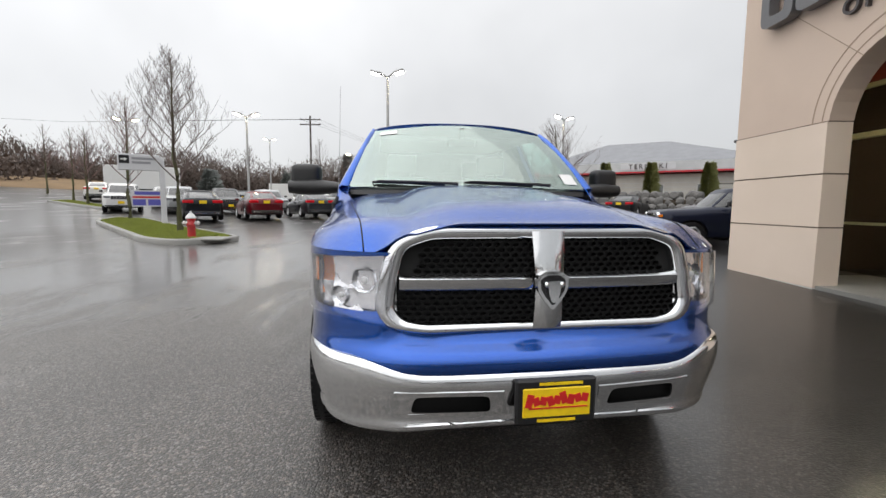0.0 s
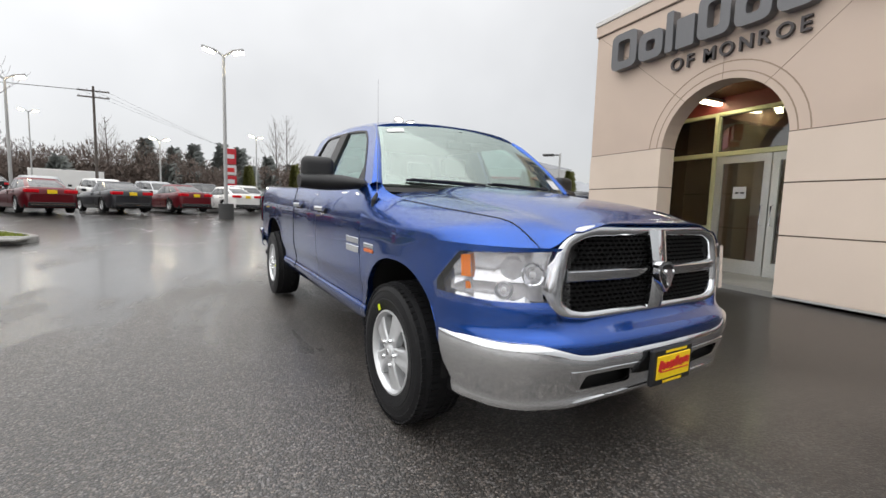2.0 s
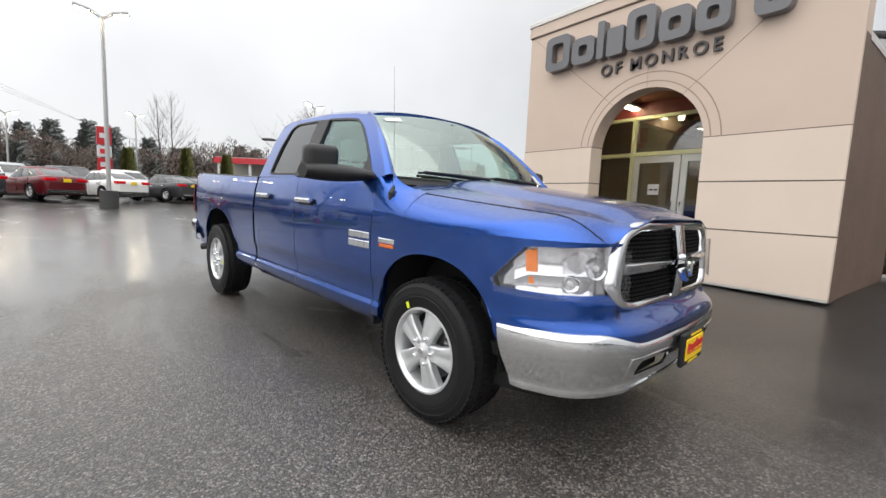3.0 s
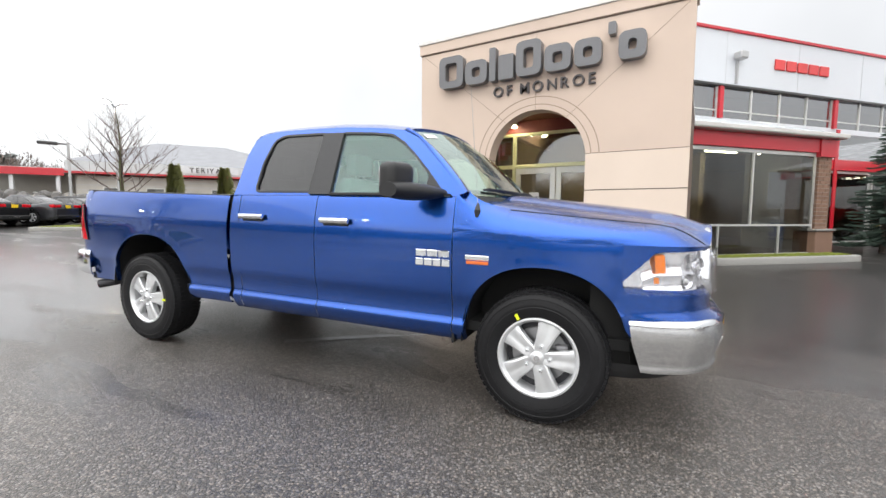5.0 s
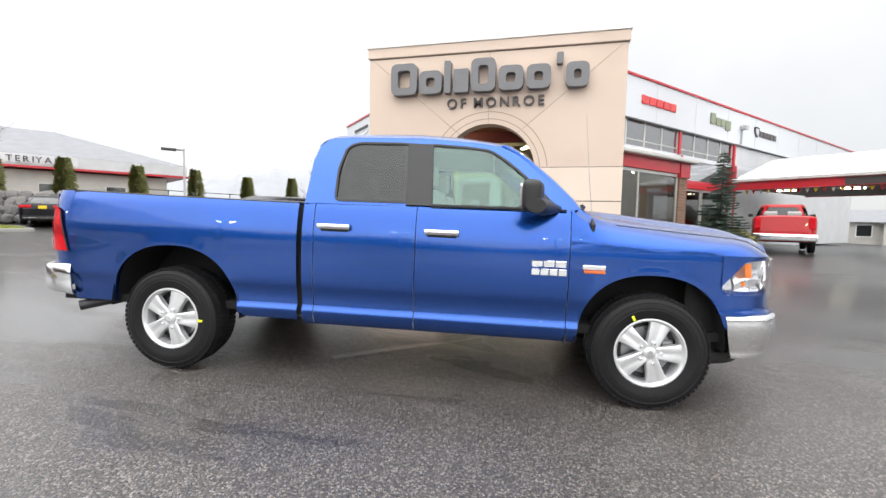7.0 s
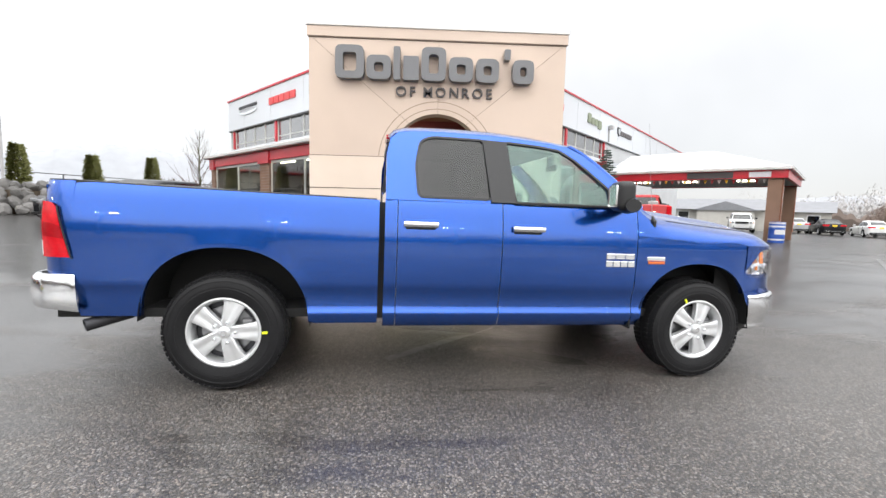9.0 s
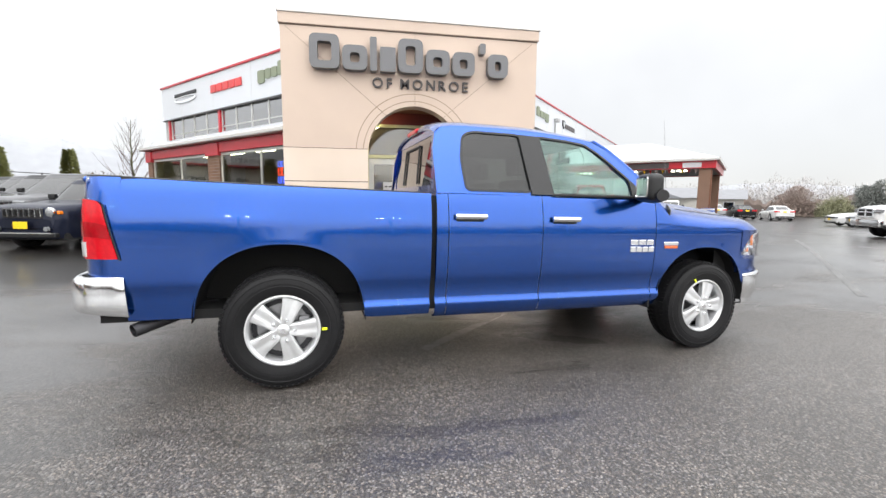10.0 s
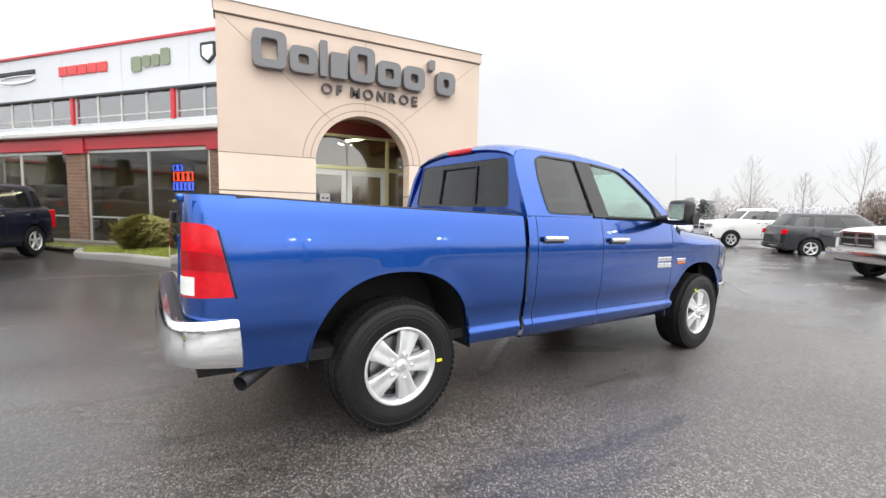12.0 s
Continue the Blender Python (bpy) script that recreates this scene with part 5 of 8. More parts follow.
# the dense floor of the woods
for path in ([(-75, 66), (-40, 78), (-8, 86), (25, 84)], [(48, -40), (50, -60), (34, -76), (2, -82)]):
    rows = []
    for (x0, y0), (x1, y1) in zip(path, path[1:]):
        for k in range(40):
            x, y = x0 + (x1 - x0) * k / 40, y0 + (y1 - y0) * k / 40
            h = (4.6 if y > 0 else 1.6) + 0.5 * math.sin(x * 0.7) + 0.4 * math.sin(x * 1.9 + y) + 0.3 * math.sin(y * 3.1 + x)
            rows.append([(x, y, -1.5), (x, y, h * 0.6), (x * 1.01, y * 1.01, h)])
    tagged(link("backdrop", gridm(rows, weld=False), THICK), "brown undergrowth of the leafless woods", "woods", kind="structure")
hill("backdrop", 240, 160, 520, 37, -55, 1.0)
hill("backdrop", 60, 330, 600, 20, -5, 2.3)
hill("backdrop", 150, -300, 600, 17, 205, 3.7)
field = raw([(-100, 34, lift(-100, 34) + 0.03), (-56, 52, lift(-56, 52) + 0.03), (-43, 70, lift(-43, 70) + 0.03), (-52, 88, 5.6), (-120, 74, 8.6), (-150, 40, 7.0)], [(0, 1, 2, 3, 4, 5)])
bmesh.ops.triangulate(field, faces=field.faces[:])
tagged(link("field", field, BROWNG), "brown dry grass bank beyond the drive", "ground", kind="structure")


def fir(x, y, h, r, seed):
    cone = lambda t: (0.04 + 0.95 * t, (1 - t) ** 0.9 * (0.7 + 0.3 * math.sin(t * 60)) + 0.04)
    leafy("fir_tree", "far fir tree coloured pale for haze", "tree", x, y, h, r, 900, PINEFAR, cone, 0, seed, 0.55)


for k, (x, y, h) in enumerate(((-24, 74, 7.5), (-12, 78, 8.5), (-9, 80, 7), (-1, 76, 9), (2.5, 78, 7), (8, 80, 9), (13, 80, 7), (-36, 72, 7), (47, -66, 7), (44, -69, 8), (-17, 89, 17), (-13, 90, 15), (-10, 91, 17), (-5.5, 90, 17.5), (-2.5, 91, 17), (2.4, 90, 14.5), (6.5, 91, 12), (13, 89, 12), (16.5, 89, 14.5), (18.8, 88, 14))):
    fir(x, y, h * 0.56, 1.1 + 0.1 * h, k + 30)
for k, (x, y, h) in enumerate(((-46, 60, 8), (-38, 66, 9.5), (-30, 72, 9), (-20, 80, 12), (22, 72, 9), (30, 64, 9), (4.2, 92, 17), (6.0, 93, 18))):
    bare_tree(x, y, h, 50 + k, levels=3, trunk_r=0.16, label="leafless tree standing at the edge of the lot", bark=BARK)
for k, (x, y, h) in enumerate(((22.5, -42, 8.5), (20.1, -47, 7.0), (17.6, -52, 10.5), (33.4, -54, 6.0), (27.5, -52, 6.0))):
    bare_tree(x, y, h, 70 + k, levels=4, trunk_r=0.10, spread=0.6, label="leafless tree beyond the lot, coloured pale for mist", twig=MISTSCRUB, bark=MISTBARK)
bare_tree(7.9, 27.6, 6.0, 91, levels=4, trunk_r=0.14, fork=0.2, spread=0.75, up=0.5, reach=0.50, label="broad leafless tree beside the road")
bare_tree(19.4, 16.5, 4.9, 92, levels=3, trunk_r=0.08, label="slender leafless tree beside the showroom")

# clipped evergreens over the boulder wall
for k, (x, y) in enumerate(((13.2, 32.8), (16.4, 32.1), (19.6, 30.2), (23.0, 28.8), (26.5, 27.1), (29.8, 25.2), (-1.2, 46.6), (2.9, 44.9), (5.8, 43.2))):
    leafy("columnar_evergreen", LA, "tree", x, y, 2.75 + 0.2 * math.sin(k * 3), 0.44, 3200, ARBOR, col, 1.15, 100 + k, 0.10, "evergreens over the rock wall")


def boulder_wall():
    W = thing("boulder_wall", "low retaining wall of dark stacked boulders", "wall", kind="structure")
    rnd = random.Random(17)
    shapes = []
    for k in range(6):
        bm = bmesh.new()
        bmesh.ops.create_icosphere(bm, subdivisions=2, radius=0.42)
        for v in bm.verts:
            v.co *= rnd.uniform(0.86, 1.12)
        me = bpy.data.meshes.new("rock")
        bm.to_mesh(me)
        bm.free()
        me.materials.append(ROCK)
        shapes.append(me)
    path = [(2.5, 37.0), (9.0, 33.6), (15.0, 29.6), (19.0, 26.2), (24.0, 22.6), (29.0, 19.4)]
    for a, b in zip(path, path[1:]):
        L = math.hypot(b[0] - a[0], b[1] - a[1])
        for k in range(int(L / 0.55)):
            for row in range(4):
                t = (k + rnd.random() * 0.6) * 0.55 / L
                x, y = a[0] + (b[0] - a[0]) * t, a[1] + (b[1] - a[1]) * t
                o = new("rock", shapes[rnd.randrange(6)])
                o.parent = W
                o.matrix_basis = pose(x + row * 0.25, y + row * 0.3, lift(x, y) + 0.22 + 0.42 * row, rnd.uniform(0, 360), rnd.uniform(0, 360), rnd.uniform(0, 360)) @ Matrix.Diagonal((rnd.uniform(0.7, 1.15), rnd.uniform(0.7, 1.15), rnd.uniform(0.6, 0.95), 1))
    rows = [[(x, y, z) for x, y in path] for z in (0.2, 1.75)]
    rows.append([(x + 2.5, y + 4.5, 1.8) for x, y in path])
    rows.append([(x + 9, y + 16, 1.7) for x, y in path])
    part("planted_bank", gridm([[(p[0] + 0.3, p[1] + 0.5, p[2]) for p in r] for r in rows]), SOIL, W, "brown soil bank")


boulder_wall()


def teriyaki():
    B = thing("restaurant_building", "long low white restaurant with grey roof and red trim", "building", pose(17.6, 42.3, 0, 0, 0, -33))
    part("wall", boxm(-6.5, 11.6, 0, 12, 0.5, 4.3), HOUSEW, B, "pale ribbed wall")
    for k in range(6):
        part("wall_rib", boxm(-6.5, 11.6, -0.03, -0.002, 1.9 + 0.4 * k, 1.94 + 0.4 * k), GREYPANEL, B)
    part("fascia", boxm(-6.9, 13.0, -0.9, 12.4, 4.55, 5.4, 0.02), GREYPANEL, B)
    part("red_stripe", boxm(-6.95, 13.05, -0.95, 12.45, 4.40, 4.545), REDF, B, "red stripe under the fascia")
    part("roof", raw([(-6.9, -0.9, 5.402), (13.0, -0.9, 5.402), (13.0, 12.4, 5.402), (-6.9, 12.4, 5.402), (-1.5, 5.5, 8.0), (4.5, 5.5, 8.0)], [(0, 1, 5, 4), (1, 2, 5), (2, 3, 4, 5), (3, 0, 4)]), SHING, B, "grey low hip roof")
    S = part("sign_panel", boxm(1.0, 5.6, -0.97, -0.955, 4.72, 5.34), SIGNW, B)
    letters("TERIYAKI", 0.60, 0.05, DARKLET, S, Matrix(((1, 0, 0, 1.7), (0, 0, -1, -0.99), (0, 1, 0, 4.80), (0, 0, 0, 1))), spacing=1.12)
    part("porch_roof", boxm(-13.5, -6.95, -0.9, 8.0, 4.5, 4.75, 0.02), GREYPANEL, B)
    part("porch_fascia", boxm(-13.6, -6.96, -0.97, -0.905, 4.15, 4.72), REDF, B, "red porch fascia")
    part("porch_back_wall", boxm(-13.4, -6.95, 3.0, 3.2, 0.5, 4.5), HOUSEW, B)
    for x in (-13.2, -10.2, -7.4):
        part("porch_post", boxm(x - 0.12, x + 0.12, -0.8, -0.56, 0.5, 4.5), SIGNW, B)
    for x in (-4, -1, 4, 8):
        w = part("window", boxm(x - 0.7, x + 0.7, -0.06, -0.035, 2.0, 3.4), FRAME, B)
        part("pane", boxm(x - 0.62, x + 0.62, -0.07, -0.062, 2.08, 3.32), SHOPGL, w)


teriyaki()


def roadside_sign():
    C = thing("roadside_sign", "small orange roadside sign on a steel post", "sign", pose(12.4, 70.5, 0, 0, 0, -12))
    part("panel", boxm(-0.9, 0.9, -0.1, 0.1, 3.7, 4.7, 0.03), ORANGE_SIGN, C)
    part("post", boxm(-0.08, 0.08, 0.11, 0.25, 1.0, 4.6), POLE, C)


roadside_sign()


def house(x, y, z, rz, w, d, h, label, garage=False):
    H = thing("house", label, "house", pose(x, y, z, 0, 0, rz))
    part("wall", boxm(-w / 2, w / 2, -d / 2, d / 2, 0, h), HOUSEW, H)
    rh = d * 0.13
    part("roof", raw([(-w / 2 - 0.4, -d / 2 - 0.5, h - 0.1), (w / 2 + 0.4, -d / 2 - 0.5, h - 0.1), (w / 2 + 0.4, d / 2 + 0.5, h - 0.1), (-w / 2 - 0.4, d / 2 + 0.5, h - 0.1), (-w / 2 - 0.4, 0, h + rh), (w / 2 + 0.4, 0, h + rh)], [(0, 1, 5, 4), (2, 3, 4, 5), (1, 2, 5), (3, 0, 4)]), SHING, H, "grey shingle roof")
    for xx in np.arange(-w / 2 + 1.5, w / 2 - 1, 3.0):
        q = part("window", boxm(xx - 0.6, xx + 0.6, -d / 2 - 0.06, -d / 2 - 0.003, 1.0, 2.2), WHITEP, H)
        part("pane", boxm(xx - 0.5, xx + 0.5, -d / 2 - 0.075, -d / 2 - 0.062, 1.1, 2.1), TGLASS, q)
    if garage:
        part("gable", raw([(-3, -d / 2 - 1.6, h - 0.2), (3, -d / 2 - 1.6, h - 0.2), (0, -d / 2 - 1.6, h + 0.8), (-3, 0, h - 0.2), (3, 0, h - 0.2), (0, 0, h + 0.8)], [(0, 1, 2), (0, 2, 5, 3), (1, 4, 5, 2)]), SHING, H)
        part("gable_wall", boxm(-2.6, 2.6, -d / 2 - 1.4, -d / 2, 0, h - 0.2), HOUSEW, H)


house(46, -31, -0.6, -126, 11, 9, 2.5, "low pale house with grey gabled roof", True)
house(48.5, -38.2, -0.8, -134, 12, 9, 2.6, "long pale house with grey roof")

U = thing("utility_pole", "weathered wooden utility pole with cross arms", "utility pole", pose(-17.5, 64, 1.0))
part("pole", tube([(0, 0, 0), (0, 0, 13)], [0.17, 0.12], 8), WOODP, U)
for z in (12.4, 11.7):
    part("cross_arm", boxm(-1.5, 1.5, -0.06, 0.06, z, z + 0.14), WOODP, U)
    for x in (-1.35, -0.6, 0.6, 1.35):
        part("insulator", lathe([(z + 0.14, 0.05), (z + 0.28, 0.04), (z + 0.29, 0.0)], 8, "z", pose(x, 0, 0)), POLE, U)
for k, x in enumerate((-1.3, 0.0, 1.3)):
    W_ = tagged(link("overhead_cable", tube([(-17.5 + x, 64, 13.5), (-5, 105, 12.2), (8 + x, 150, 13.2)], 0.013, 4), BLACKP), "thin black overhead cable on poles", "cable")
    tagged(link("overhead_cable", tube([(-17.5 + x, 64, 13.5), (-50, 62, 12.4), (-90, 58, 13.4)], 0.013, 4), BLACKP), "thin black overhead cable on poles", "cable")
U2 = thing("utility_pole", "weathered wooden utility pole", "utility pole", pose(8, 150, 0.6))
part("pole", tube([(0, 0, 0), (0, 0, 13.2)], [0.17, 0.12], 8), WOODP, U2)
part("cross_arm", boxm(-1.5, 1.5, -0.06, 0.06, 12.4, 12.54), WOODP, U2)
U3 = thing("utility_pole", "weathered wooden utility pole", "utility pole", pose(-90, 58, 0.6))
part("pole", tube([(0, 0, 0), (0, 0, 13.2)], [0.17, 0.12], 8), WOODP, U3)
part("cross_arm", boxm(-1.5, 1.5, -0.06, 0.06, 12.4, 12.54), WOODP, U3)

PS = thing("pylon_sign", "tall red and white price sign on posts", "sign", pose(-2.8, 47.5, 0.9, 0, 0, 10))
for x in (-0.36, 0.36):
    part("post", boxm(x - 0.08, x + 0.08, -0.08, 0.08, 0, 5.2), POLE, PS)
for z0, z1, m in ((3.9, 5.4, REDF), (2.9, 3.8, SIGNW), (1.7, 2.8, REDF)):
    q = part("panel", boxm(-0.5, 0.5, -0.12, 0.12, z0, z1, 0.03), m, PS)
    part("panel_bar", boxm(-0.32, 0.32, -0.135, -0.121, (z0 + z1) / 2 - 0.2, (z0 + z1) / 2 + 0.2), SIGNW if m is REDF else REDINK, q)

TR = thing("box_trailer", "white box trailer parked beyond the lot", "trailer", place(-33.5, 51.5, 35))
part("box", boxm(-3.6, 3.6, -1.2, 1.2, 0.9, 3.5, 0.03), WHITEP, TR)
part("underframe", boxm(-3.4, 3.4, -0.9, 0.9, 0.6, 0.9), DARK, TR)
for x in (-2.6, -1.7, 2.4):
    part("wheel", lathe([(-1.15, 0.0), (-1.15, 0.42), (-0.9, 0.42), (-0.9, 0.0)], 16, "x", pose(x, 0, 0.42, 0, 0, 90)), TYRE, TR)
TR2 = copy_thing(TR, pose(-22.0, 70, 1.0, 0, 0, 15))

FN = thing("chain_fence", "dark wire fence along the hill side", "fence", pose(0, 0, 0))
for k in range(14):
    x, y = 24 + 2.6 * k, 36 - 0.9 * k
    part("post", tube([(x, y, 1.2), (x, y, 3.3)], 0.05, 6), DFRAME, FN)
part("top_rail", tube([(24, 36, 3.25), (24 + 2.6 * 13, 36 - 0.9 * 13, 3.25)], 0.035, 5), DFRAME, FN)
part("mid_rail", tube([(24, 36, 2.3), (24 + 2.6 * 13, 36 - 0.9 * 13, 2.3)], 0.02, 5), DFRAME, FN)

B_ = thing("waste_barrel", "blue drum with white bands standing by the canopy", "barrel", place(14.0, -10.5, 0, 0))
part("drum", lathe([(0.0, 0.0), (0.0, 0.29), (0.3, 0.29), (0.31, 0.30), (0.33, 0.29), (0.58, 0.29), (0.60, 0.30), (0.62, 0.29), (0.88, 0.29), (0.90, 0.0)], 20, "z"), BLUEB, B_, "", 40)
part("label_panel", lathe([(0.36, 0.293), (0.56, 0.293)], 10, "z", None, 2.2, 4.0), SIGNW, B_)
for z in (0.10, 0.66, 0.80):
    part("white_band", lathe([(z, 0.292), (z + 0.07, 0.294)], 20, "z"), SIGNW, B_)


# ---- parked vehicles ----
def paint(name, c, metal=0.3):
    return mat(name, c, 0.35, metal, 0.7 if max(c) > 0.03 else 0.35, vary=0.04, grain=300, big=2, spec=0.2 if max(c) > 0.03 else 0.1)


P_BLACK, P_RED, P_GREY, P_WHITE = paint("black_car_paint", (0.012, 0.012, 0.014)), paint("dark_red_car_paint", (0.11, 0.005, 0.010)), paint("dark_grey_car_paint", (0.035, 0.036, 0.041), 0.5), paint("white_car_paint", (0.72, 0.72, 0.71), 0.0)
P_SILV, P_BRED, P_BLUE, P_NAVY = paint("silver_car_paint", (0.36, 0.37, 0.38), 0.7), paint("bright_red_truck_paint", (0.42, 0.007, 0.010), 0.1), paint("bright_blue_car_paint", (0.02, 0.10, 0.42), 0.4), paint("ink_blue_car_paint", (0.010, 0.013, 0.028))
CARGLASS = glass("car_glass", (0.10, 0.12, 0.12), 0.08)

#          half width, wheelbase, tyre radius, [lower edge], deck line (y, z), window sill, roof (y0, y1, z), screen foot and tail
SEDAN = dict(w=0.925, wb=2.74, r=0.335, front=-0.95, rear=3.75, sill=0.24, deck=[(-0.95, 0.62), (-0.88, 0.72), (-0.5, 0.84), (0.3, 0.93), (0.55, 0.95), (2.95, 1.02), (3.3, 1.05), (3.62, 1.03), (3.72, 0.92), (3.75, 0.75)], belt=(0.55, 3.28), roof=(1.25, 2.35, 1.475), tuck=0.70, grille=0.5)
SUVB = dict(w=0.90, wb=2.635, r=0.345, front=-0.83, rear=3.52, sill=0.30, deck=[(-0.83, 0.70), (-0.80, 0.92), (-0.6, 0.99), (0.2, 1.05), (0.42, 1.08), (3.35, 1.12), (3.46, 1.08), (3.52, 0.80)], belt=(0.42, 3.44), roof=(0.90, 3.30, 1.61), tuck=0.76, grille=0.7)
SUVG = dict(w=0.97, wb=2.915, r=0.39, front=-0.90, rear=3.86, sill=0.34, deck=[(-0.90, 0.74), (-0.86, 1.00), (-0.6, 1.08), (0.1, 1.15), (0.40, 1.18), (3.62, 1.26), (3.78, 1.20), (3.86, 0.88)], belt=(0.38, 3.74), roof=(1.12, 3.38, 1.77), tuck=0.76, grille=0.7)
PICK = dict(w=0.99, wb=3.57, r=0.40, front=-0.97, rear=4.72, sill=0.45, deck=[(-0.97, 0.80), (-0.93, 1.12), (-0.6, 1.24), (0.2, 1.32), (0.5, 1.36), (2.50, 1.36), (2.53, 1.36), (2.58, 1.36), (4.62, 1.38), (4.68, 1.34), (4.72, 0.8)], belt=(0.5, 2.50), roof=(1.05, 2.42, 1.90), tuck=0.72, grille=0.9)


def car(spec, colour, name, label, category, plate=True, chrome=True, group="", extra=""):
    """A parked car in its own frame: front axle at the origin, nose towards -y."""
    T = thing(name, label, category, None, group)
    w, wb, r, sill = spec["w"], spec["wb"], spec["r"], spec["sill"]
    dk = spline(spec["deck"])
    y0, y1 = spec["front"], spec["rear"]
    Ra = r + 0.055
    cols = set(np.round(np.linspace(y0, y1, 44), 4)) | {q[0] for q in spec["deck"]}
    for c in (0.0, wb):
        cols |= {round(c + Ra * math.cos(math.pi * k / 14), 4) for k in range(15)}
    plan = spline([(y0, w * 0.72), (y0 + 0.10, w * 0.86), (y0 + 0.4, w * 0.97), (0.6, w), (wb, w), (y1 - 0.4, w * 0.965), (y1 - 0.08, w * 0.87), (y1, w * 0.76)])
    rows = []
    for Y in sorted(cols):
        zb = max(sill, arch(Y, 0.0, r, Ra, 2.1), arch(Y, wb, r, Ra, 2.1))
        if Y < y0 + 0.3:
            zb = max(zb, sill - 0.02)
        zt = dk(Y)
        h, W = zt, plan(Y)
        zs = [zb, max(zb, sill + 0.10), max(zb, sill + 0.22), max(zb, 0.5 * (sill + zt)), max(zb, zt - 0.22), max(zb, zt - 0.08), max(zb, zt - 0.025), zt, zt + 0.012, zt + 0.016]
        xs = [W * 0.955, W * 0.985, W * 0.985, W, W * 0.995, W * 0.965, W * 0.915, W * 0.85, W * 0.45, 0.0]
        rows.append([(-x, Y, z) for x, z in zip(xs, zs)] + [(x, Y, z) for x, z in list(zip(xs, zs))[-2::-1]])
    bm = gridm(rows, flip=True)
    body = part("body", bm, colour, T, "", 40)
    for Y, rr in ((y0, rows[0]), (y1, rows[-1])):
        part("end_panel", raw([(p[0], Y + (0.01 if Y < 0 else -0.01), p[2]) for p in rr], [list(range(len(rr)))]), colour, body)
    part("underbody", boxm(-w * 0.9, w * 0.9, y0 + 0.12, y1 - 0.12, sill - 0.04, sill + 0.10), DARK, T)
    for c in (0.0, wb):
        part("wheel_well", boxm(-w * 0.86, w * 0.86, c - Ra, c + Ra, sill, r + Ra * 0.98), DARK, T)
    # cabin
    b0, b1 = spec["belt"]
    r0, r1, rz = spec["roof"]
    wt = w * spec["tuck"]
    zb0, zb1 = dk(b0) - 0.01, dk(b1) - 0.01
    wb_ = w * 0.905
    ne = 3.6 if spec in (SEDAN, PICK) else 5.0

    def cab(th, v, o=0.0):
        """A point of the cabin's skin: th round the plan, v from sill to roof middle, o outwards."""
        if v <= 1:
            k = v + 0.10 * v * (1 - v)
            ya, yb, hw = b0 + (r0 - b0) * v, b1 + (r1 - b1) * (max(v, 0) ** 1.15), wb_ + (wt - wb_) * max(v, 0) ** 1.25
            za, zc = zb0 + (rz - 0.075 - zb0) * k, zb1 + (rz - 0.075 - zb1) * k
        else:
            q = v - 1
            ya, yb, hw = r0 + 0.10 * q + 0.35 * q ** 3, r1 - 0.06 * q - 0.35 * q ** 3, wt * (1 - 0.10 * q - 0.55 * q ** 3)
            za = zc = rz - 0.075 + 0.075 * math.sin(min(1, q * 1.15) * math.pi / 2)
        c, sn = math.cos(th), math.sin(th)
        x = (hw + o) * math.copysign(abs(c) ** (2 / ne), c)
        f = math.copysign(abs(sn) ** (2 / ne), sn)
        y = (ya + yb) / 2 + ((yb - ya) / 2 + o) * f
        return (x, y, za + (zc - za) * (f + 1) / 2)

    ths = [2 * math.pi * k / 48 for k in range(49)]
    part("cabin_glass", gridm([[cab(t, v) for t in ths] for v in (-0.03, 0.2, 0.4, 0.6, 0.8, 0.95)]), CARGLASS, T, "tinted car windows", 60)
    roof = gridm([[cab(t, v, 0.006) for t in ths] for v in (0.86, 0.93, 1.0, 1.15, 1.35, 1.6, 1.85)], weld=True)
    bmesh.ops.holes_fill(roof, edges=[e for e in roof.edges if e.is_boundary and all(v.co.z > rz - 0.02 for v in e.verts)])
    part("roof", roof, colour, T, "", 60)
    fa = lambda f: math.copysign(math.asin(min(1, abs(f) ** (ne / 2))), f)
    pil = [(fa(-0.93), 0.07, colour), (fa(0.90), 0.13, colour), (fa(-0.02), 0.02, GLOSSB)]
    if spec is not PICK:
        pil.append((fa(0.52), 0.05, colour if spec is not SEDAN else GLOSSB))
    for t, d, m_ in pil:
        for k in (0, 1):
            tt = math.pi - t if k else t
            part("pillar", gridm([[cab(tt + d * u, v, 0.008) for u in (-1, -0.5, 0, 0.5, 1)] for v in (-0.02, 0.25, 0.5, 0.75, 0.95)]), m_, T, "", 60)
    for s in (-1, 1):
        part("door_mirror", boxm(-0.09, 0.09, -0.05, 0.05, -0.06, 0.07, 0.03, pose(s * (w + 0.08), b0 + 0.42, zb0 + 0.10), 2), colour if spec is SEDAN else BLACKP, T)
        for yy in ((0.30, 0.62) if spec is not PICK else (0.22, 0.40)):
            Y = b0 + (b1 - b0) * yy + 0.25
            part("door_handle", boxm(min(s * w * 0.985, s * (w + 0.02)), max(s * w * 0.985, s * (w + 0.02)), Y - 0.09, Y + 0.09, dk(Y) - 0.18, dk(Y) - 0.15), CHROME if chrome else colour, T)
            part("door_gap", boxm(min(s * w * 0.98, s * (w + 0.001)), max(s * w * 0.98, s * (w + 0.001)), Y + 0.17, Y + 0.177, sill + 0.12, dk(Y) - 0.06), DARK, T)
    part("seats", merge(*[boxm(x - 0.24, x + 0.24, b0 + q, b0 + q + 0.16, 0.6, rz - 0.30, 0.05) for x in (-0.38, 0.38) for q in (1.05, 1.85)]), SEAT, T)
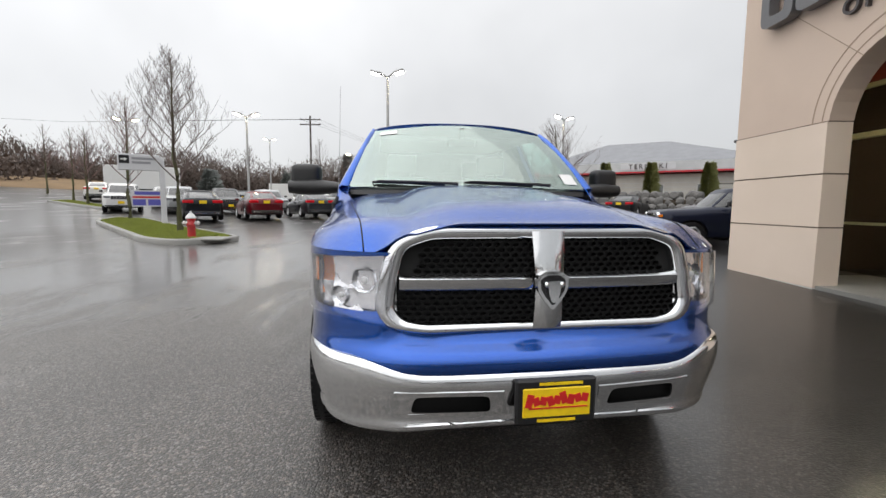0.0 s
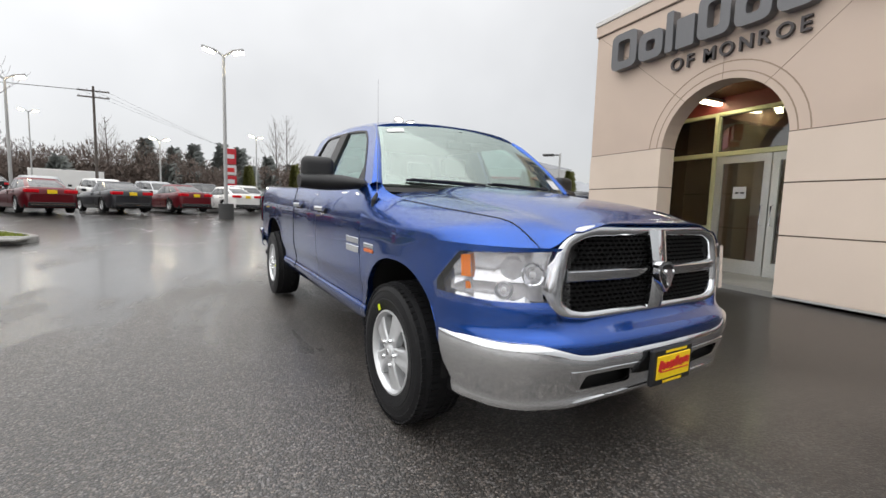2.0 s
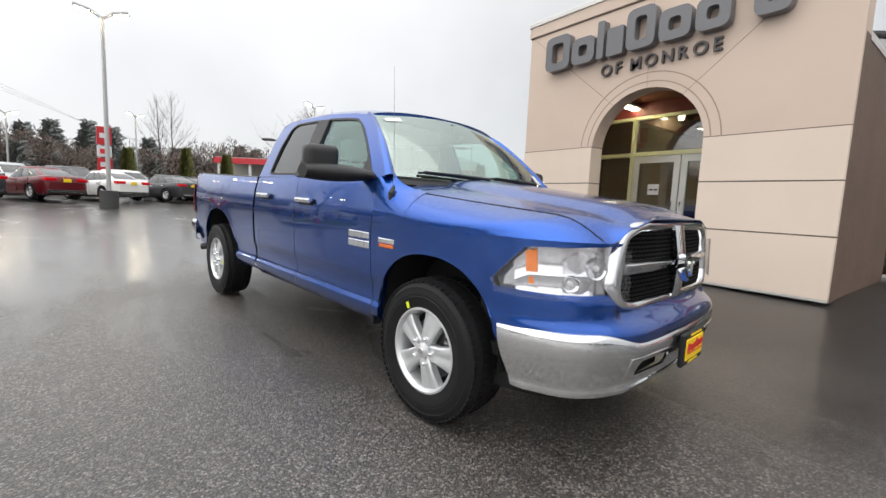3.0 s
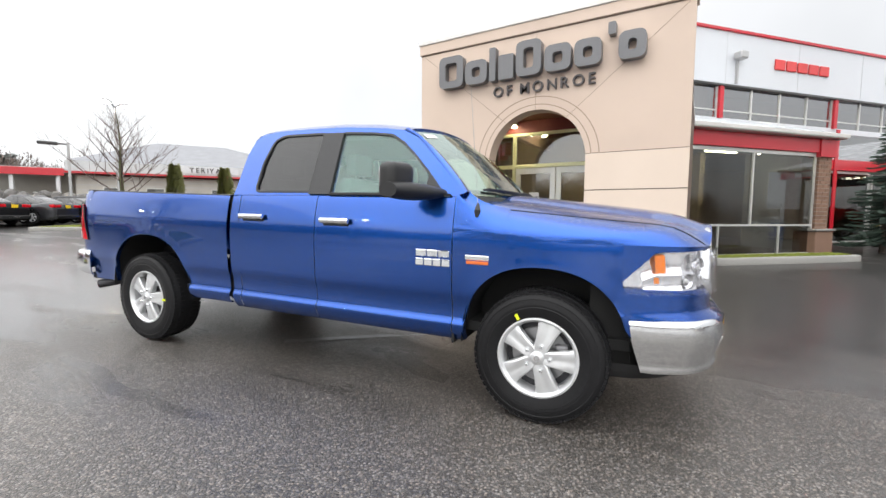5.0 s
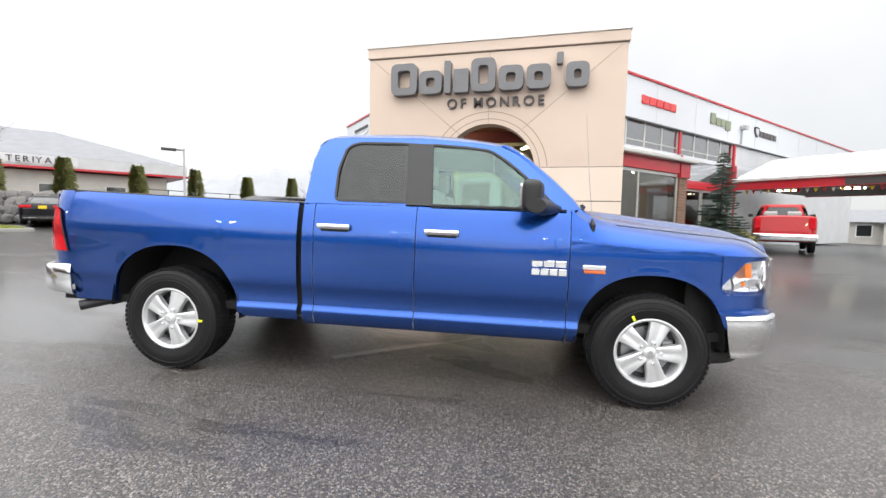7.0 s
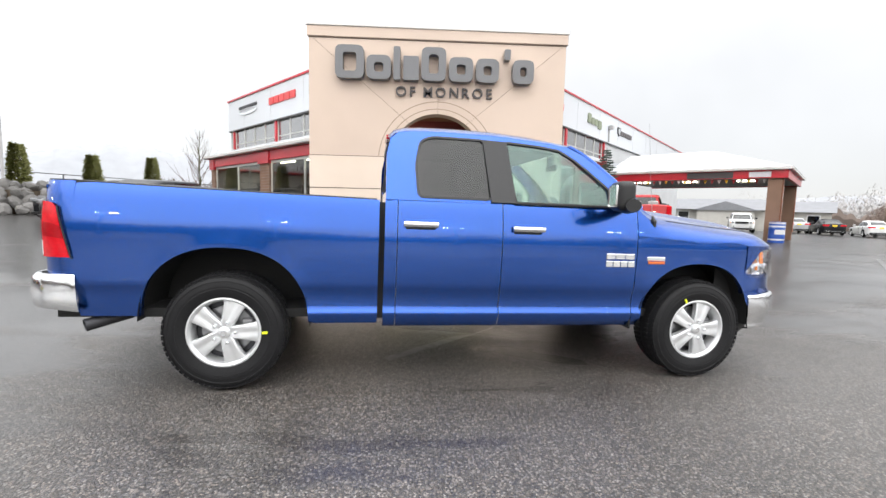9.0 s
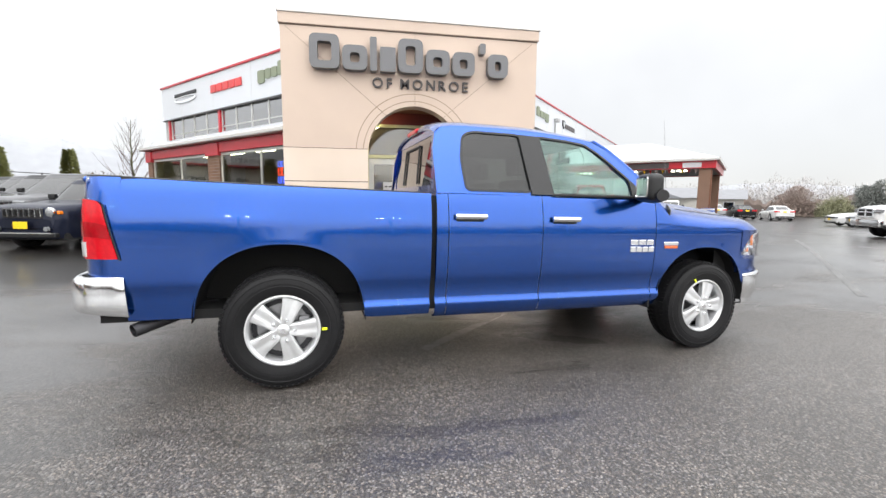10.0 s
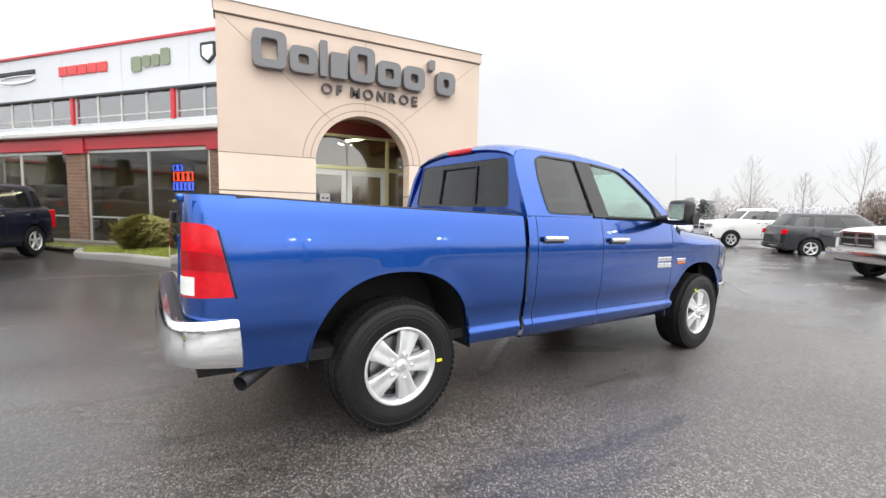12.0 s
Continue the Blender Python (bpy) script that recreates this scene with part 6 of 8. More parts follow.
    # lamps
    zt0, zt1 = dk(y0 + 0.12), dk(y1 - 0.10)
    for s in (-1, 1):
        xa, xb = sorted((s * w * 0.52, s * w * 0.85))
        if spec is SUVB:
            hl = part("headlamp", lathe([(0.10, 0.095), (-0.01, 0.10), (-0.02, 0.092)], 20, "x", pose(s * w * 0.66, y0 + 0.015, zt0 - 0.12, 0, 0, 90)), CHROME, T, "round headlamp", 40)
            part("lamp_glass", lathe([(-0.018, 0.092), (-0.035, 0.06), (-0.04, 0.0)], 20, "x", pose(s * w * 0.66, y0 + 0.015, zt0 - 0.12, 0, 0, 90)), CLEARL, hl, "", 60)
            part("fog_lamp", lathe([(0.03, 0.05), (-0.03, 0.05), (-0.04, 0.0)], 16, "x", pose(s * w * 0.60, y0 - 0.03, sill + 0.20, 0, 0, 90)), CLEARL, T, "", 40)
            part("turn_signal", boxm(min(s * w * 0.80, s * w * 0.88), max(s * w * 0.80, s * w * 0.88), y0 + 0.03, y0 + 0.12, zt0 - 0.16, zt0 - 0.09, 0.01), AMBER, T)
        else:
            part("headlamp", boxm(xa, xb, y0 - 0.005, y0 + 0.20, zt0 - 0.17, zt0 - 0.03, 0.03, None, 2), CLEARL, T, "clear headlamp")
        xa, xb = sorted((s * w * (0.42 if spec is SEDAN else 0.70), s * w * 0.90))
        zz = (zt1 - 0.20, zt1 - 0.06) if spec is SEDAN else (zt1 - 0.30, zt1 - 0.10) if spec is SUVG else (zt1 - 0.48, zt1 - 0.04)
        part("tail_lamp", boxm(xa, xb, y1 - 0.22, y1 + 0.01, *zz, 0.03, None, 2), REDL, T, "red tail lamp")
    g = spec["grille"]
    part("grille", boxm(-w * 0.5, w * 0.5, y0 - 0.012, y0 + 0.05, zt0 - 0.30 * g - 0.04, zt0 - 0.04, 0.02), BLACKP, T)
    if spec in (SUVB, SUVG):
        for k in range(7):
            x = (k - 3) * w * 0.135
            part("grille_slot", boxm(x - 0.035, x + 0.035, y0 - 0.02, y0 - 0.01, zt0 - 0.30 * g, zt0 - 0.06, 0.004), GLOSSB, T)
            part("grille_bar", boxm(x + 0.042, x + 0.062, y0 - 0.022, y0 - 0.008, zt0 - 0.30 * g - 0.01, zt0 - 0.05), CHROME if chrome else colour, T)
    if spec is PICK:
        part("grille_cross", merge(boxm(-w * 0.52, w * 0.52, y0 - 0.03, y0, zt0 - 0.17, zt0 - 0.13), boxm(-0.05, 0.05, y0 - 0.032, y0, zt0 - 0.32, zt0 - 0.03)), CHROME, T, "chrome cross bars")
        part("grille_surround", fill(rounded([(-w * 0.56, zt0 - 0.36), (w * 0.56, zt0 - 0.36), (w * 0.52, zt0 + 0.0), (-w * 0.52, zt0 + 0.0)], 0.05, 3), [rounded([(-w * 0.48, zt0 - 0.32), (w * 0.48, zt0 - 0.32), (w * 0.45, zt0 - 0.045), (-w * 0.45, zt0 - 0.045)], 0.04, 3)], lambda u, v, d: (u, y0 - 0.035 + d, v), 0.05), CHROME, T, "", 40)
    for yy, nm in ((y0 - 0.05, "front_bumper"), (y1 - 0.08, "rear_bumper")):
        if spec is PICK:
            part(nm, boxm(-w * 0.97, w * 0.97, yy - 0.02, yy + 0.16, sill + 0.02, sill + 0.28, 0.05, None, 2), CHROME, T, "chrome bumper", 40)
        else:
            part(nm, boxm(-w * 0.80, w * 0.80, yy, yy + 0.13, sill + 0.02, sill + (0.20 if yy > 0 else 0.12), 0.02), BLACKP, T, "black lower bumper")
            part("bumper_trim", boxm(-w * 0.72, w * 0.72, yy - 0.006 if yy < 0 else yy + 0.13, yy + 0.004 if yy < 0 else yy + 0.14, sill + 0.10, sill + 0.125), CHROME, T, "thin chrome bumper trim")
    if plate:
        for Y, zz in ((y1 + (0.075 if spec is PICK else 0.012), zt1 - 0.23 if spec is SEDAN else sill + 0.32), (y0 - (0.08 if spec is PICK else 0.065), sill + 0.20)):
            part("dealer_plate", boxm(-0.155, 0.155, Y - 0.008, Y + 0.008, zz, zz + 0.15, 0.004), YEL, T, "yellow dealer plate")
    if spec is PICK:
        # black sheet on the closed deck imitates the shade inside the bed
        part("bed_opening", boxm(-w * 0.80, w * 0.80, 2.62, 4.60, 1.385, 1.402), DARK, T, "dark sheet in place of the shaded load bed")
    # wheels
    for x in (-1, 1):
        for c in (0.0, wb):
            q = new("wheel")
            q.parent = T
            q.matrix_basis = pose(x * (w - 0.115), c, r, 0, 0, 0 if x < 0 else 180)
            part("tyre", lathe([(0.10, r * 0.62), (0.112, r * 0.80), (0.10, r * 0.95), (0.06, r), (-0.06, r), (-0.10, r * 0.95), (-0.112, r * 0.80), (-0.10, r * 0.62)], 28), TYRE, q, "", 40)
            part("wheel_barrel", lathe([(-0.03, 0.0), (-0.03, r * 0.60), (0.08, r * 0.62)], 20), ALLOYD, q)
            part("rim", lathe([(-0.10, r * 0.63), (-0.108, r * 0.60), (-0.09, r * 0.55), (-0.03, r * 0.54)], 28), ALLOY, q, "", 40)
            for k in range(5):
                part("spoke", boxm(-0.098, -0.07, -0.030, 0.030, 0.0, r * 0.57, 0.006, pose(0, 0, 0, 72 * k, 0, 0)), ALLOY, q)
    return T


def park(src, x, y, rz, dz=0.0):
    """Sets a copy down on the asphalt by the place of its middle."""
    return copy_thing(src, pose(x, y, lift(x, y) + dz, 0, 0, rz))


def at_mid(rz, x, y, mid):
    """Origin so that the car's middle lies at x, y."""
    a = radians(rz)
    return x + mid * math.sin(a), y - mid * math.cos(a)


def row(spec, colours, spots, rz, label, name="sedan_car", group=""):
    made = {}
    mid = (spec["front"] + spec["rear"]) / 2
    for (x, y), cname in zip(spots, colours):
        ox, oy = at_mid(rz, x, y, mid)
        if cname not in made:
            pt, words = COL[cname]
            made[cname] = car(spec, pt, name, words + " " + label, "car", group=group)
            made[cname].matrix_basis = pose(ox, oy, lift(ox, oy) , 0.9, 0, rz)
        else:
            copy_thing(made[cname], pose(ox, oy, lift(ox, oy), 0.9, 0, rz))


COL = {"black": (P_BLACK, "black"), "red": (P_RED, "dark red"), "grey": (P_GREY, "dark grey"), "white": (P_WHITE, "white"), "silver": (P_SILV, "silver"), "blue": (P_BLUE, "bright blue"), "navy": (P_NAVY, "ink blue")}
# first row: tails towards the drive
FR = [(-11.9, 22.5), (-9.75, 24.6), (-7.4, 26.4), (-5.0, 28.2), (-2.55, 29.4), (0.2, 30.6), (2.8, 31.0), (4.9, 31.4), (6.8, 32.0)]
row(SEDAN, ["black", "red", "grey", "red", "white", "grey", "black", "grey", "black"], FR, 212, "sedan with a yellow plate parked in the lot row", group="cars in the lot row")
# second row behind them
SR = [(-19.5, 28.0), (-16.9, 29.6), (-14.6, 31.2), (-12.2, 32.9), (-9.6, 34.4), (-7.0, 35.8), (-4.2, 37.0), (-1.4, 38.0)]
row(SUVG, ["white", "silver", "grey", "silver", "white", "silver", "grey", "white"], SR, 32, "utility car parked in the rear row", "suv_car", "cars in the rear row")
TRD = [(-28.6, 38.2), (-21.5, 35.5), (-17.5, 40.0), (-11.0, 43.5), (-4.0, 45.0)]
row(SEDAN, ["white", "silver", "black", "white", "silver"], TRD, 212, "sedan parked far up the lot", group="cars far up the lot")
# the dark box-shaped utility car beside the bed, nose towards the drive
JP = car(SUVB, P_NAVY, "suv_car", "ink blue square sport utility car beside the showroom bed", "car")
JP.matrix_basis = pose(7.0, 11.45, lift(7.0, 11.45) - 0.01, 0, 0, -103.4) @ pose(-0.785, 0, 0)
# the line of utility cars behind it
row(SUVG, ["grey", "black", "grey", "black"], [(10.95, 14.0), (12.75, 15.75), (14.66, 17.5), (16.6, 19.4)], -103, "utility car with a yellow plate, tight line", "suv_car", "cars by the rock wall")
row(SEDAN, ["black", "black", "grey"], [(1.5, 34.6), (-1.2, 42.0), (-4.6, 40.5)], 212, "sedan parked near the roadside", group="cars near the road")
row(SEDAN, ["blue", "black", "grey"], [(10.4, 30.6), (13.2, 28.6), (9.4, 28.6)], 140, "sedan parked below the rock wall", group="cars below the rock wall")
# across the drive on the other side
WT = car(PICK, P_WHITE, "pickup_truck", "white pickup parked across the lot", "pickup truck", plate=False)
WT.matrix_basis = pose(9.5, -14.95, lift(9.5, -14.95), 0, 0, 151)
GC = car(SUVG, P_GREY, "suv_car", "dark grey sport utility car parked beside white pickups", "car", plate=False)
GC.matrix_basis = pose(3.9, -16.3, lift(3.9, -16.3), 0, 0, -41)
W3 = copy_thing(WT, pose(0.75, -7.4, lift(0.75, -7.4), 0, 0, 144))
row(SEDAN, ["white", "silver"], [(20.9, -29.9), (18.5, -28.6)], 151, "sedan parked beyond the pickups", group="cars by the road")
row(SEDAN, ["black", "white", "silver"], [(35.2, -33.2), (33.2, -35.4), (37.0, -31.5)], 60, "sedan parked before the houses", group="cars before the houses")
RT = car(PICK, P_BRED, "pickup_truck", "bright red pickup standing before the service canopy", "pickup truck", plate=False)
RT.matrix_basis = pose(18.95, -6.9, lift(16.5, -5.6), 0, 0, 68)
WS = car(SUVB, P_WHITE, "suv_car", "white sport utility car beyond the canopy", "car", plate=False)
WS.matrix_basis = pose(30.0, -21.0, lift(30.0, -21.0), 0, 0, 235)


# ---- the blue pickup ----
HALF = spline([(-0.6, 0.925), (-0.43, 0.955), (-0.2, 0.968), (0.0, 0.972), (0.6, 0.966), (1.6, 0.966), (2.5, 0.962), (3.5, 0.974), (4.3, 0.968), (4.5, 0.962)])
SKIN = spline([(0.40, -0.13), (0.46, -0.05), (0.52, -0.022), (0.545, -0.017), (0.557, -0.021), (0.578, -0.033), (0.60, -0.036), (0.70, -0.026), (0.735, -0.013), (0.9, -0.003), (1.03, 0), (1.12, -0.004), (1.22, -0.018), (1.32, -0.040), (1.40, -0.075)])
FA, RA = (0.03, 0.47, 0.478), (3.555, 0.46, 0.530)


def skin(Y, z):
    x = HALF(Y) + SKIN(z)
    if Y > 3.6 and z < 0.70:
        x = HALF(Y) - 0.026 - 0.16 * (0.70 - z)
    for c, zc, R in (FA, RA):
        r = (abs(Y - c) ** 2.3 + abs(z - zc) ** 2.3) ** (1 / 2.3)
        x += 0.0045 * math.exp(-(((r - R) / 0.05) ** 2)) if z > 0.48 else 0
    return x


def side_panel(y0, y1, ztop, zbot, step=0.05, skew=None, top_in=0.0):
    """One painted side panel between two cuts, with the wheel arches taken out of its lower edge."""
    cols = set(np.round(np.linspace(y0, y1, max(3, int((y1 - y0) / step))), 4))
    for c, zc, R in (FA, RA):
        for k in range(0, 37):
            Y = c + R * math.cos(math.pi * k / 36) * 0.9999
            if y0 < Y < y1:
                cols.add(round(Y, 4))
    levels = [0.44, 0.47, 0.50, 0.52, 0.535, 0.545, 0.557, 0.567, 0.578, 0.60, 0.65, 0.70, 0.72, 0.74, 0.77, 0.80] + [0.80 + 0.0228 * k for k in range(1, 27)]
    rows = []
    for Y in sorted(cols):
        zb, zt = zbot(Y), ztop(Y)
        for c, zc, R in (FA, RA):
            zb = max(zb, arch(Y, c, zc, R))
        col = []
        for k, z in enumerate(levels):
            z = min(max(z, zb + 0.0012 * k), zt - 0.0006 * (len(levels) - k))
            yy = Y + (skew(z) if skew else 0) * (1 if Y > (y0 + y1) / 2 else 0)
            col.append((-skin(Y, z), yy, z))
        inner = [(-skin(Y, col[0][2]) + 0.035, col[0][1], col[0][2] + 0.004)]
        rows.append(inner + col)
    return gridm(rows, flip=True)


def both(f):
    """The panel and its mirror image."""
    for s in (1, -1):
        bm = f()
        if s < 0:
            bmesh.ops.scale(bm, vec=(-1, 1, 1), verts=bm.verts[:])
            bmesh.ops.reverse_faces(bm, faces=bm.faces[:])
        yield s, bm


def mirrored(bm):
    bmesh.ops.scale(bm, vec=(-1, 1, 1), verts=bm.verts[:])
    bmesh.ops.reverse_faces(bm, faces=bm.faces[:])
    return bm


MARK_F, MARK_R = -28, 90
NOSE = [(0.962, -0.36), (0.956, -0.45), (0.938, -0.55), (0.903, -0.645), (0.845, -0.733), (0.745, -0.806), (0.63, -0.850), (0.45, -0.876), (0.25, -0.889), (0.0, -0.895)]
NOSE_Y = spline([(x, y) for x, y in NOSE[::-1]])
BUMP = [(0.960, -0.43), (0.958, -0.48), (0.947, -0.565), (0.925, -0.66), (0.88, -0.757), (0.80, -0.842), (0.69, -0.905), (0.55, -0.946), (0.30, -0.970), (0.17, -0.977), (0.0, -0.98)]


def wheel(parent, x, y, side, mark):
    """One road wheel: tyre with tread blocks, five-spoke alloy rim, nuts, brake disc."""
    w = new("wheel")
    w.parent = parent
    w.matrix_basis = pose(x, y, 0.425, 0, 0, 0 if side < 0 else 180)
    R = 0.391
    prof = [(0.125, 0.235), (0.132, 0.26), (0.138, 0.31), (0.132, 0.350), (0.116, 0.377), (0.09, 0.388), (0.0, R), (-0.09, 0.388), (-0.116, 0.377), (-0.132, 0.350), (-0.138, 0.31), (-0.132, 0.26), (-0.125, 0.235)]
    prof = prof[:9] + [(-0.132, 0.350), (-0.1335, 0.345), (-0.1315, 0.342), (-0.1365, 0.318), (-0.138, 0.31), (-0.1365, 0.300), (-0.139, 0.297), (-0.137, 0.282), (-0.132, 0.26), (-0.125, 0.235)]
    ty = []
    tyre = part("tyre", lathe(prof, 48), TYRE, w, "black rubber tyre", 35)
    for k in range(64):
        for xx, sh in ((-0.103, 0.0), (-0.05, 0.5), (0.05, 0.0), (0.103, 0.5)):
            a = 360 * (k + sh) / 64
            ty.append(boxm(xx - 0.022, xx + 0.022, -0.0145, 0.0145, R - 0.018, R + 0.004 - (0.011 if abs(xx) > 0.1 else 0), 0, pose(0, 0, 0, a, 0, 0)))
    tagged(part("tread", merge(*ty), TYRE, tyre, "blocks of rubber tread"), kind="stuff")
    part("rim", lathe([(-0.112, 0.238), (-0.128, 0.236), (-0.130, 0.226), (-0.118, 0.214), (-0.09, 0.205), (0.06, 0.20), (0.11, 0.232)], 48), ALLOY, w, "", 40)
    part("wheel_barrel", lathe([(-0.03, 0.0), (-0.03, 0.204), (0.03, 0.204)], 32), ALLOYD, w)
    part("brake_disc", lathe([(-0.034, 0.0), (-0.040, 0.05), (-0.040, 0.165), (-0.034, 0.167)], 32), STEEL, w, "", 40)
    part("brake_caliper", boxm(-0.062, -0.03, -0.17, -0.09, -0.06, 0.08, 0.01), STEEL, w)
    for k in range(5):
        a0 = radians(72 * k + 18)
        rows = []
        for r, hw, xx in ((0.025, 0.030, -0.118), (0.06, 0.042, -0.122), (0.11, 0.048, -0.121), (0.17, 0.060, -0.115), (0.214, 0.074, -0.109)):
            ring = []
            for u, dx in ((-1, 0.045), (-1, 0.004), (-0.8, -0.002), (-0.28, 0.0), (-0.16, 0.002), (0.16, 0.002), (0.28, 0.0), (0.8, -0.002), (1, 0.004), (1, 0.045)):
                yy, zz = u * hw, r
                ring.append((xx + dx, yy * math.cos(a0) - zz * math.sin(a0), yy * math.sin(a0) + zz * math.cos(a0)))
            rows.append(ring)
        part("spoke", gridm(rows), ALLOY, w, "", 30)
        b0 = radians(72 * k + 18)
        part("wheel_nut", lathe([(-0.11, 0.015), (-0.134, 0.013), (-0.141, 0.007), (-0.141, 0.0)], 8, m=pose(0, -0.072 * math.sin(b0), 0.072 * math.cos(b0))), CHROME, w, "", 50)
    part("hub_cap", lathe([(-0.112, 0.042), (-0.130, 0.039), (-0.136, 0.030), (-0.136, 0.0)], 20), ALLOY, w, "", 40)
    part("hub_badge", lathe([(-0.136, 0.020), (-0.1395, 0.018), (-0.1395, 0.0)], 16), CHROME, w, "", 40)
    if mark is not None:
        a = radians(mark)
        m = Matrix.Rotation(a, 4, "X")
        part("paint_mark", boxm(-0.1425, -0.134, -0.009, 0.009, 0.242, 0.278, 0.002, m), YMARK, w, "yellow paint dab on the tyre wall")


def build_truck():
    T = thing("pickup_truck", "metallic blue crew pickup with chrome bumpers parked on wet asphalt", "pickup truck", pose(0.343, 2.544, 0.0, 1.07, 0, 7.1))
    zrock = lambda Y: 0.44
    # fenders, doors, cab corners, bed sides
    for s, bm in both(lambda: side_panel(-0.405, 0.583, lambda Y: 1.10, lambda Y: 0.44)):
        part("fender_side", bm, PAINT, T, "", 40)
    for s, bm in both(lambda: side_panel(0.589, 1.662, lambda Y: 1.352, zrock)):
        part("front_door", bm, PAINT, T, "blue front door", 40)
    for s, bm in both(lambda: side_panel(1.668, 2.425, lambda Y: 1.352, zrock)):
        part("rear_door", bm, PAINT, T, "blue rear door", 40)
    for s, bm in both(lambda: side_panel(2.431, 2.516, lambda Y: 1.352, zrock)):
        part("cab_corner", bm, PAINT, T, "", 40)
    bed_z = spline([(2.57, 1.345), (3.6, 1.362), (4.6, 1.385)])
    for s, bm in both(lambda: side_panel(2.556, 4.44, bed_z, lambda Y: 0.47 if Y < 3.6 else 0.52)):
        part("bed_side", bm, PAINT, T, "", 40)
    # rear corner of the bed, wrapping to the tailgate
    corner = [(0.962, 4.44), (0.960, 4.50), (0.948, 4.56), (0.922, 4.61), (0.88, 4.643), (0.83, 4.655), (0.79, 4.658)]
    rows = []
    for x, Y in corner:
        rows.append([(-(x + SKIN(z) * 0.9), Y, z) for z in (0.63, 0.65, 0.68, 0.71, 0.735, 0.80, 0.88, 0.96, 1.04, 1.12, 1.20, 1.27, 1.32, 1.36, 1.383)])
    base_rows = rows
    for s, bm in both(lambda: gridm(base_rows, flip=True)):
        part("bed_corner", bm, PAINT, T, "", 40)
    part("tailgate", merge(boxm(-0.785, 0.785, 4.62, 4.662, 0.80, 1.375, 0.012), boxm(-0.785, 0.785, 4.60, 4.682, 1.345, 1.384, 0.012), boxm(-0.6, 0.6, 4.655, 4.668, 0.92, 1.18, 0.006)), PAINT, T, "", 35)
    part("tailgate_handle", boxm(-0.13, 0.13, 4.660, 4.684, 1.22, 1.29, 0.008), BLACKP, T)
    # tail lamps
    for s in (1, -1):
        # the lamp follows the corner a few millimetres proud
        pts = [(0.9665, 4.455, 0), (0.966, 4.50, 0), (0.955, 4.56, 0), (0.930, 4.615, 0), (0.888, 4.651, 0), (0.84, 4.664, 0)]
        rows = []
        for k, (x, Y, _) in enumerate(pts):
            top = 1.215 + 0.035 * min(1, k / 2.5)
            col = []
            for j in range(9):
                z = 0.905 + (top - 0.905) * j / 8
                lean = (z - 0.905) / 0.34 * (0.080 if k == 0 else 0.04 if k == 1 else 0)
                col.append((-s * (x + SKIN(z) * 0.9 + 0.006), Y + lean, z))
            rows.append(col)
        lamp = part("tail_lamp", thick(gridm(rows, flip=s > 0), 0.004), REDL, T, "red tail lamp with a white lower lens", 40)
        sub = [[p for p in (r[0], r[1], r[2])] for r in rows[3:6]]
        sub = [[(p[0] - s * 0.003, p[1] + 0.004, p[2] + 0.012) for p in r] for r in sub]
        band = [[(p[0] - s * 0.0025, p[1] + 0.002, p[2]) for p in r[3:6]] for r in rows]
        part("brake_lens", thick(gridm(band, flip=s > 0), 0.002), REDDARK, lamp, "darker red brake lens", 40)
        part("reverse_lens", thick(gridm(sub, flip=s > 0), 0.003), WHITEL, lamp, "white reverse lens", 40)
        edge = [(-s * (0.972 + SKIN(z) * 0.9), 4.447 + (z - 0.905) / 0.34 * 0.080, z) for z in np.linspace(0.895, 1.222, 8)]
        part("lamp_seal", tube(edge, 0.0045, 5), BLACKP, lamp)
    # bed floor, inner walls, rail caps
    inner = merge(boxm(-0.50, 0.50, 2.60, 4.62, 0.80, 0.85), boxm(-0.88, -0.80, 2.60, 4.62, 1.065, 1.352), boxm(0.80, 0.88, 2.60, 4.62, 1.065, 1.352), boxm(-0.81, -0.49, 2.60, 4.62, 1.055, 1.07), boxm(0.49, 0.81, 2.60, 4.62, 1.055, 1.07), boxm(-0.88, 0.88, 2.575, 2.625, 0.55, 1.35, 0.006))
    part("bed_box", inner, PAINT, T)
    for s in (1, -1):
        pts = [(-s * 0.855, Y, bed_z(Y) + 0.004) for Y in np.linspace(2.575, 4.45, 13)]
        part("bed_rail_cap", sweep(pts, [(-0.050, -0.045), (-0.047, 0.002), (-0.02, 0.006), (0.03, 0.006), (0.046, 0.000), (0.048, -0.045)], lambda i: (0, 0, 1)), BLACKP, T, "black plastic bed rail cap", 40)
        lid = [(-s * (x + SKIN(1.383) * 0.9 - 0.002), Y - 0.002) for x, Y in corner] + [(-s * 0.70, 4.60), (-s * 0.80, 4.435)]
        part("bed_corner_cap", fill(lid, [], lambda u, v, d: (u, v, 1.391 - d), 0.012), BLACKP, T, "black plastic cap on the bed corner")
    # hood and fender tops
    crown = spline([(-0.90, 1.215), (-0.8, 1.250), (-0.6, 1.292), (-0.2, 1.335), (0.3, 1.385), (0.6, 1.40)])
    power = spline([(-0.9, 2.4), (-0.4, 2.9), (0.1, 3.8), (0.6, 6.2)])
    edge_z = spline([(0.0, 1.213), (0.2, 1.213), (0.40, 1.209), (0.48, 1.197), (0.55, 1.172), (0.60, 1.143), (0.64, 1.112), (0.665, 1.101), (0.70, 1.101)])
    drop = lambda x: edge_z(min(0.70, abs(x)))

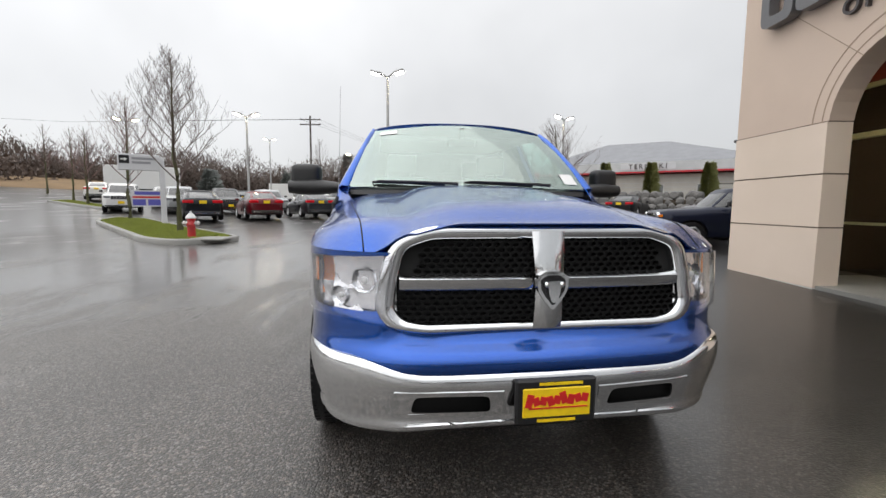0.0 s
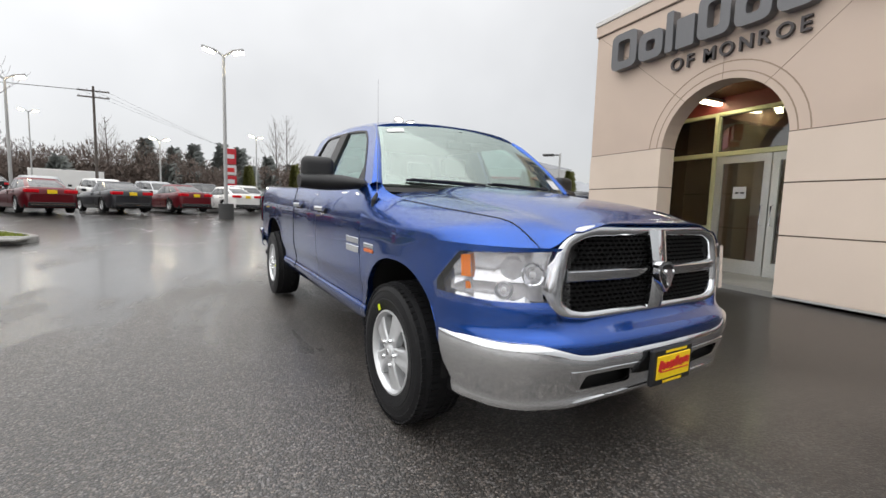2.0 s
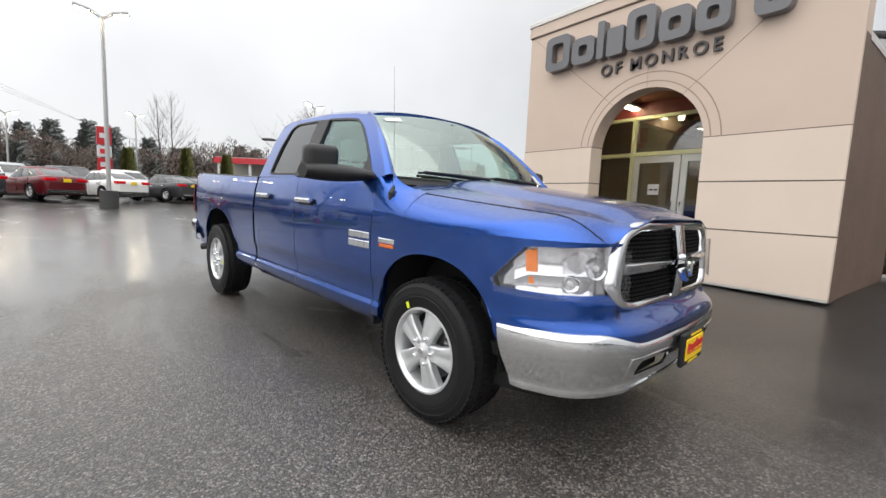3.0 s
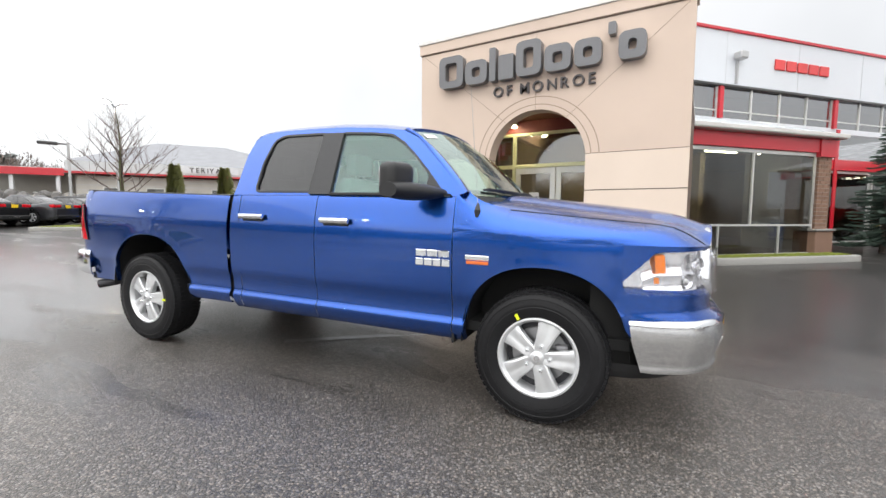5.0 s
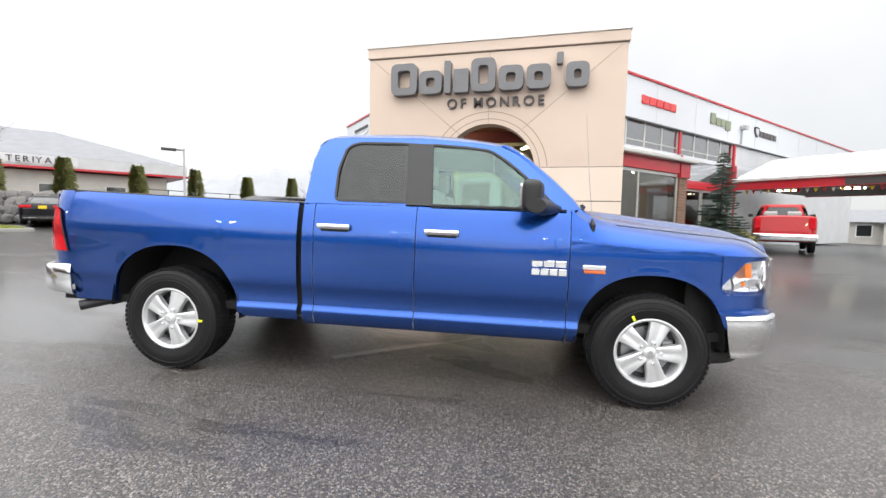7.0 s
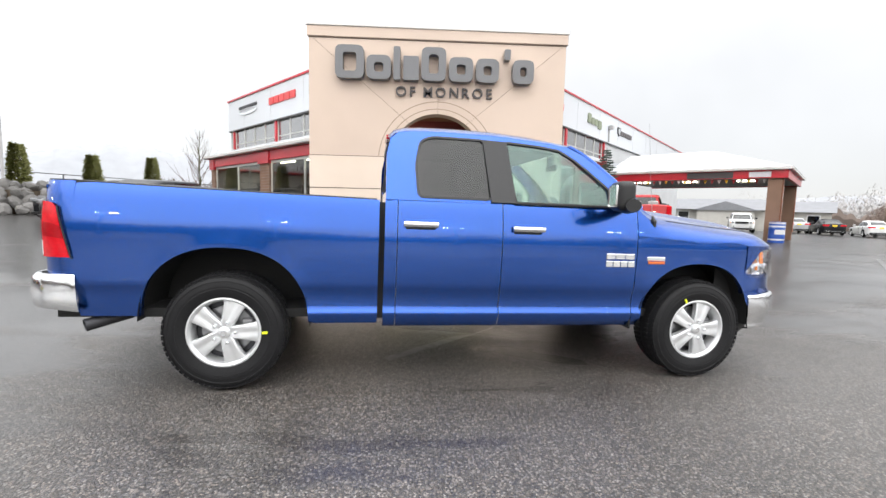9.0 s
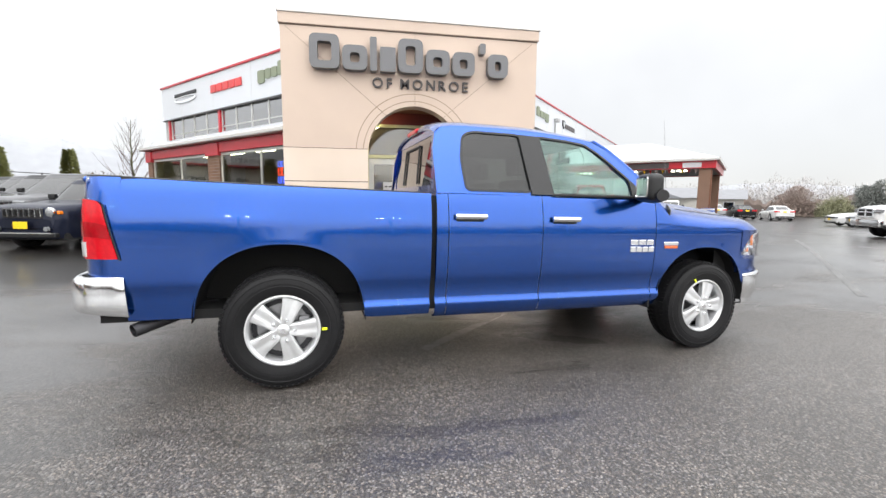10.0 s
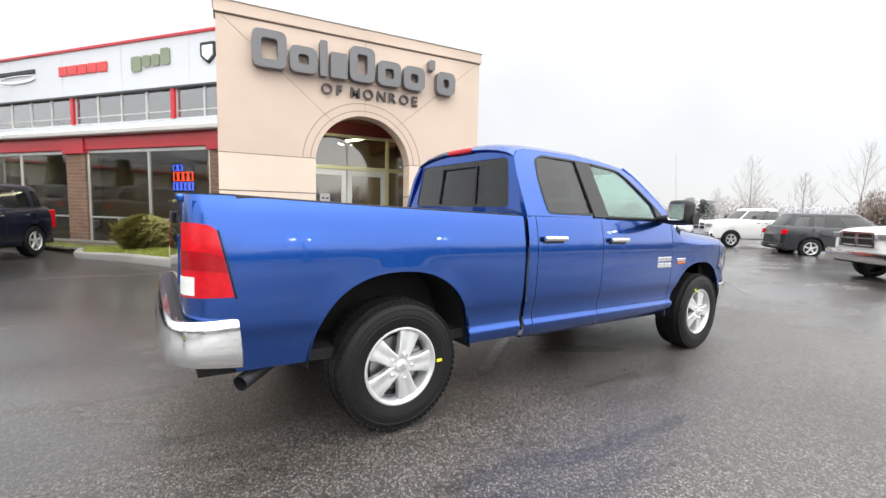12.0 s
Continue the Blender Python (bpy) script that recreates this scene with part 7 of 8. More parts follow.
    def top(x, Y, v):
        u = min(0.9995, abs(x) / 0.975)
        zc = crown(Y) - 0.045 + 0.045 * max(0, 1 - (abs(x) / 0.52) ** 4)
        if 0.38 < abs(x) < 0.60:
            zc -= 0.008 * math.sin((abs(x) - 0.38) / 0.22 * math.pi)
        n = power(Y)
        return 1.095 + (zc - 1.095) * (1 - u**n) ** 0.5

    def top_at(x, v, yr):
        yf = NOSE_Y(abs(x)) + 0.012
        Y = yf + (yr - yf) * v
        z = top(x, Y, v)
        if v < 0.16:
            k = (1 - v / 0.16) ** 2
            z = z * (1 - k) + min(z, drop(x)) * k
        return (x, Y, z)

    vs = [0, 0.012, 0.03, 0.05, 0.08, 0.12, 0.17, 0.23, 0.3, 0.38, 0.46, 0.54, 0.62, 0.7, 0.78, 0.86, 0.93, 1.0]
    hood_rows = []
    for v in vs:
        xh = 0.705 + 0.130 * v
        hood_rows.append([top_at(xh * w / 18, v, 0.36 + 0.14 * (w / 18) ** 2) for w in range(-18, 19)])
    part("hood", thick(gridm(hood_rows, flip=False), 0.006), PAINT_WET, T, "blue hood with a raised centre, beaded with rain", 40)
    for s in (1, -1):
        rows = []
        for v in vs:
            xh = 0.711 + 0.130 * v
            row = []
            for w in range(0, 15):
                t = w / 14
                t = math.sin(t * math.pi / 2)
                yr = 0.51 + 0.073 * min(1, t * 4)
                xo = 0.972
                x = xh + (xo - xh) * t
                p = top_at(x, v, yr)
                if w == 14:
                    p = (HALF(p[1]) if p[1] > -0.36 else x, p[1], 1.095)
                ex = 0.0045 * math.exp(-((((abs(p[1] - FA[0]) ** 2.3 + abs(p[2] - FA[1]) ** 2.3) ** (1 / 2.3) - FA[2]) / 0.05) ** 2)) * t
                row.append((-s * min(p[0] + ex, HALF(p[1]) + SKIN(min(p[2], 1.1)) + ex if p[1] > -0.4 else p[0]), p[1], p[2]))
            rows.append(row)
        part("fender_top", thick(gridm(rows, flip=s > 0), 0.004), PAINT_WET, T, "", 50)
    for s in (1, -1):
        seam = [top_at(0.708 + 0.130 * v, v, 0.50) for v in vs[1:]]
        part("hood_gap", tube([(-s * x, y, z + 0.0005) for x, y, z in seam], 0.003, 5), DARK, T, "dark gap beside the hood")
    # fender shoulders rising into the windscreen pillars
    for s in (1, -1):
        rows = []
        for q in np.linspace(0, 1, 13):
            e = q ** 2.2
            row = []
            for w in range(0, 17):
                t = math.sin(w / 16 * math.pi / 2)
                Y = 0.26 + (0.272 + 0.0525 * min(1, t * 3) ** 0.7) * q
                xi = 0.711 + 0.130 * (0.62 + 0.38 * q) + 0.002 + 0.04 * e
                x = xi + (0.9716 - xi) * t
                f = Vector((x, Y, top(x, Y, 1) if w < 16 else 1.095))
                f.x = min(f.x, HALF(Y) + SKIN(min(f.z, 1.1)) + 0.001)
                z = 1.392 - 0.022 * t if w < 8 else 1.366 - 0.271 * ((w - 8) / 8) ** 1.25
                g_ = Vector((np.interp(w, [0, 8], [0.838, 0.916]) if w < 8 else max(0.916, skin(0.586, z) + 0.001) if z > 1.34 else skin(0.586, z) + 0.001, Y, z))
                p = f * (1 - e) + g_ * e
                row.append((-s * (p.x + 0.0012), p.y, p.z + 0.0035 * (1 - t)))
            rows.append(row)
        part("fender_shoulder", thick(gridm(rows, flip=s > 0), 0.004), PAINT_WET, T, "", 60)
    # cowl, wipers
    rows = [[(x, 0.352 + 0.135 * (x / 0.8) ** 2 + d, z + 0.0 * x) for x in np.linspace(-0.835, 0.835, 13)] for d, z in ((0.0, 1.325), (0.02, 1.355), (0.10, 1.368), (0.16, 1.37))]
    part("cowl", thick(gridm(rows), 0.01), BLACKP, T, "", 40)
    # windscreen, roof, side frames
    NW = 14

    def screen(u, v, o=0.0):
        x = u * (0.855 * (1 - v) + 0.672 * v)
        Y = (0.37 + 0.16 * u * u) * (1 - v) + (0.965 + 0.085 * u * u) * v - 0.02 * math.sin(v * math.pi)
        z = (1.375 + 0.0 * u) * (1 - v) + (1.878 - 0.055 * u * u) * v + 0.025 * math.sin(v * math.pi)
        return (x, Y - o, z + o * 0.6)

    scr = part("windscreen", gridm([[screen(u, v) for u in np.linspace(-0.985, 0.985, NW)] for v in np.linspace(0.0, 1.0, 9)]), WGLASS, T, "pale green windscreen", 60)
    scr.visible_shadow = False
    for a, b, c, d in ((-0.985, 0.985, 0.0, 0.05), (-0.985, 0.985, 0.955, 1.0), (-0.985, -0.95, 0.05, 0.955), (0.95, 0.985, 0.05, 0.955)):
        part("screen_border", gridm([[screen(u, v, -0.003) for u in np.linspace(a, b, 12)] for v in np.linspace(c, d, 8)]), GLOSSB, scr)
    lab = [[screen(u, v, 0.004) for u in np.linspace(-0.90, -0.72, 3)] for v in np.linspace(0.84, 0.91, 2)]
    part("price_sticker", gridm(lab), WHITEP, scr, "small white paper sticker inside the glass")
    part("price_sticker", gridm([[screen(u, v, 0.004) for u in np.linspace(0.80, 0.93, 3)] for v in np.linspace(0.06, 0.20, 2)]), WHITEP, scr, "white sticker with yellow print")
    part("rear_view_mirror", merge(boxm(-0.11, 0.11, 0.90, 0.93, 1.70, 1.76, 0.01), boxm(-0.015, 0.015, 0.90, 0.96, 1.74, 1.84)), BLACKP, T)
    for x0, x1, dy in ((-0.62, -0.12, 0.0), (-0.05, 0.50, 0.0)):
        pts = [screen(x, 0.018 + 0.03 * k, 0.022) for k, x in ((0, x1 / 0.8), (0.6, (x0 + x1) / 1.6), (1.0, x0 / 0.8))]
        arm = part("wiper", tube(pts, [0.012, 0.009, 0.006], 6), BLACKP, T, "black windscreen wiper")
        part("wiper_blade", tube([screen(x / 0.8, 0.015 + 0.03 * t, 0.012) for t, x in ((0, x0 + 0.42), (0.5, x0 + 0.2), (1, x0 - 0.03))], 0.008, 5), BLACKP, arm)
    sx = lambda z: 0.918 - 0.236 * (max(0, z - 1.345) / 0.48) ** 1.12
    flat = lambda z: 0.918 - 0.236 * (z - 1.345) / 0.48
    outer = [(0.60, 1.352), (0.535, 1.375), (0.62, 1.455), (0.76, 1.585), (0.90, 1.715), (1.0, 1.795), (1.09, 1.822), (1.25, 1.838), (1.6, 1.848), (2.0, 1.850), (2.30, 1.845), (2.425, 1.828), (2.485, 1.775), (2.512, 1.66), (2.514, 1.352)]
    fwin = rounded([(0.80, 1.368), (0.80, 1.50), (0.955, 1.642), (1.06, 1.725), (1.17, 1.785), (1.33, 1.797), (1.60, 1.803), (1.60, 1.772), (1.565, 1.365)], 0.018, 3)
    rwin = rounded([(1.742, 1.378), (1.775, 1.805), (2.18, 1.805), (2.265, 1.77), (2.30, 1.60), (2.285, 1.378)], 0.04, 4)
    pill = [(1.56, 1.362), (1.597, 1.805), (1.785, 1.808), (1.752, 1.362)]
    for s in (1, -1):
        to = lambda u, v, d, s=s: (-s * (sx(v) - d), u, v)
        part("cab_side_frame", fill(outer, [fwin, rwin], to, 0.05), PAINT, T, "", 30)
        g1 = part("front_side_window", fill(fwin, [], lambda u, v, d, s=s: (-s * (flat(v) - 0.004 - d), u, v), 0.004), SGLASS, T, "clear side window")
        g2 = part("rear_side_window", fill(rwin, [], lambda u, v, d, s=s: (-s * (flat(v) - 0.004 - d), u, v), 0.004), TGLASS, T, "dark privacy side window")
        g1.visible_shadow = g2.visible_shadow = False
        for w, g in ((fwin, g1), (rwin, g2)):
            pts = [(-s * (sx(z) + 0.001), Y, z) for Y, z in w]
            part("window_seal", sweep(pts, [(-0.008, -0.012), (-0.008, 0.003), (0.008, 0.003), (0.008, -0.012)], lambda i, s=s: (-s, 0, 0.45), True), BLACKP, g)
        part("b_pillar_trim", fill(pill, [], lambda u, v, d, s=s: (-s * (sx(v) + 0.013 - d), u, v), 0.02), BLACKP, T, "black pillar trim")
        corn = rounded([(0.66, 1.362), (0.79, 1.50), (0.795, 1.362)], 0.01, 2)
        part("mirror_sail", fill(corn, [], lambda u, v, d, s=s: (-s * (sx(v) + 0.006 - d), u, v), 0.02), BLACKP, T)
        part("belt_strip", sweep([(-s * 0.925, Y, 1.362) for Y in (0.62, 1.0, 1.57)], [(-0.006, -0.006), (-0.006, 0.006), (0.006, 0.006), (0.006, -0.006)], lambda i, s=s: (-s, 0, 0)), BLACKP, T)
        # windscreen pillar skin
        rows = []
        for k in range(9):
            v = k / 8
            a = Vector(screen(-s * 0.985, v))
            za = 1.365 + (1.822 - 1.365) * v
            Yb = np.interp(za, [1.352, 1.375, 1.455, 1.585, 1.715, 1.795, 1.822], [0.55, 0.535, 0.62, 0.76, 0.90, 1.0, 1.09])
            b = Vector((-s * (sx(za) + 0.0005), Yb, za))
            mid = (a + b) / 2 + Vector((-s * 0.012, -0.012, 0.014))
            rows.append([tuple(a), tuple(a * 0.7 + mid * 0.3 + Vector((-s * 0.003, -0.006, 0.005))), tuple(mid), tuple(b * 0.7 + mid * 0.3 + Vector((-s * 0.005, -0.002, 0.004))), tuple(b)])
        part("a_pillar", gridm(rows, flip=s > 0), PAINT, T, "", 50)
    rows = []
    for Y, ze, zc, k in ((0.955, 1.823, 1.880, 1), (1.0, 1.824, 1.890, 1), (1.15, 1.828, 1.906, 0.3), (1.4, 1.842, 1.928, 0), (1.7, 1.849, 1.934, 0), (2.0, 1.850, 1.934, 0), (2.25, 1.847, 1.928, 0), (2.38, 1.838, 1.915, 0), (2.455, 1.815, 1.895, 0), (2.492, 1.775, 1.862, 0)):
        row = []
        for j in range(-12, 13):
            u = j / 12
            z = ze + (zc - ze) * (1 - abs(u) ** 2.6) ** 0.75 if abs(u) < 1 else ze
            yy = Y + (0.095 * u * u if k == 1 else 0.03 * u * u * k)
            row.append((u * (sx(ze) + 0.0005), yy, z))
        rows.append(row)
    part("roof", thick(gridm(rows), 0.02), PAINT_WET, T, "", 50)
    part("roof_lining", boxm(-0.62, 0.62, 1.15, 2.40, 1.77, 1.80), TRIMIN, T)
    # back of the cab
    bk = lambda u, v, d: (u, 2.508 - 0.04 * max(0, (v - 1.35) / 0.45) - d, v)
    cab_out = [(-0.90, 0.60), (0.90, 0.60), (0.915, 1.352), (0.79, 1.60), (0.70, 1.785), (0.55, 1.855), (-0.55, 1.855), (-0.70, 1.785), (-0.79, 1.60), (-0.915, 1.352)]
    back_hole = rounded([(-0.70, 1.41), (0.70, 1.41), (0.63, 1.775), (-0.63, 1.775)], 0.05, 4)
    part("cab_back", fill(cab_out, [back_hole], bk, 0.03), PAINT, T)
    bw = part("rear_window", fill(back_hole, [], lambda u, v, d: (u, bk(u, v, d)[1] - 0.006, v), 0.004), TGLASS, T, "dark sliding rear window")
    for a, b in (((-0.27, 1.43), (-0.25, 1.73)), ((-0.25, 1.73), (0.25, 1.73)), ((0.25, 1.73), (0.27, 1.43))):
        part("slider_frame", tube([(a[0], bk(0, a[1], 0)[1] + 0.004, a[1]), (b[0], bk(0, b[1], 0)[1] + 0.004, b[1])], 0.009, 5), BLACKP, bw)
    part("high_brake_lamp", boxm(-0.17, 0.17, 2.462, 2.50, 1.845, 1.885, 0.01), REDL, T, "red high brake lamp")
    for s in (1, -1):
        part("cab_gap_seal", boxm(min(s * 0.86, s * 0.90), max(s * 0.86, s * 0.90), 2.50, 2.58, 0.50, 1.33), DARK, T)
    # inner shell that shuts off daylight behind the panels
    part("floor_pan", boxm(-0.86, 0.86, -0.55, 4.60, 0.50, 0.56), DARK, T)
    for s in (1, -1):
        part("inner_side", boxm(min(-s * 0.86, -s * 0.90), max(-s * 0.86, -s * 0.90), 0.55, 2.5, 0.50, 1.33), TRIMIN, T)
    part("engine_bay", boxm(-0.60, 0.60, -0.62, 0.50, 0.56, 1.05), DARK, T)
    part("firewall", boxm(-0.86, 0.86, 0.50, 0.56, 0.5, 1.34), DARK, T)
    part("cowl_box", boxm(-0.84, 0.84, 0.50, 0.66, 1.15, 1.335), DARK, T)
    # cabin
    part("dashboard", merge(boxm(-0.80, 0.80, 0.60, 0.98, 1.0, 1.30, 0.05, seg=2), boxm(0.18, 0.58, 0.80, 1.02, 1.26, 1.36, 0.04, seg=2)), TRIMIN, T)
    for x in (-0.42, 0.42):
        for Y, nm in ((1.45, "front_seat"), (2.18, "rear_seat")):
            st = part(nm, merge(boxm(x - 0.26, x + 0.26, Y - 0.30, Y + 0.22, 0.80, 0.98, 0.05, seg=2), boxm(x - 0.26, x + 0.26, Y + 0.10, Y + 0.26, 0.90, 1.50, 0.06, pose(0, 0, 0), 2)), SEAT, T, "grey cloth seat", 40)
            part("headrest", merge(boxm(x - 0.13, x + 0.13, Y + 0.15, Y + 0.25, 1.53, 1.70, 0.035, seg=2), boxm(x - 0.06, x - 0.045, Y + 0.19, Y + 0.205, 1.48, 1.55), boxm(x + 0.045, x + 0.06, Y + 0.19, Y + 0.205, 1.48, 1.55)), SEAT, st, "", 40)
    ring = [(0.40 + 0.19 * math.cos(a), 1.10 + 0.07 * math.sin(a), 1.22 + 0.175 * math.sin(a)) for a in np.linspace(0, 2 * math.pi, 25)]
    st = part("steering_wheel", tube(ring, 0.016, 6, False), BLACKP, T, "", 60)
    part("steering_hub", boxm(0.33, 0.47, 1.06, 1.12, 1.16, 1.27, 0.02), BLACKP, st)
    # front fascia under the lamps
    def contour(pts, n=40):
        f = [Vector((*p, 0)) for p in pts]
        out = []
        for i in range(len(f) - 1):
            p0, p1, p2, p3 = f[max(i - 1, 0)], f[i], f[i + 1], f[min(i + 2, len(f) - 1)]
            for k in range(4):
                t = k / 4
                q = 0.5 * ((2 * p1) + (p2 - p0) * t + (2 * p0 - 5 * p1 + 4 * p2 - p3) * t * t + (3 * p1 - p0 - 3 * p2 + p3) * t**3)
                out.append((q.x, q.y))
        out.append(tuple(f[-1][:2]))
        return out

    nose = contour(NOSE)
    full = [(-x, y) for x, y in nose] + [(x, y) for x, y in nose[-2::-1]]

    def along(pts):
        res = []
        for i, (x, y) in enumerate(pts):
            a, b = pts[max(i - 1, 0)], pts[min(i + 1, len(pts) - 1)]
            d = Vector((b[0] - a[0], b[1] - a[1])).normalized()
            n = Vector((d.y, -d.x))
            res.append((x, y, n.x, n.y))
        return res

    fac = along(full)
    prof = [(0.610, 0.045), (0.630, 0.064), (0.662, 0.074), (0.694, 0.075), (0.712, 0.067), (0.732, 0.038), (0.748, 0.018), (0.765, 0.008), (0.81, 0.003), (0.845, 0.0), (0.87, -0.02)]

    def fascia(x, y, nx, ny, z, o):
        """A point of the painted apron: a shelf under the grille that runs out into the wheel arches."""
        mid = abs(x) < 0.62
        ya = y + ny * o * (1 - 0.5 * ease((abs(x) - 0.5) / 0.4)) + (0.03 * min(1, max(0, z - 0.74) / 0.04) if mid else 0)
        za = min(z, 0.806) if mid else z
        if abs(x) > 0.88:
            za = max(za, arch(ya, *FA) + 0.03 * (z - 0.61))
        return (x - nx * 0.006 + nx * o * 0.12 * min(1, (abs(y) - 0.3) / 0.25), ya, za)

    part("front_fascia", gridm([[fascia(x, y, nx, ny, z, o) for x, y, nx, ny in fac] for z, o in prof]), PAINT, T, "", 40)
    part("nose_backing", gridm([[(x * 0.86, y + 0.13, z) for x, y, nx, ny in fac] for z in (0.4, 0.8, 1.08)]), DARK, T)
    # head lamps
    half = [p for p in fac if p[0] < -0.565 and p[1] < -0.41]
    for s in (1, -1):
        lamp_top = lambda t: 1.062 + 0.03 * t - 0.16 * max(0, 0.28 - t) / 0.28
        skirt = []
        for i, (x, y, nx, ny) in enumerate(half):
            t = i / (len(half) - 1)
            zt = lamp_top(t) - 0.003
            skirt.append([(s * (x + nx * 0.004), y + ny * 0.004 + 0.03 * (1 - t * 0.5), zt + (1.101 - zt) * k / 4) for k in range(5)])
        part("lamp_surround", gridm(skirt, flip=s < 0), PAINT, T, "", 40)
        def lampgrid(off, z0=0.0, z1=1.0, t0=0.0, t1=1.0):
            rows = []
            n = len(half)
            for i, (x, y, nx, ny) in enumerate(half):
                t = i / (n - 1)
                if t < t0 - 1e-6 or t > t1 + 1e-6:
                    continue
                zt = lamp_top(t)
                zb = 0.842 + 0.012 * t
                col = []
                for j in range(7):
                    v = z0 + (z1 - z0) * j / 6
                    z = zb + (zt - zb) * v
                    back = 0.03 * v
                    o_ = off + 0.022 * t * t
                    col.append((s * (x + nx * o_), y + ny * o_ + back * (1 - t * 0.5), z))
                rows.append(col)
            return gridm(rows, flip=s < 0)
        hl = part("headlamp", lampgrid(-0.050), LAMPIN, T, "clear headlamp with amber corner and chrome inside", 40)
        # bright stepped facets of the reflector
        cells = 4
        for ci in range(cells):
            ta, tb = 0.16 + 0.80 * ci / cells, 0.16 + 0.80 * (ci + 0.995) / cells
            for va, vb in ((0.05, 0.42), (0.423, 0.95)):
                cell = []
                for a_ in np.linspace(ta, tb, 4):
                    f_ = a_ * (len(half) - 1)
                    k0 = min(int(f_), len(half) - 2)
                    q0, q1 = half[k0], half[k0 + 1]
                    x, y, nx, ny = [q0[m_] + (q1[m_] - q0[m_]) * (f_ - k0) for m_ in range(4)]
                    zt, zb = lamp_top(a_), 0.842 + 0.012 * a_
                    colm = []
                    for b_ in np.linspace(va, vb, 4):
                        u_, w_ = (a_ - ta) / (tb - ta) * 2 - 1, (b_ - va) / (vb - va) * 2 - 1
                        o_ = -0.046 + 0.015 * (u_ * u_ + w_ * w_) * 0.5
                        colm.append((s * (x + nx * o_), y + ny * o_ + 0.03 * b_ * (1 - a_ * 0.5), zb + (zt - zb) * b_))
                    cell.append(colm)
                part("reflector_facet", gridm(cell, flip=s < 0), LAMPIN, hl, "", 60)
        ln = part("headlamp_lens", thick(lampgrid(0.012), 0.003), LENS, hl, "clear plastic lens", 60)
        ln.visible_shadow = False
        part("turn_signal", thick(lampgrid(-0.012, 0.50, 0.92, 0.23, 0.37), 0.004), AMBER, hl, "amber turn signal", 60)
        part("side_marker", thick(lampgrid(-0.040, 0.24, 0.38, 0.24, 0.33), 0.004), AMBER, hl, "amber side marker", 60)
        for a_, zz, rr in ((0.84, 0.985, 0.050), (0.66, 0.915, 0.040)):
            x, y, nx, ny = half[int(a_ * (len(half) - 1))]
            rot = math.degrees(math.atan2(ny, s * nx))
            part("lamp_bowl", lathe([(-0.030, rr), (-0.034, rr * 0.94), (-0.052, rr * 0.5), (-0.056, 0.0)], 20, m=pose(s * (x + nx * 0.012), y + ny * 0.012 + 0.018, zz, 0, 0, rot)), CHROME, hl, "", 50)
            part("lamp_bulb", lathe([(-0.05, rr * 0.3), (-0.035, rr * 0.28), (-0.028, 0.0)], 12, m=pose(s * (x + nx * 0.012), y + ny * 0.012 + 0.018, zz, 0, 0, rot)), WHITEL, hl, "", 50)
    # bumper with two slots
    bp = contour(BUMP)
    bfull = [(-x, y) for x, y in bp] + [(x, y) for x, y in bp[-2::-1]]
    bal = along(bfull)
    bprof = [(0.395, -0.10), (0.402, -0.065), (0.412, -0.045), (0.424, -0.032), (0.440, -0.028), (0.456, -0.034), (0.475, -0.034), (0.493, -0.030), (0.53, -0.018), (0.580, -0.006), (0.607, 0.002), (0.628, 0.0), (0.644, -0.004), (0.655, -0.014), (0.659, -0.03), (0.657, -0.06)]
    bm = bmesh.new()
    lip = lambda x, z, o: o if z > 0.46 else min(o, -0.042) + max(0, o + 0.042) * (1 - ease((abs(x) - 0.55) / 0.3))
    rise = lambda x, z: 0.052 * ease((abs(x) - 0.48) / 0.30) * ease((z - 0.57) / 0.07)
    lev = [[bm.verts.new((x + nx * lip(x, z, o), y + ny * lip(x, z, o) - 0.09 * max(0, 0.68 - z) / 0.28 * (1 - ease((-0.43 - y) / 0.25)), z + rise(x, z) + 0.02 * max(0, 1 - (x / 0.6) ** 2) * (1 if z < 0.45 else 0))) for x, y, nx, ny in bal] for z, o in bprof]
    for i in range(len(lev) - 1):
        for j in range(len(bal) - 1):
            xm, zm = (bal[j][0] + bal[j + 1][0]) / 2, (bprof[i][0] + bprof[i + 1][0]) / 2
            if 0.22 < abs(xm) < 0.545 and 0.493 < zm < 0.580:
                continue
            bm.faces.new((lev[i][j], lev[i][j + 1], lev[i + 1][j + 1], lev[i + 1][j]))
    bmesh.ops.remove_doubles(bm, verts=bm.verts[:], dist=0.0004)
    bump = part("front_bumper", thick(bm, 0.012), CHROME, T, "polished chrome front bumper", 35)
    for s in (1, -1):
        part("bumper_slot", boxm(min(s * 0.20, s * 0.58), max(s * 0.20, s * 0.58), -0.895, -0.87, 0.48, 0.60), MESHB, bump, "black bumper slot")
        by = spline([(x, y) for x, y in BUMP[::-1]])
        frame_o = [(s * x, z) for x, z in ((0.19, 0.484), (0.30, 0.484), (0.42, 0.484), (0.60, 0.484), (0.60, 0.590), (0.42, 0.590), (0.30, 0.590), (0.19, 0.590))]
        frame_i = rounded([(s * x, z) for x, z in ((0.235, 0.500), (0.33, 0.500), (0.43, 0.500), (0.54, 0.500), (0.525, 0.572), (0.43, 0.574), (0.33, 0.574), (0.245, 0.572))], 0.022, 3)
        part("slot_bezel", fill(frame_o, [frame_i], lambda u, v, d: (u, by(abs(u)) - 0.0055 + 0.036 * max(0, 0.60 - v) / 0.11 + d, v), 0.012), CHROME, bump, "", 40)
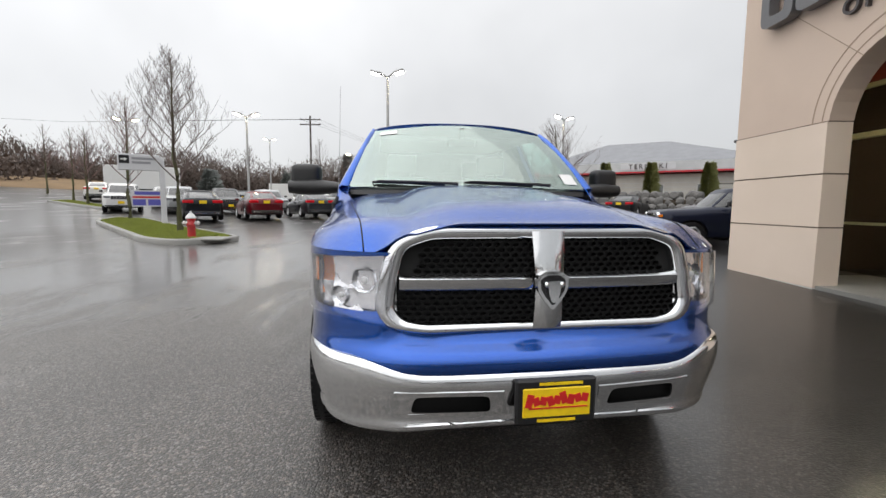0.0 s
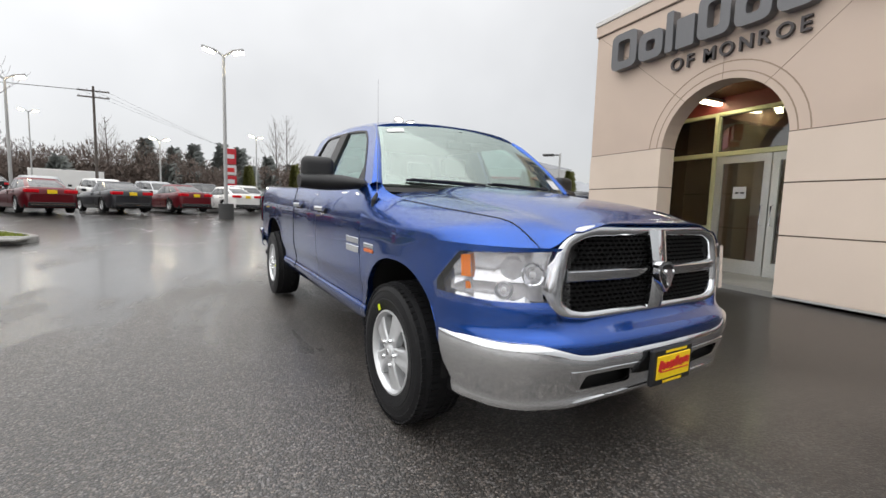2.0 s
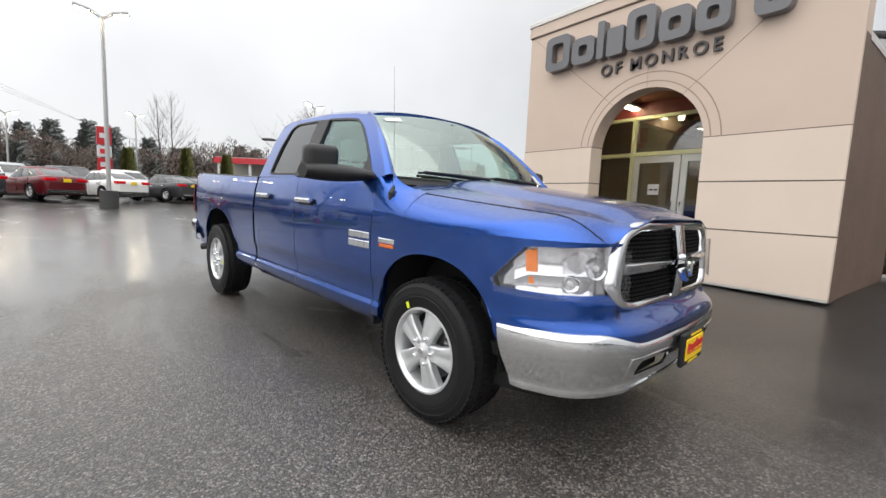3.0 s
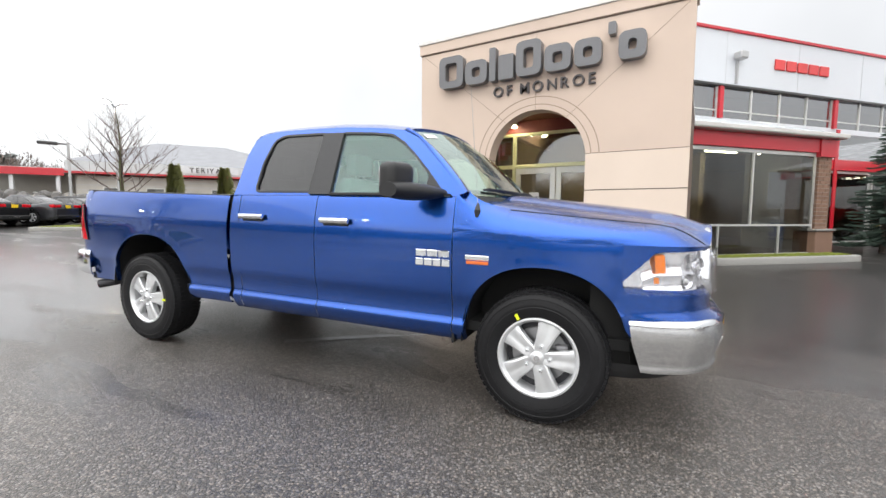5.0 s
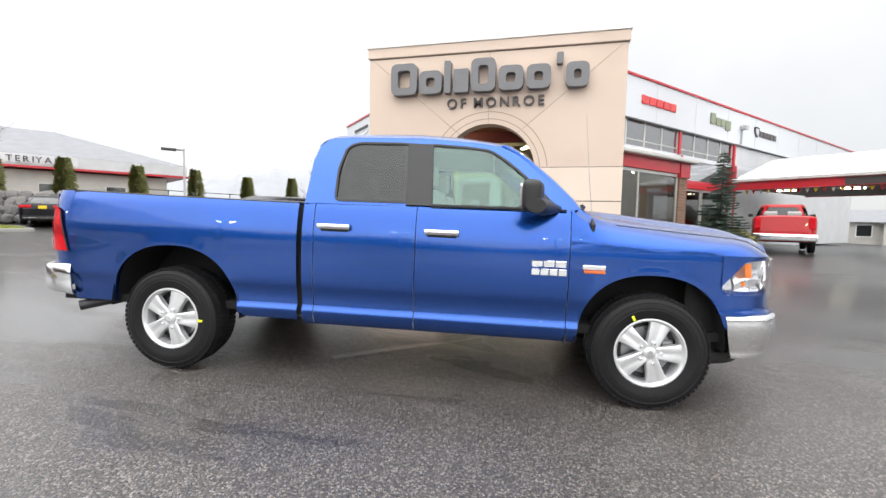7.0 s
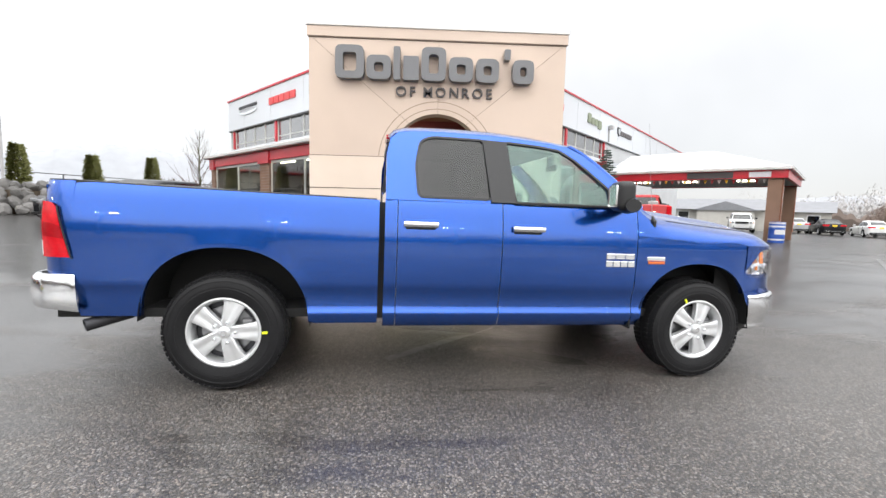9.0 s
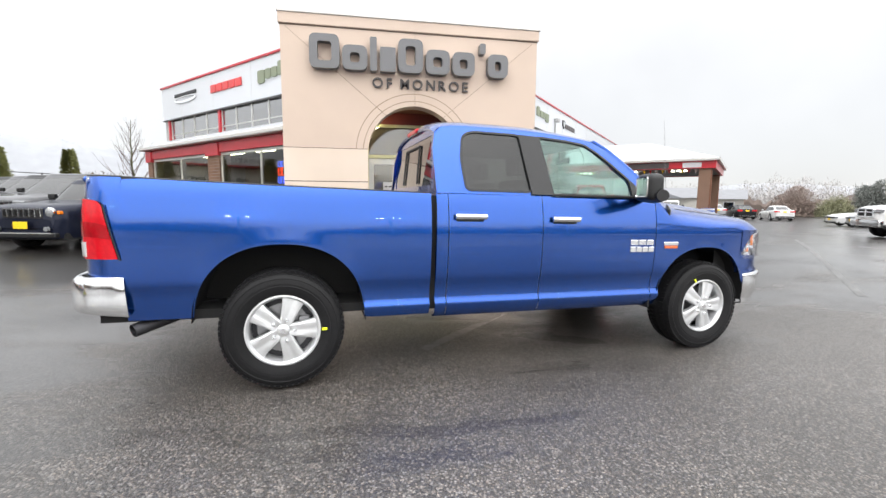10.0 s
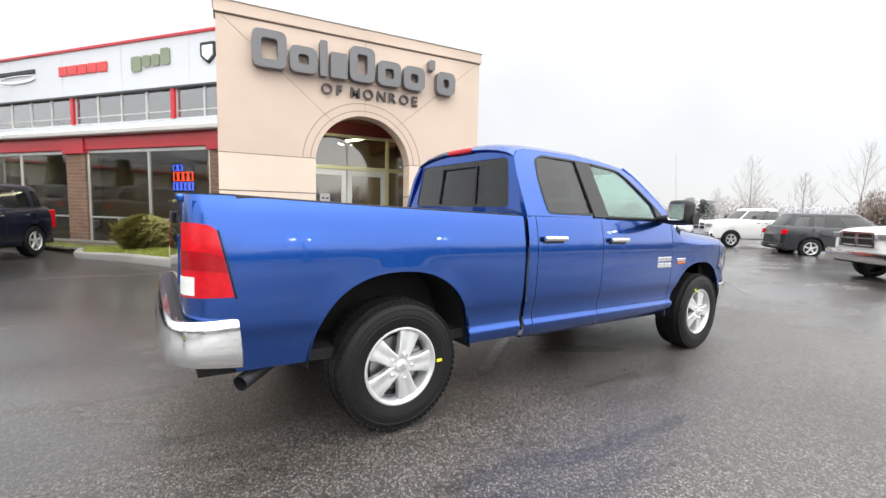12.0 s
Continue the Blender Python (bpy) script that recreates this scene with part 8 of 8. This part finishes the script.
    part("air_dam", gridm([[(x * 0.88 , y + 0.08 + b, z) for x, y, nx, ny in bal[4:-4]] for z, b in ((0.42, 0.04), (0.37, 0.07), (0.335, 0.12))]), BLACKP, T)
    for s in (1, -1):
        part("arch_shield", boxm(min(-s * 0.55, -s * 0.90), max(-s * 0.55, -s * 0.90), -0.535, -0.515, 0.44, 0.66, 0, None), BLACKP, T)
    # plate on its black carrier
    pl_ = part("dealer_plate", boxm(-0.158, 0.158, -1.012, -0.985, 0.468, 0.644, 0.008), BLACKP, bump, "black plate carrier with a yellow dealer plate")
    part("plate_face", boxm(-0.132, 0.132, -1.017, -1.008, 0.500, 0.612, 0.003), YEL, pl_, "yellow plate face")
    for k in range(9):
        a = -0.108 + 0.027 * k
        part("script_bar", boxm(-0.013, 0.013, -1.0195, -1.0165, -0.016 - 0.006 * (k % 3 == 0), 0.016 + 0.014 * (k in (0, 5)), 0, pose(a, 0, 0.562 + 0.0012 * k, 0, 12 - 30 * (k % 2), 0)), REDINK, pl_)
    part("script_bar", boxm(-0.11, 0.12, -1.0195, -1.0165, 0.534, 0.539), REDINK, pl_)
    for z, x0, x1 in ((0.622, -0.07, 0.10), (0.480, -0.075, 0.075)):
        part("plate_print_bar", boxm(x0, x1, -1.0145, -1.0115, z, z + 0.011), YEL, pl_)
    # grille
    gy = lambda x, z: NOSE_Y(abs(x)) + 0.006 + 0.075 * (z - 0.80)
    half_o = [(0.46, 1.203), (0.612, 1.146), (0.654, 1.000), (0.672, 0.880), (0.620, 0.808), (0.50, 0.790)]
    half_i = [(0.45, 1.148), (0.552, 1.112), (0.580, 1.000), (0.598, 0.885), (0.560, 0.842), (0.49, 0.826)]
    loops = [rounded(h + [(-x, z) for x, z in h[::-1]], r, 5) for h, r in ((half_o, 0.07), (half_i, 0.035))]
    rows = []
    for (xo, zo), (xi, zi) in zip(*loops):
        w = math.hypot(xo - xi, zo - zi)
        at = lambda t, o: (xo + (xi - xo) * t, gy(xo + (xi - xo) * t, zo + (zi - zo) * t) - o, zo + (zi - zo) * t)
        hgt = min(0.020, 0.010 + 0.2 * w)
        rows.append([at(0, -0.085), at(0, hgt * 0.3), at(0.10, hgt * 0.75), at(0.35, hgt), at(0.62, hgt * 0.95), at(0.88, hgt * 0.55), at(1.0, 0.0), at(1.0, -0.035)])
    ringm = gridm(rows, close_u=True)
    bmesh.ops.recalc_face_normals(ringm, faces=ringm.faces[:])
    G = part("grille", ringm, CHROME, T, "chrome crossbar grille with black honeycomb", 50)
    collar = []
    for x, z in loops[0]:
        xo = x * (1.008 + 0.055 * ease((z - 1.05) / 0.05))
        zo = min(1.0 + (z - 1.0) * (1.02 + 0.10 * ease((z - 1.05) / 0.05)), drop(xo) - 0.006)
        collar.append([(x * 0.985, gy(x, z) + 0.03, min(z, drop(x) - 0.004)), (xo, gy(xo, zo) + 0.05, zo), (xo, gy(xo, zo) + 0.10, zo)])
    part("grille_collar", gridm(collar, close_u=True), PAINT, T, "", 40)
    for s in (1, -1):
        pts = [(s * x, gy(x, 1.0), 0.986) for x in np.linspace(0.06, 0.575, 10)]
        part("cross_bar", sweep(pts, [(s * u, v) for u, v in ((-0.031, -0.03), (-0.030, 0.004), (-0.013, 0.022), (0.008, 0.016), (0.030, 0.000), (0.031, -0.03))], lambda i: (0, -1, 0.08)), CHROME, G, "", 50)
    rows = [[(u * w, gy(0, z) - d - 0.014 * (1 - u * u), z) for u in np.linspace(-1, 1, 9)] for z, w, d in ((0.805, 0.058, 0.0), (0.84, 0.057, 0.012), (0.92, 0.055, 0.022), (0.985, 0.056, 0.028), (1.05, 0.059, 0.026), (1.11, 0.062, 0.020), (1.182, 0.066, 0.012))]
    part("centre_bar", thick(gridm(rows), 0.03), CHROME, G, "", 50)
    crest = rounded([(-0.030, 1.035), (0.030, 1.035), (0.062, 1.015), (0.060, 0.965), (0.034, 0.925), (0.0, 0.885), (-0.034, 0.925), (-0.060, 0.965), (-0.062, 1.015)], 0.012, 3)
    cr = part("crest", fill(crest, [], lambda u, v, d: (u, gy(0, v) - 0.062 + d, v), 0.03), CHROME, G, "chrome shield emblem", 30)
    part("crest_face", fill([(u * 0.78, 0.972 + (v - 0.972) * 0.78) for u, v in crest], [], lambda u, v, d: (u, gy(0, v) - 0.0655 + d, v), 0.006), GLOSSB, cr)
    head = rounded([(-0.026, 1.000), (0.026, 1.000), (0.022, 0.955), (0.010, 0.920), (-0.010, 0.920), (-0.022, 0.955)], 0.007, 3)
    part("crest_relief", merge(fill(head, [], lambda u, v, d: (u, gy(0, v) - 0.078 + d, v), 0.016), *[lathe([(-0.010, 0.0), (-0.008, 0.010), (0.0, 0.014), (0.008, 0.010), (0.010, 0.0)], 12, m=pose(q * 0.030, gy(0, 0.985) - 0.070, 0.986)) for q in (-1, 1)]), CHROME, cr, "", 50)
    part("grille_backing", gridm([[(x, gy(x, z) + 0.035, z) for x in np.linspace(-0.58, 0.58, 13)] for z in (0.79, 0.98, 1.17)]), DARK, G)
    hexes = []
    dx, dz = 0.036, 0.0205
    for r in range(-9, 9):
        for q in range(-17, 18):
            x, z = (q + 0.5 * (r % 2)) * dx, 0.985 + r * dz
            if abs(x) > 0.585 - 0.10 * max(0, z - 0.9) / 0.2 - 0.5 * max(0, 0.87 - z) or not 0.838 < z < 1.15:
                continue
            out, inn = [], []
            for k in range(6):
                a = radians(60 * k + 30)
                out.append((x + 0.0212 * math.cos(a), z + 0.0138 * math.sin(a)))
                inn.append((x + 0.0160 * math.cos(a), z + 0.0094 * math.sin(a)))
            y = gy(x, z) + 0.012
            v = [(a, y, b) for a, b in out] + [(a, y, b) for a, b in inn] + [(a, y + 0.03, b) for a, b in inn]
            hexes.append((v, [(k, (k + 1) % 6, 6 + (k + 1) % 6, 6 + k) for k in range(6)] + [(6 + k, 6 + (k + 1) % 6, 12 + (k + 1) % 6, 12 + k) for k in range(6)]))
    V, F = [], []
    for v, f in hexes:
        o = len(V)
        V += v
        F += [[i + o for i in q] for q in f]
    tagged(part("honeycomb", raw(V, F), MESHB, G, "black plastic honeycomb insert"), kind="stuff")
    # mirrors
    for s in (1, -1):
        M_ = part("door_mirror", merge(boxm(-0.108, 0.108, -0.066, 0.060, -0.090, 0.118, 0.056, pose(-1.165, 0.875, 1.425, 0, 0, -12), 5)), BLACKP, T, "large black towing mirror", 40)
        rows = []
        for t in np.linspace(0, 1, 7):
            c = Vector((-0.905 - 0.385 * t, 0.725 + 0.135 * t, 1.372 + 0.004 * t))
            ry, rz = 0.075 - 0.015 * t, 0.034 + 0.022 * math.sin(t * 2.6)
            rows.append([tuple(c + Vector((0, ry * math.cos(a), rz * math.sin(a)))) for a in np.linspace(0, 2 * math.pi, 13)])
        arm = gridm(rows)
        bmesh.ops.holes_fill(arm, edges=[e for e in arm.edges if e.is_boundary])
        bmesh.ops.recalc_face_normals(arm, faces=arm.faces[:])
        A_ = part("mirror_arm", arm, BLACKP, M_, "", 50)
        gl_ = part("mirror_glass", boxm(-0.078, 0.078, 0.056, 0.063, -0.060, 0.088, 0.012, pose(-1.165, 0.875, 1.425, 0, 0, -12)), CHROME, M_, "mirror glass")
        if s < 0:
            for o in (M_, A_, gl_):
                mirrored_me = o.data
                bmm = bmesh.new()
                bmm.from_mesh(mirrored_me)
                mirrored(bmm)
                bmm.to_mesh(mirrored_me)
                bmm.free()
    # handles, emblems, antenna
    for s in (1, -1):
        for Y, z in ((1.475, 1.168), (2.265, 1.178)):
            h = part("door_handle", sweep([(-s * (skin(Y, z) + 0.030), Y + d, z + 0.012) for d in (-0.12, -0.09, 0.09, 0.12)], [(-0.021, -0.010), (-0.017, 0.004), (-0.006, 0.012), (0.006, 0.012), (0.017, 0.004), (0.021, -0.010)], lambda i, s=s: (-s, 0, 0.55)), CHROME, T, "chrome door handle", 50)
            part("handle_base", boxm(min(-s * (skin(Y, z) - 0.01), -s * (skin(Y, z) + 0.016)), max(-s * (skin(Y, z) - 0.01), -s * (skin(Y, z) + 0.016)), Y - 0.105, Y + 0.105, z - 0.028, z + 0.008, 0.006), BLACKP, h)
        x = skin(0.8, 0.93) + 0.003
        em = part("fender_emblem", boxm(-s * x - 0.004, -s * x + 0.004, 0.606, 0.680, 0.970, 1.013, 0.004), CHROME, T, "chrome emblem of two rows of raised blocks")
        for k in range(1, 3):
            part("emblem_block", boxm(-s * x - 0.004, -s * x + 0.004, 0.606 + 0.080 * k, 0.606 + 0.080 * k + 0.074, 0.970, 1.013, 0.004), CHROME, em)
        for k in range(4):
            part("emblem_block", boxm(-s * x - 0.004, -s * x + 0.004, 0.602 + 0.061 * k, 0.602 + 0.061 * k + 0.055, 0.910, 0.957, 0.004), CHROME, em)
        x = skin(0.5, 0.97) + 0.003
        em = part("engine_emblem", boxm(-s * x - 0.004, -s * x + 0.004, 0.345, 0.500, 0.965, 0.995, 0.004), CHROME, T, "small chrome and orange emblem")
        part("emblem_stripe", boxm(-s * x - 0.0045, -s * x + 0.004, 0.348, 0.490, 0.940, 0.960, 0.003), mat("orange_emblem", (0.7, 0.16, 0.03), 0.4) if s > 0 else AMBER, em)
    an = part("antenna", tube([(-0.935, 0.44, 1.225), (-0.928, 0.44, 1.265), (-0.908, 0.445, 1.31)], [0.012, 0.020, 0.008], 8), BLACKP, T, "thin black antenna")
    part("antenna_mast", tube([(-0.908, 0.445, 1.30), (-0.895, 0.48, 1.62), (-0.885, 0.52, 2.02)], [0.0022, 0.0016, 0.001], 5), STEEL, an)
    # wheel wells
    for s in (1, -1):
        for c, zc, R in (FA, RA):
            R += 0.010
            pr = [(Y, arch(Y, c, zc, R)) for Y in (c + R * 0.9995 * math.cos(a) for a in np.linspace(0.0, math.pi, 33))]
            pr = [(c + R, 0.50 if c > 1 else 0.44)] + pr + [(c - R, 0.45)]
            rows = [[(-s * x, Y, z) for x in (0.945, 0.75, 0.52)] for Y, z in pr]
            part("wheel_liner", gridm(rows), DARK, T)
            part("wheel_liner_back", fill([(Y, z) for Y, z in pr], [], lambda u, v, d, s=s: (-s * (0.52 - d), u, v), 0.01), DARK, T)
    for x, y, sd, mk in ((-0.862, 0.03, -1, MARK_F), (0.862, 0.03, 1, None), (-0.862, 3.555, -1, MARK_R), (0.862, 3.555, 1, None)):
        wheel(T, x, y, sd, mk)
    # chassis
    part("frame_rail", merge(boxm(-0.48, -0.40, -0.5, 4.25, 0.45, 0.54), boxm(0.40, 0.48, -0.5, 4.25, 0.45, 0.54)), DARK, T)
    part("rear_axle", merge(lathe([(-0.75, 0.045), (0.75, 0.045)], 12, m=pose(0, 3.555, 0.42)), lathe([(-0.16, 0.05), (-0.1, 0.14), (0.1, 0.14), (0.16, 0.05)], 16, m=pose(0, 3.555, 0.42))), DARK, T)
    part("front_axle", lathe([(-0.75, 0.05), (0.75, 0.05)], 12, m=pose(0, 0.03, 0.40)), DARK, T)
    part("exhaust_pipe", thick(tube([(-0.60, 4.0, 0.53), (-0.70, 4.18, 0.515), (-0.80, 4.30, 0.485), (-0.905, 4.42, 0.455)], 0.041, 16, False), 0.004), ALLOYD, T, "steel exhaust tip", 60)
    part("mud_flap", boxm(-0.93, -0.66, 0.575, 0.59, 0.42, 0.56), BLACKP, T)
    # rear bumper
    rb = contour([(0.970, 4.435), (0.978, 4.48), (0.981, 4.57), (0.970, 4.635), (0.935, 4.69), (0.85, 4.728), (0.6, 4.750), (0.3, 4.757), (0.0, 4.76)])
    rfull = [(-x, y) for x, y in rb] + [(x, y) for x, y in rb[-2::-1]]
    ral = along(rfull)
    RB = part("rear_bumper", thick(gridm([[(x - nx * o, y - ny * o - 0.02 * (0.80 - z) / 0.25 * (1 - ease((y - 4.46) / 0.16)), z + 0.05 * max(0, 0.70 - z) / 0.16 * min(1, max(0, (y - 4.42) / 0.3))) for x, y, nx, ny in ral] for z, o in ((0.545, -0.035), (0.555, -0.008), (0.575, 0.0), (0.64, 0.006), (0.70, 0.004), (0.76, 0.0), (0.785, -0.006), (0.797, -0.022), (0.795, -0.05))]), 0.01), CHROME, T, "chrome rear step bumper", 40)
    step = [(x * 0.955, 4.60 + (y - 4.60) * 0.80) for x, y in rfull if y > 4.58]
    step = [(-0.90, 4.52)] + step + [(0.90, 4.52)]
    part("step_pad", fill(step, [], lambda u, v, d: (u, v, 0.792 - d), 0.02), BLACKP, RB, "black ribbed step pad")
    part("pad_ribs", merge(*[boxm(-0.86, 0.86, 4.625 + 0.016 * k, 4.632 + 0.016 * k, 0.79, 0.797) for k in range(5)]), BLACKP, RB)
    part("plate_recess", boxm(-0.17, 0.17, 4.73, 4.765, 0.60, 0.72, 0.004), BLACKP, RB)
    # the cab's height over the belt line
    tall = {"cab_side_frame", "front_side_window", "rear_side_window", "window_seal", "b_pillar_trim", "a_pillar", "roof", "roof_lining", "windscreen", "screen_border", "price_sticker", "rear_view_mirror", "cab_back", "rear_window", "slider_frame", "high_brake_lamp", "mirror_sail", "wiper", "wiper_blade"}
    for ob in T.children_recursive:
        if ob.name.split(".")[0] in tall:
            for v in ob.data.vertices:
                if v.co.z > 1.36:
                    v.co.z = 1.36 + (v.co.z - 1.36) * (1 + 0.065 * ease((v.co.y - 0.85) / 0.9))
    return T


build_truck()
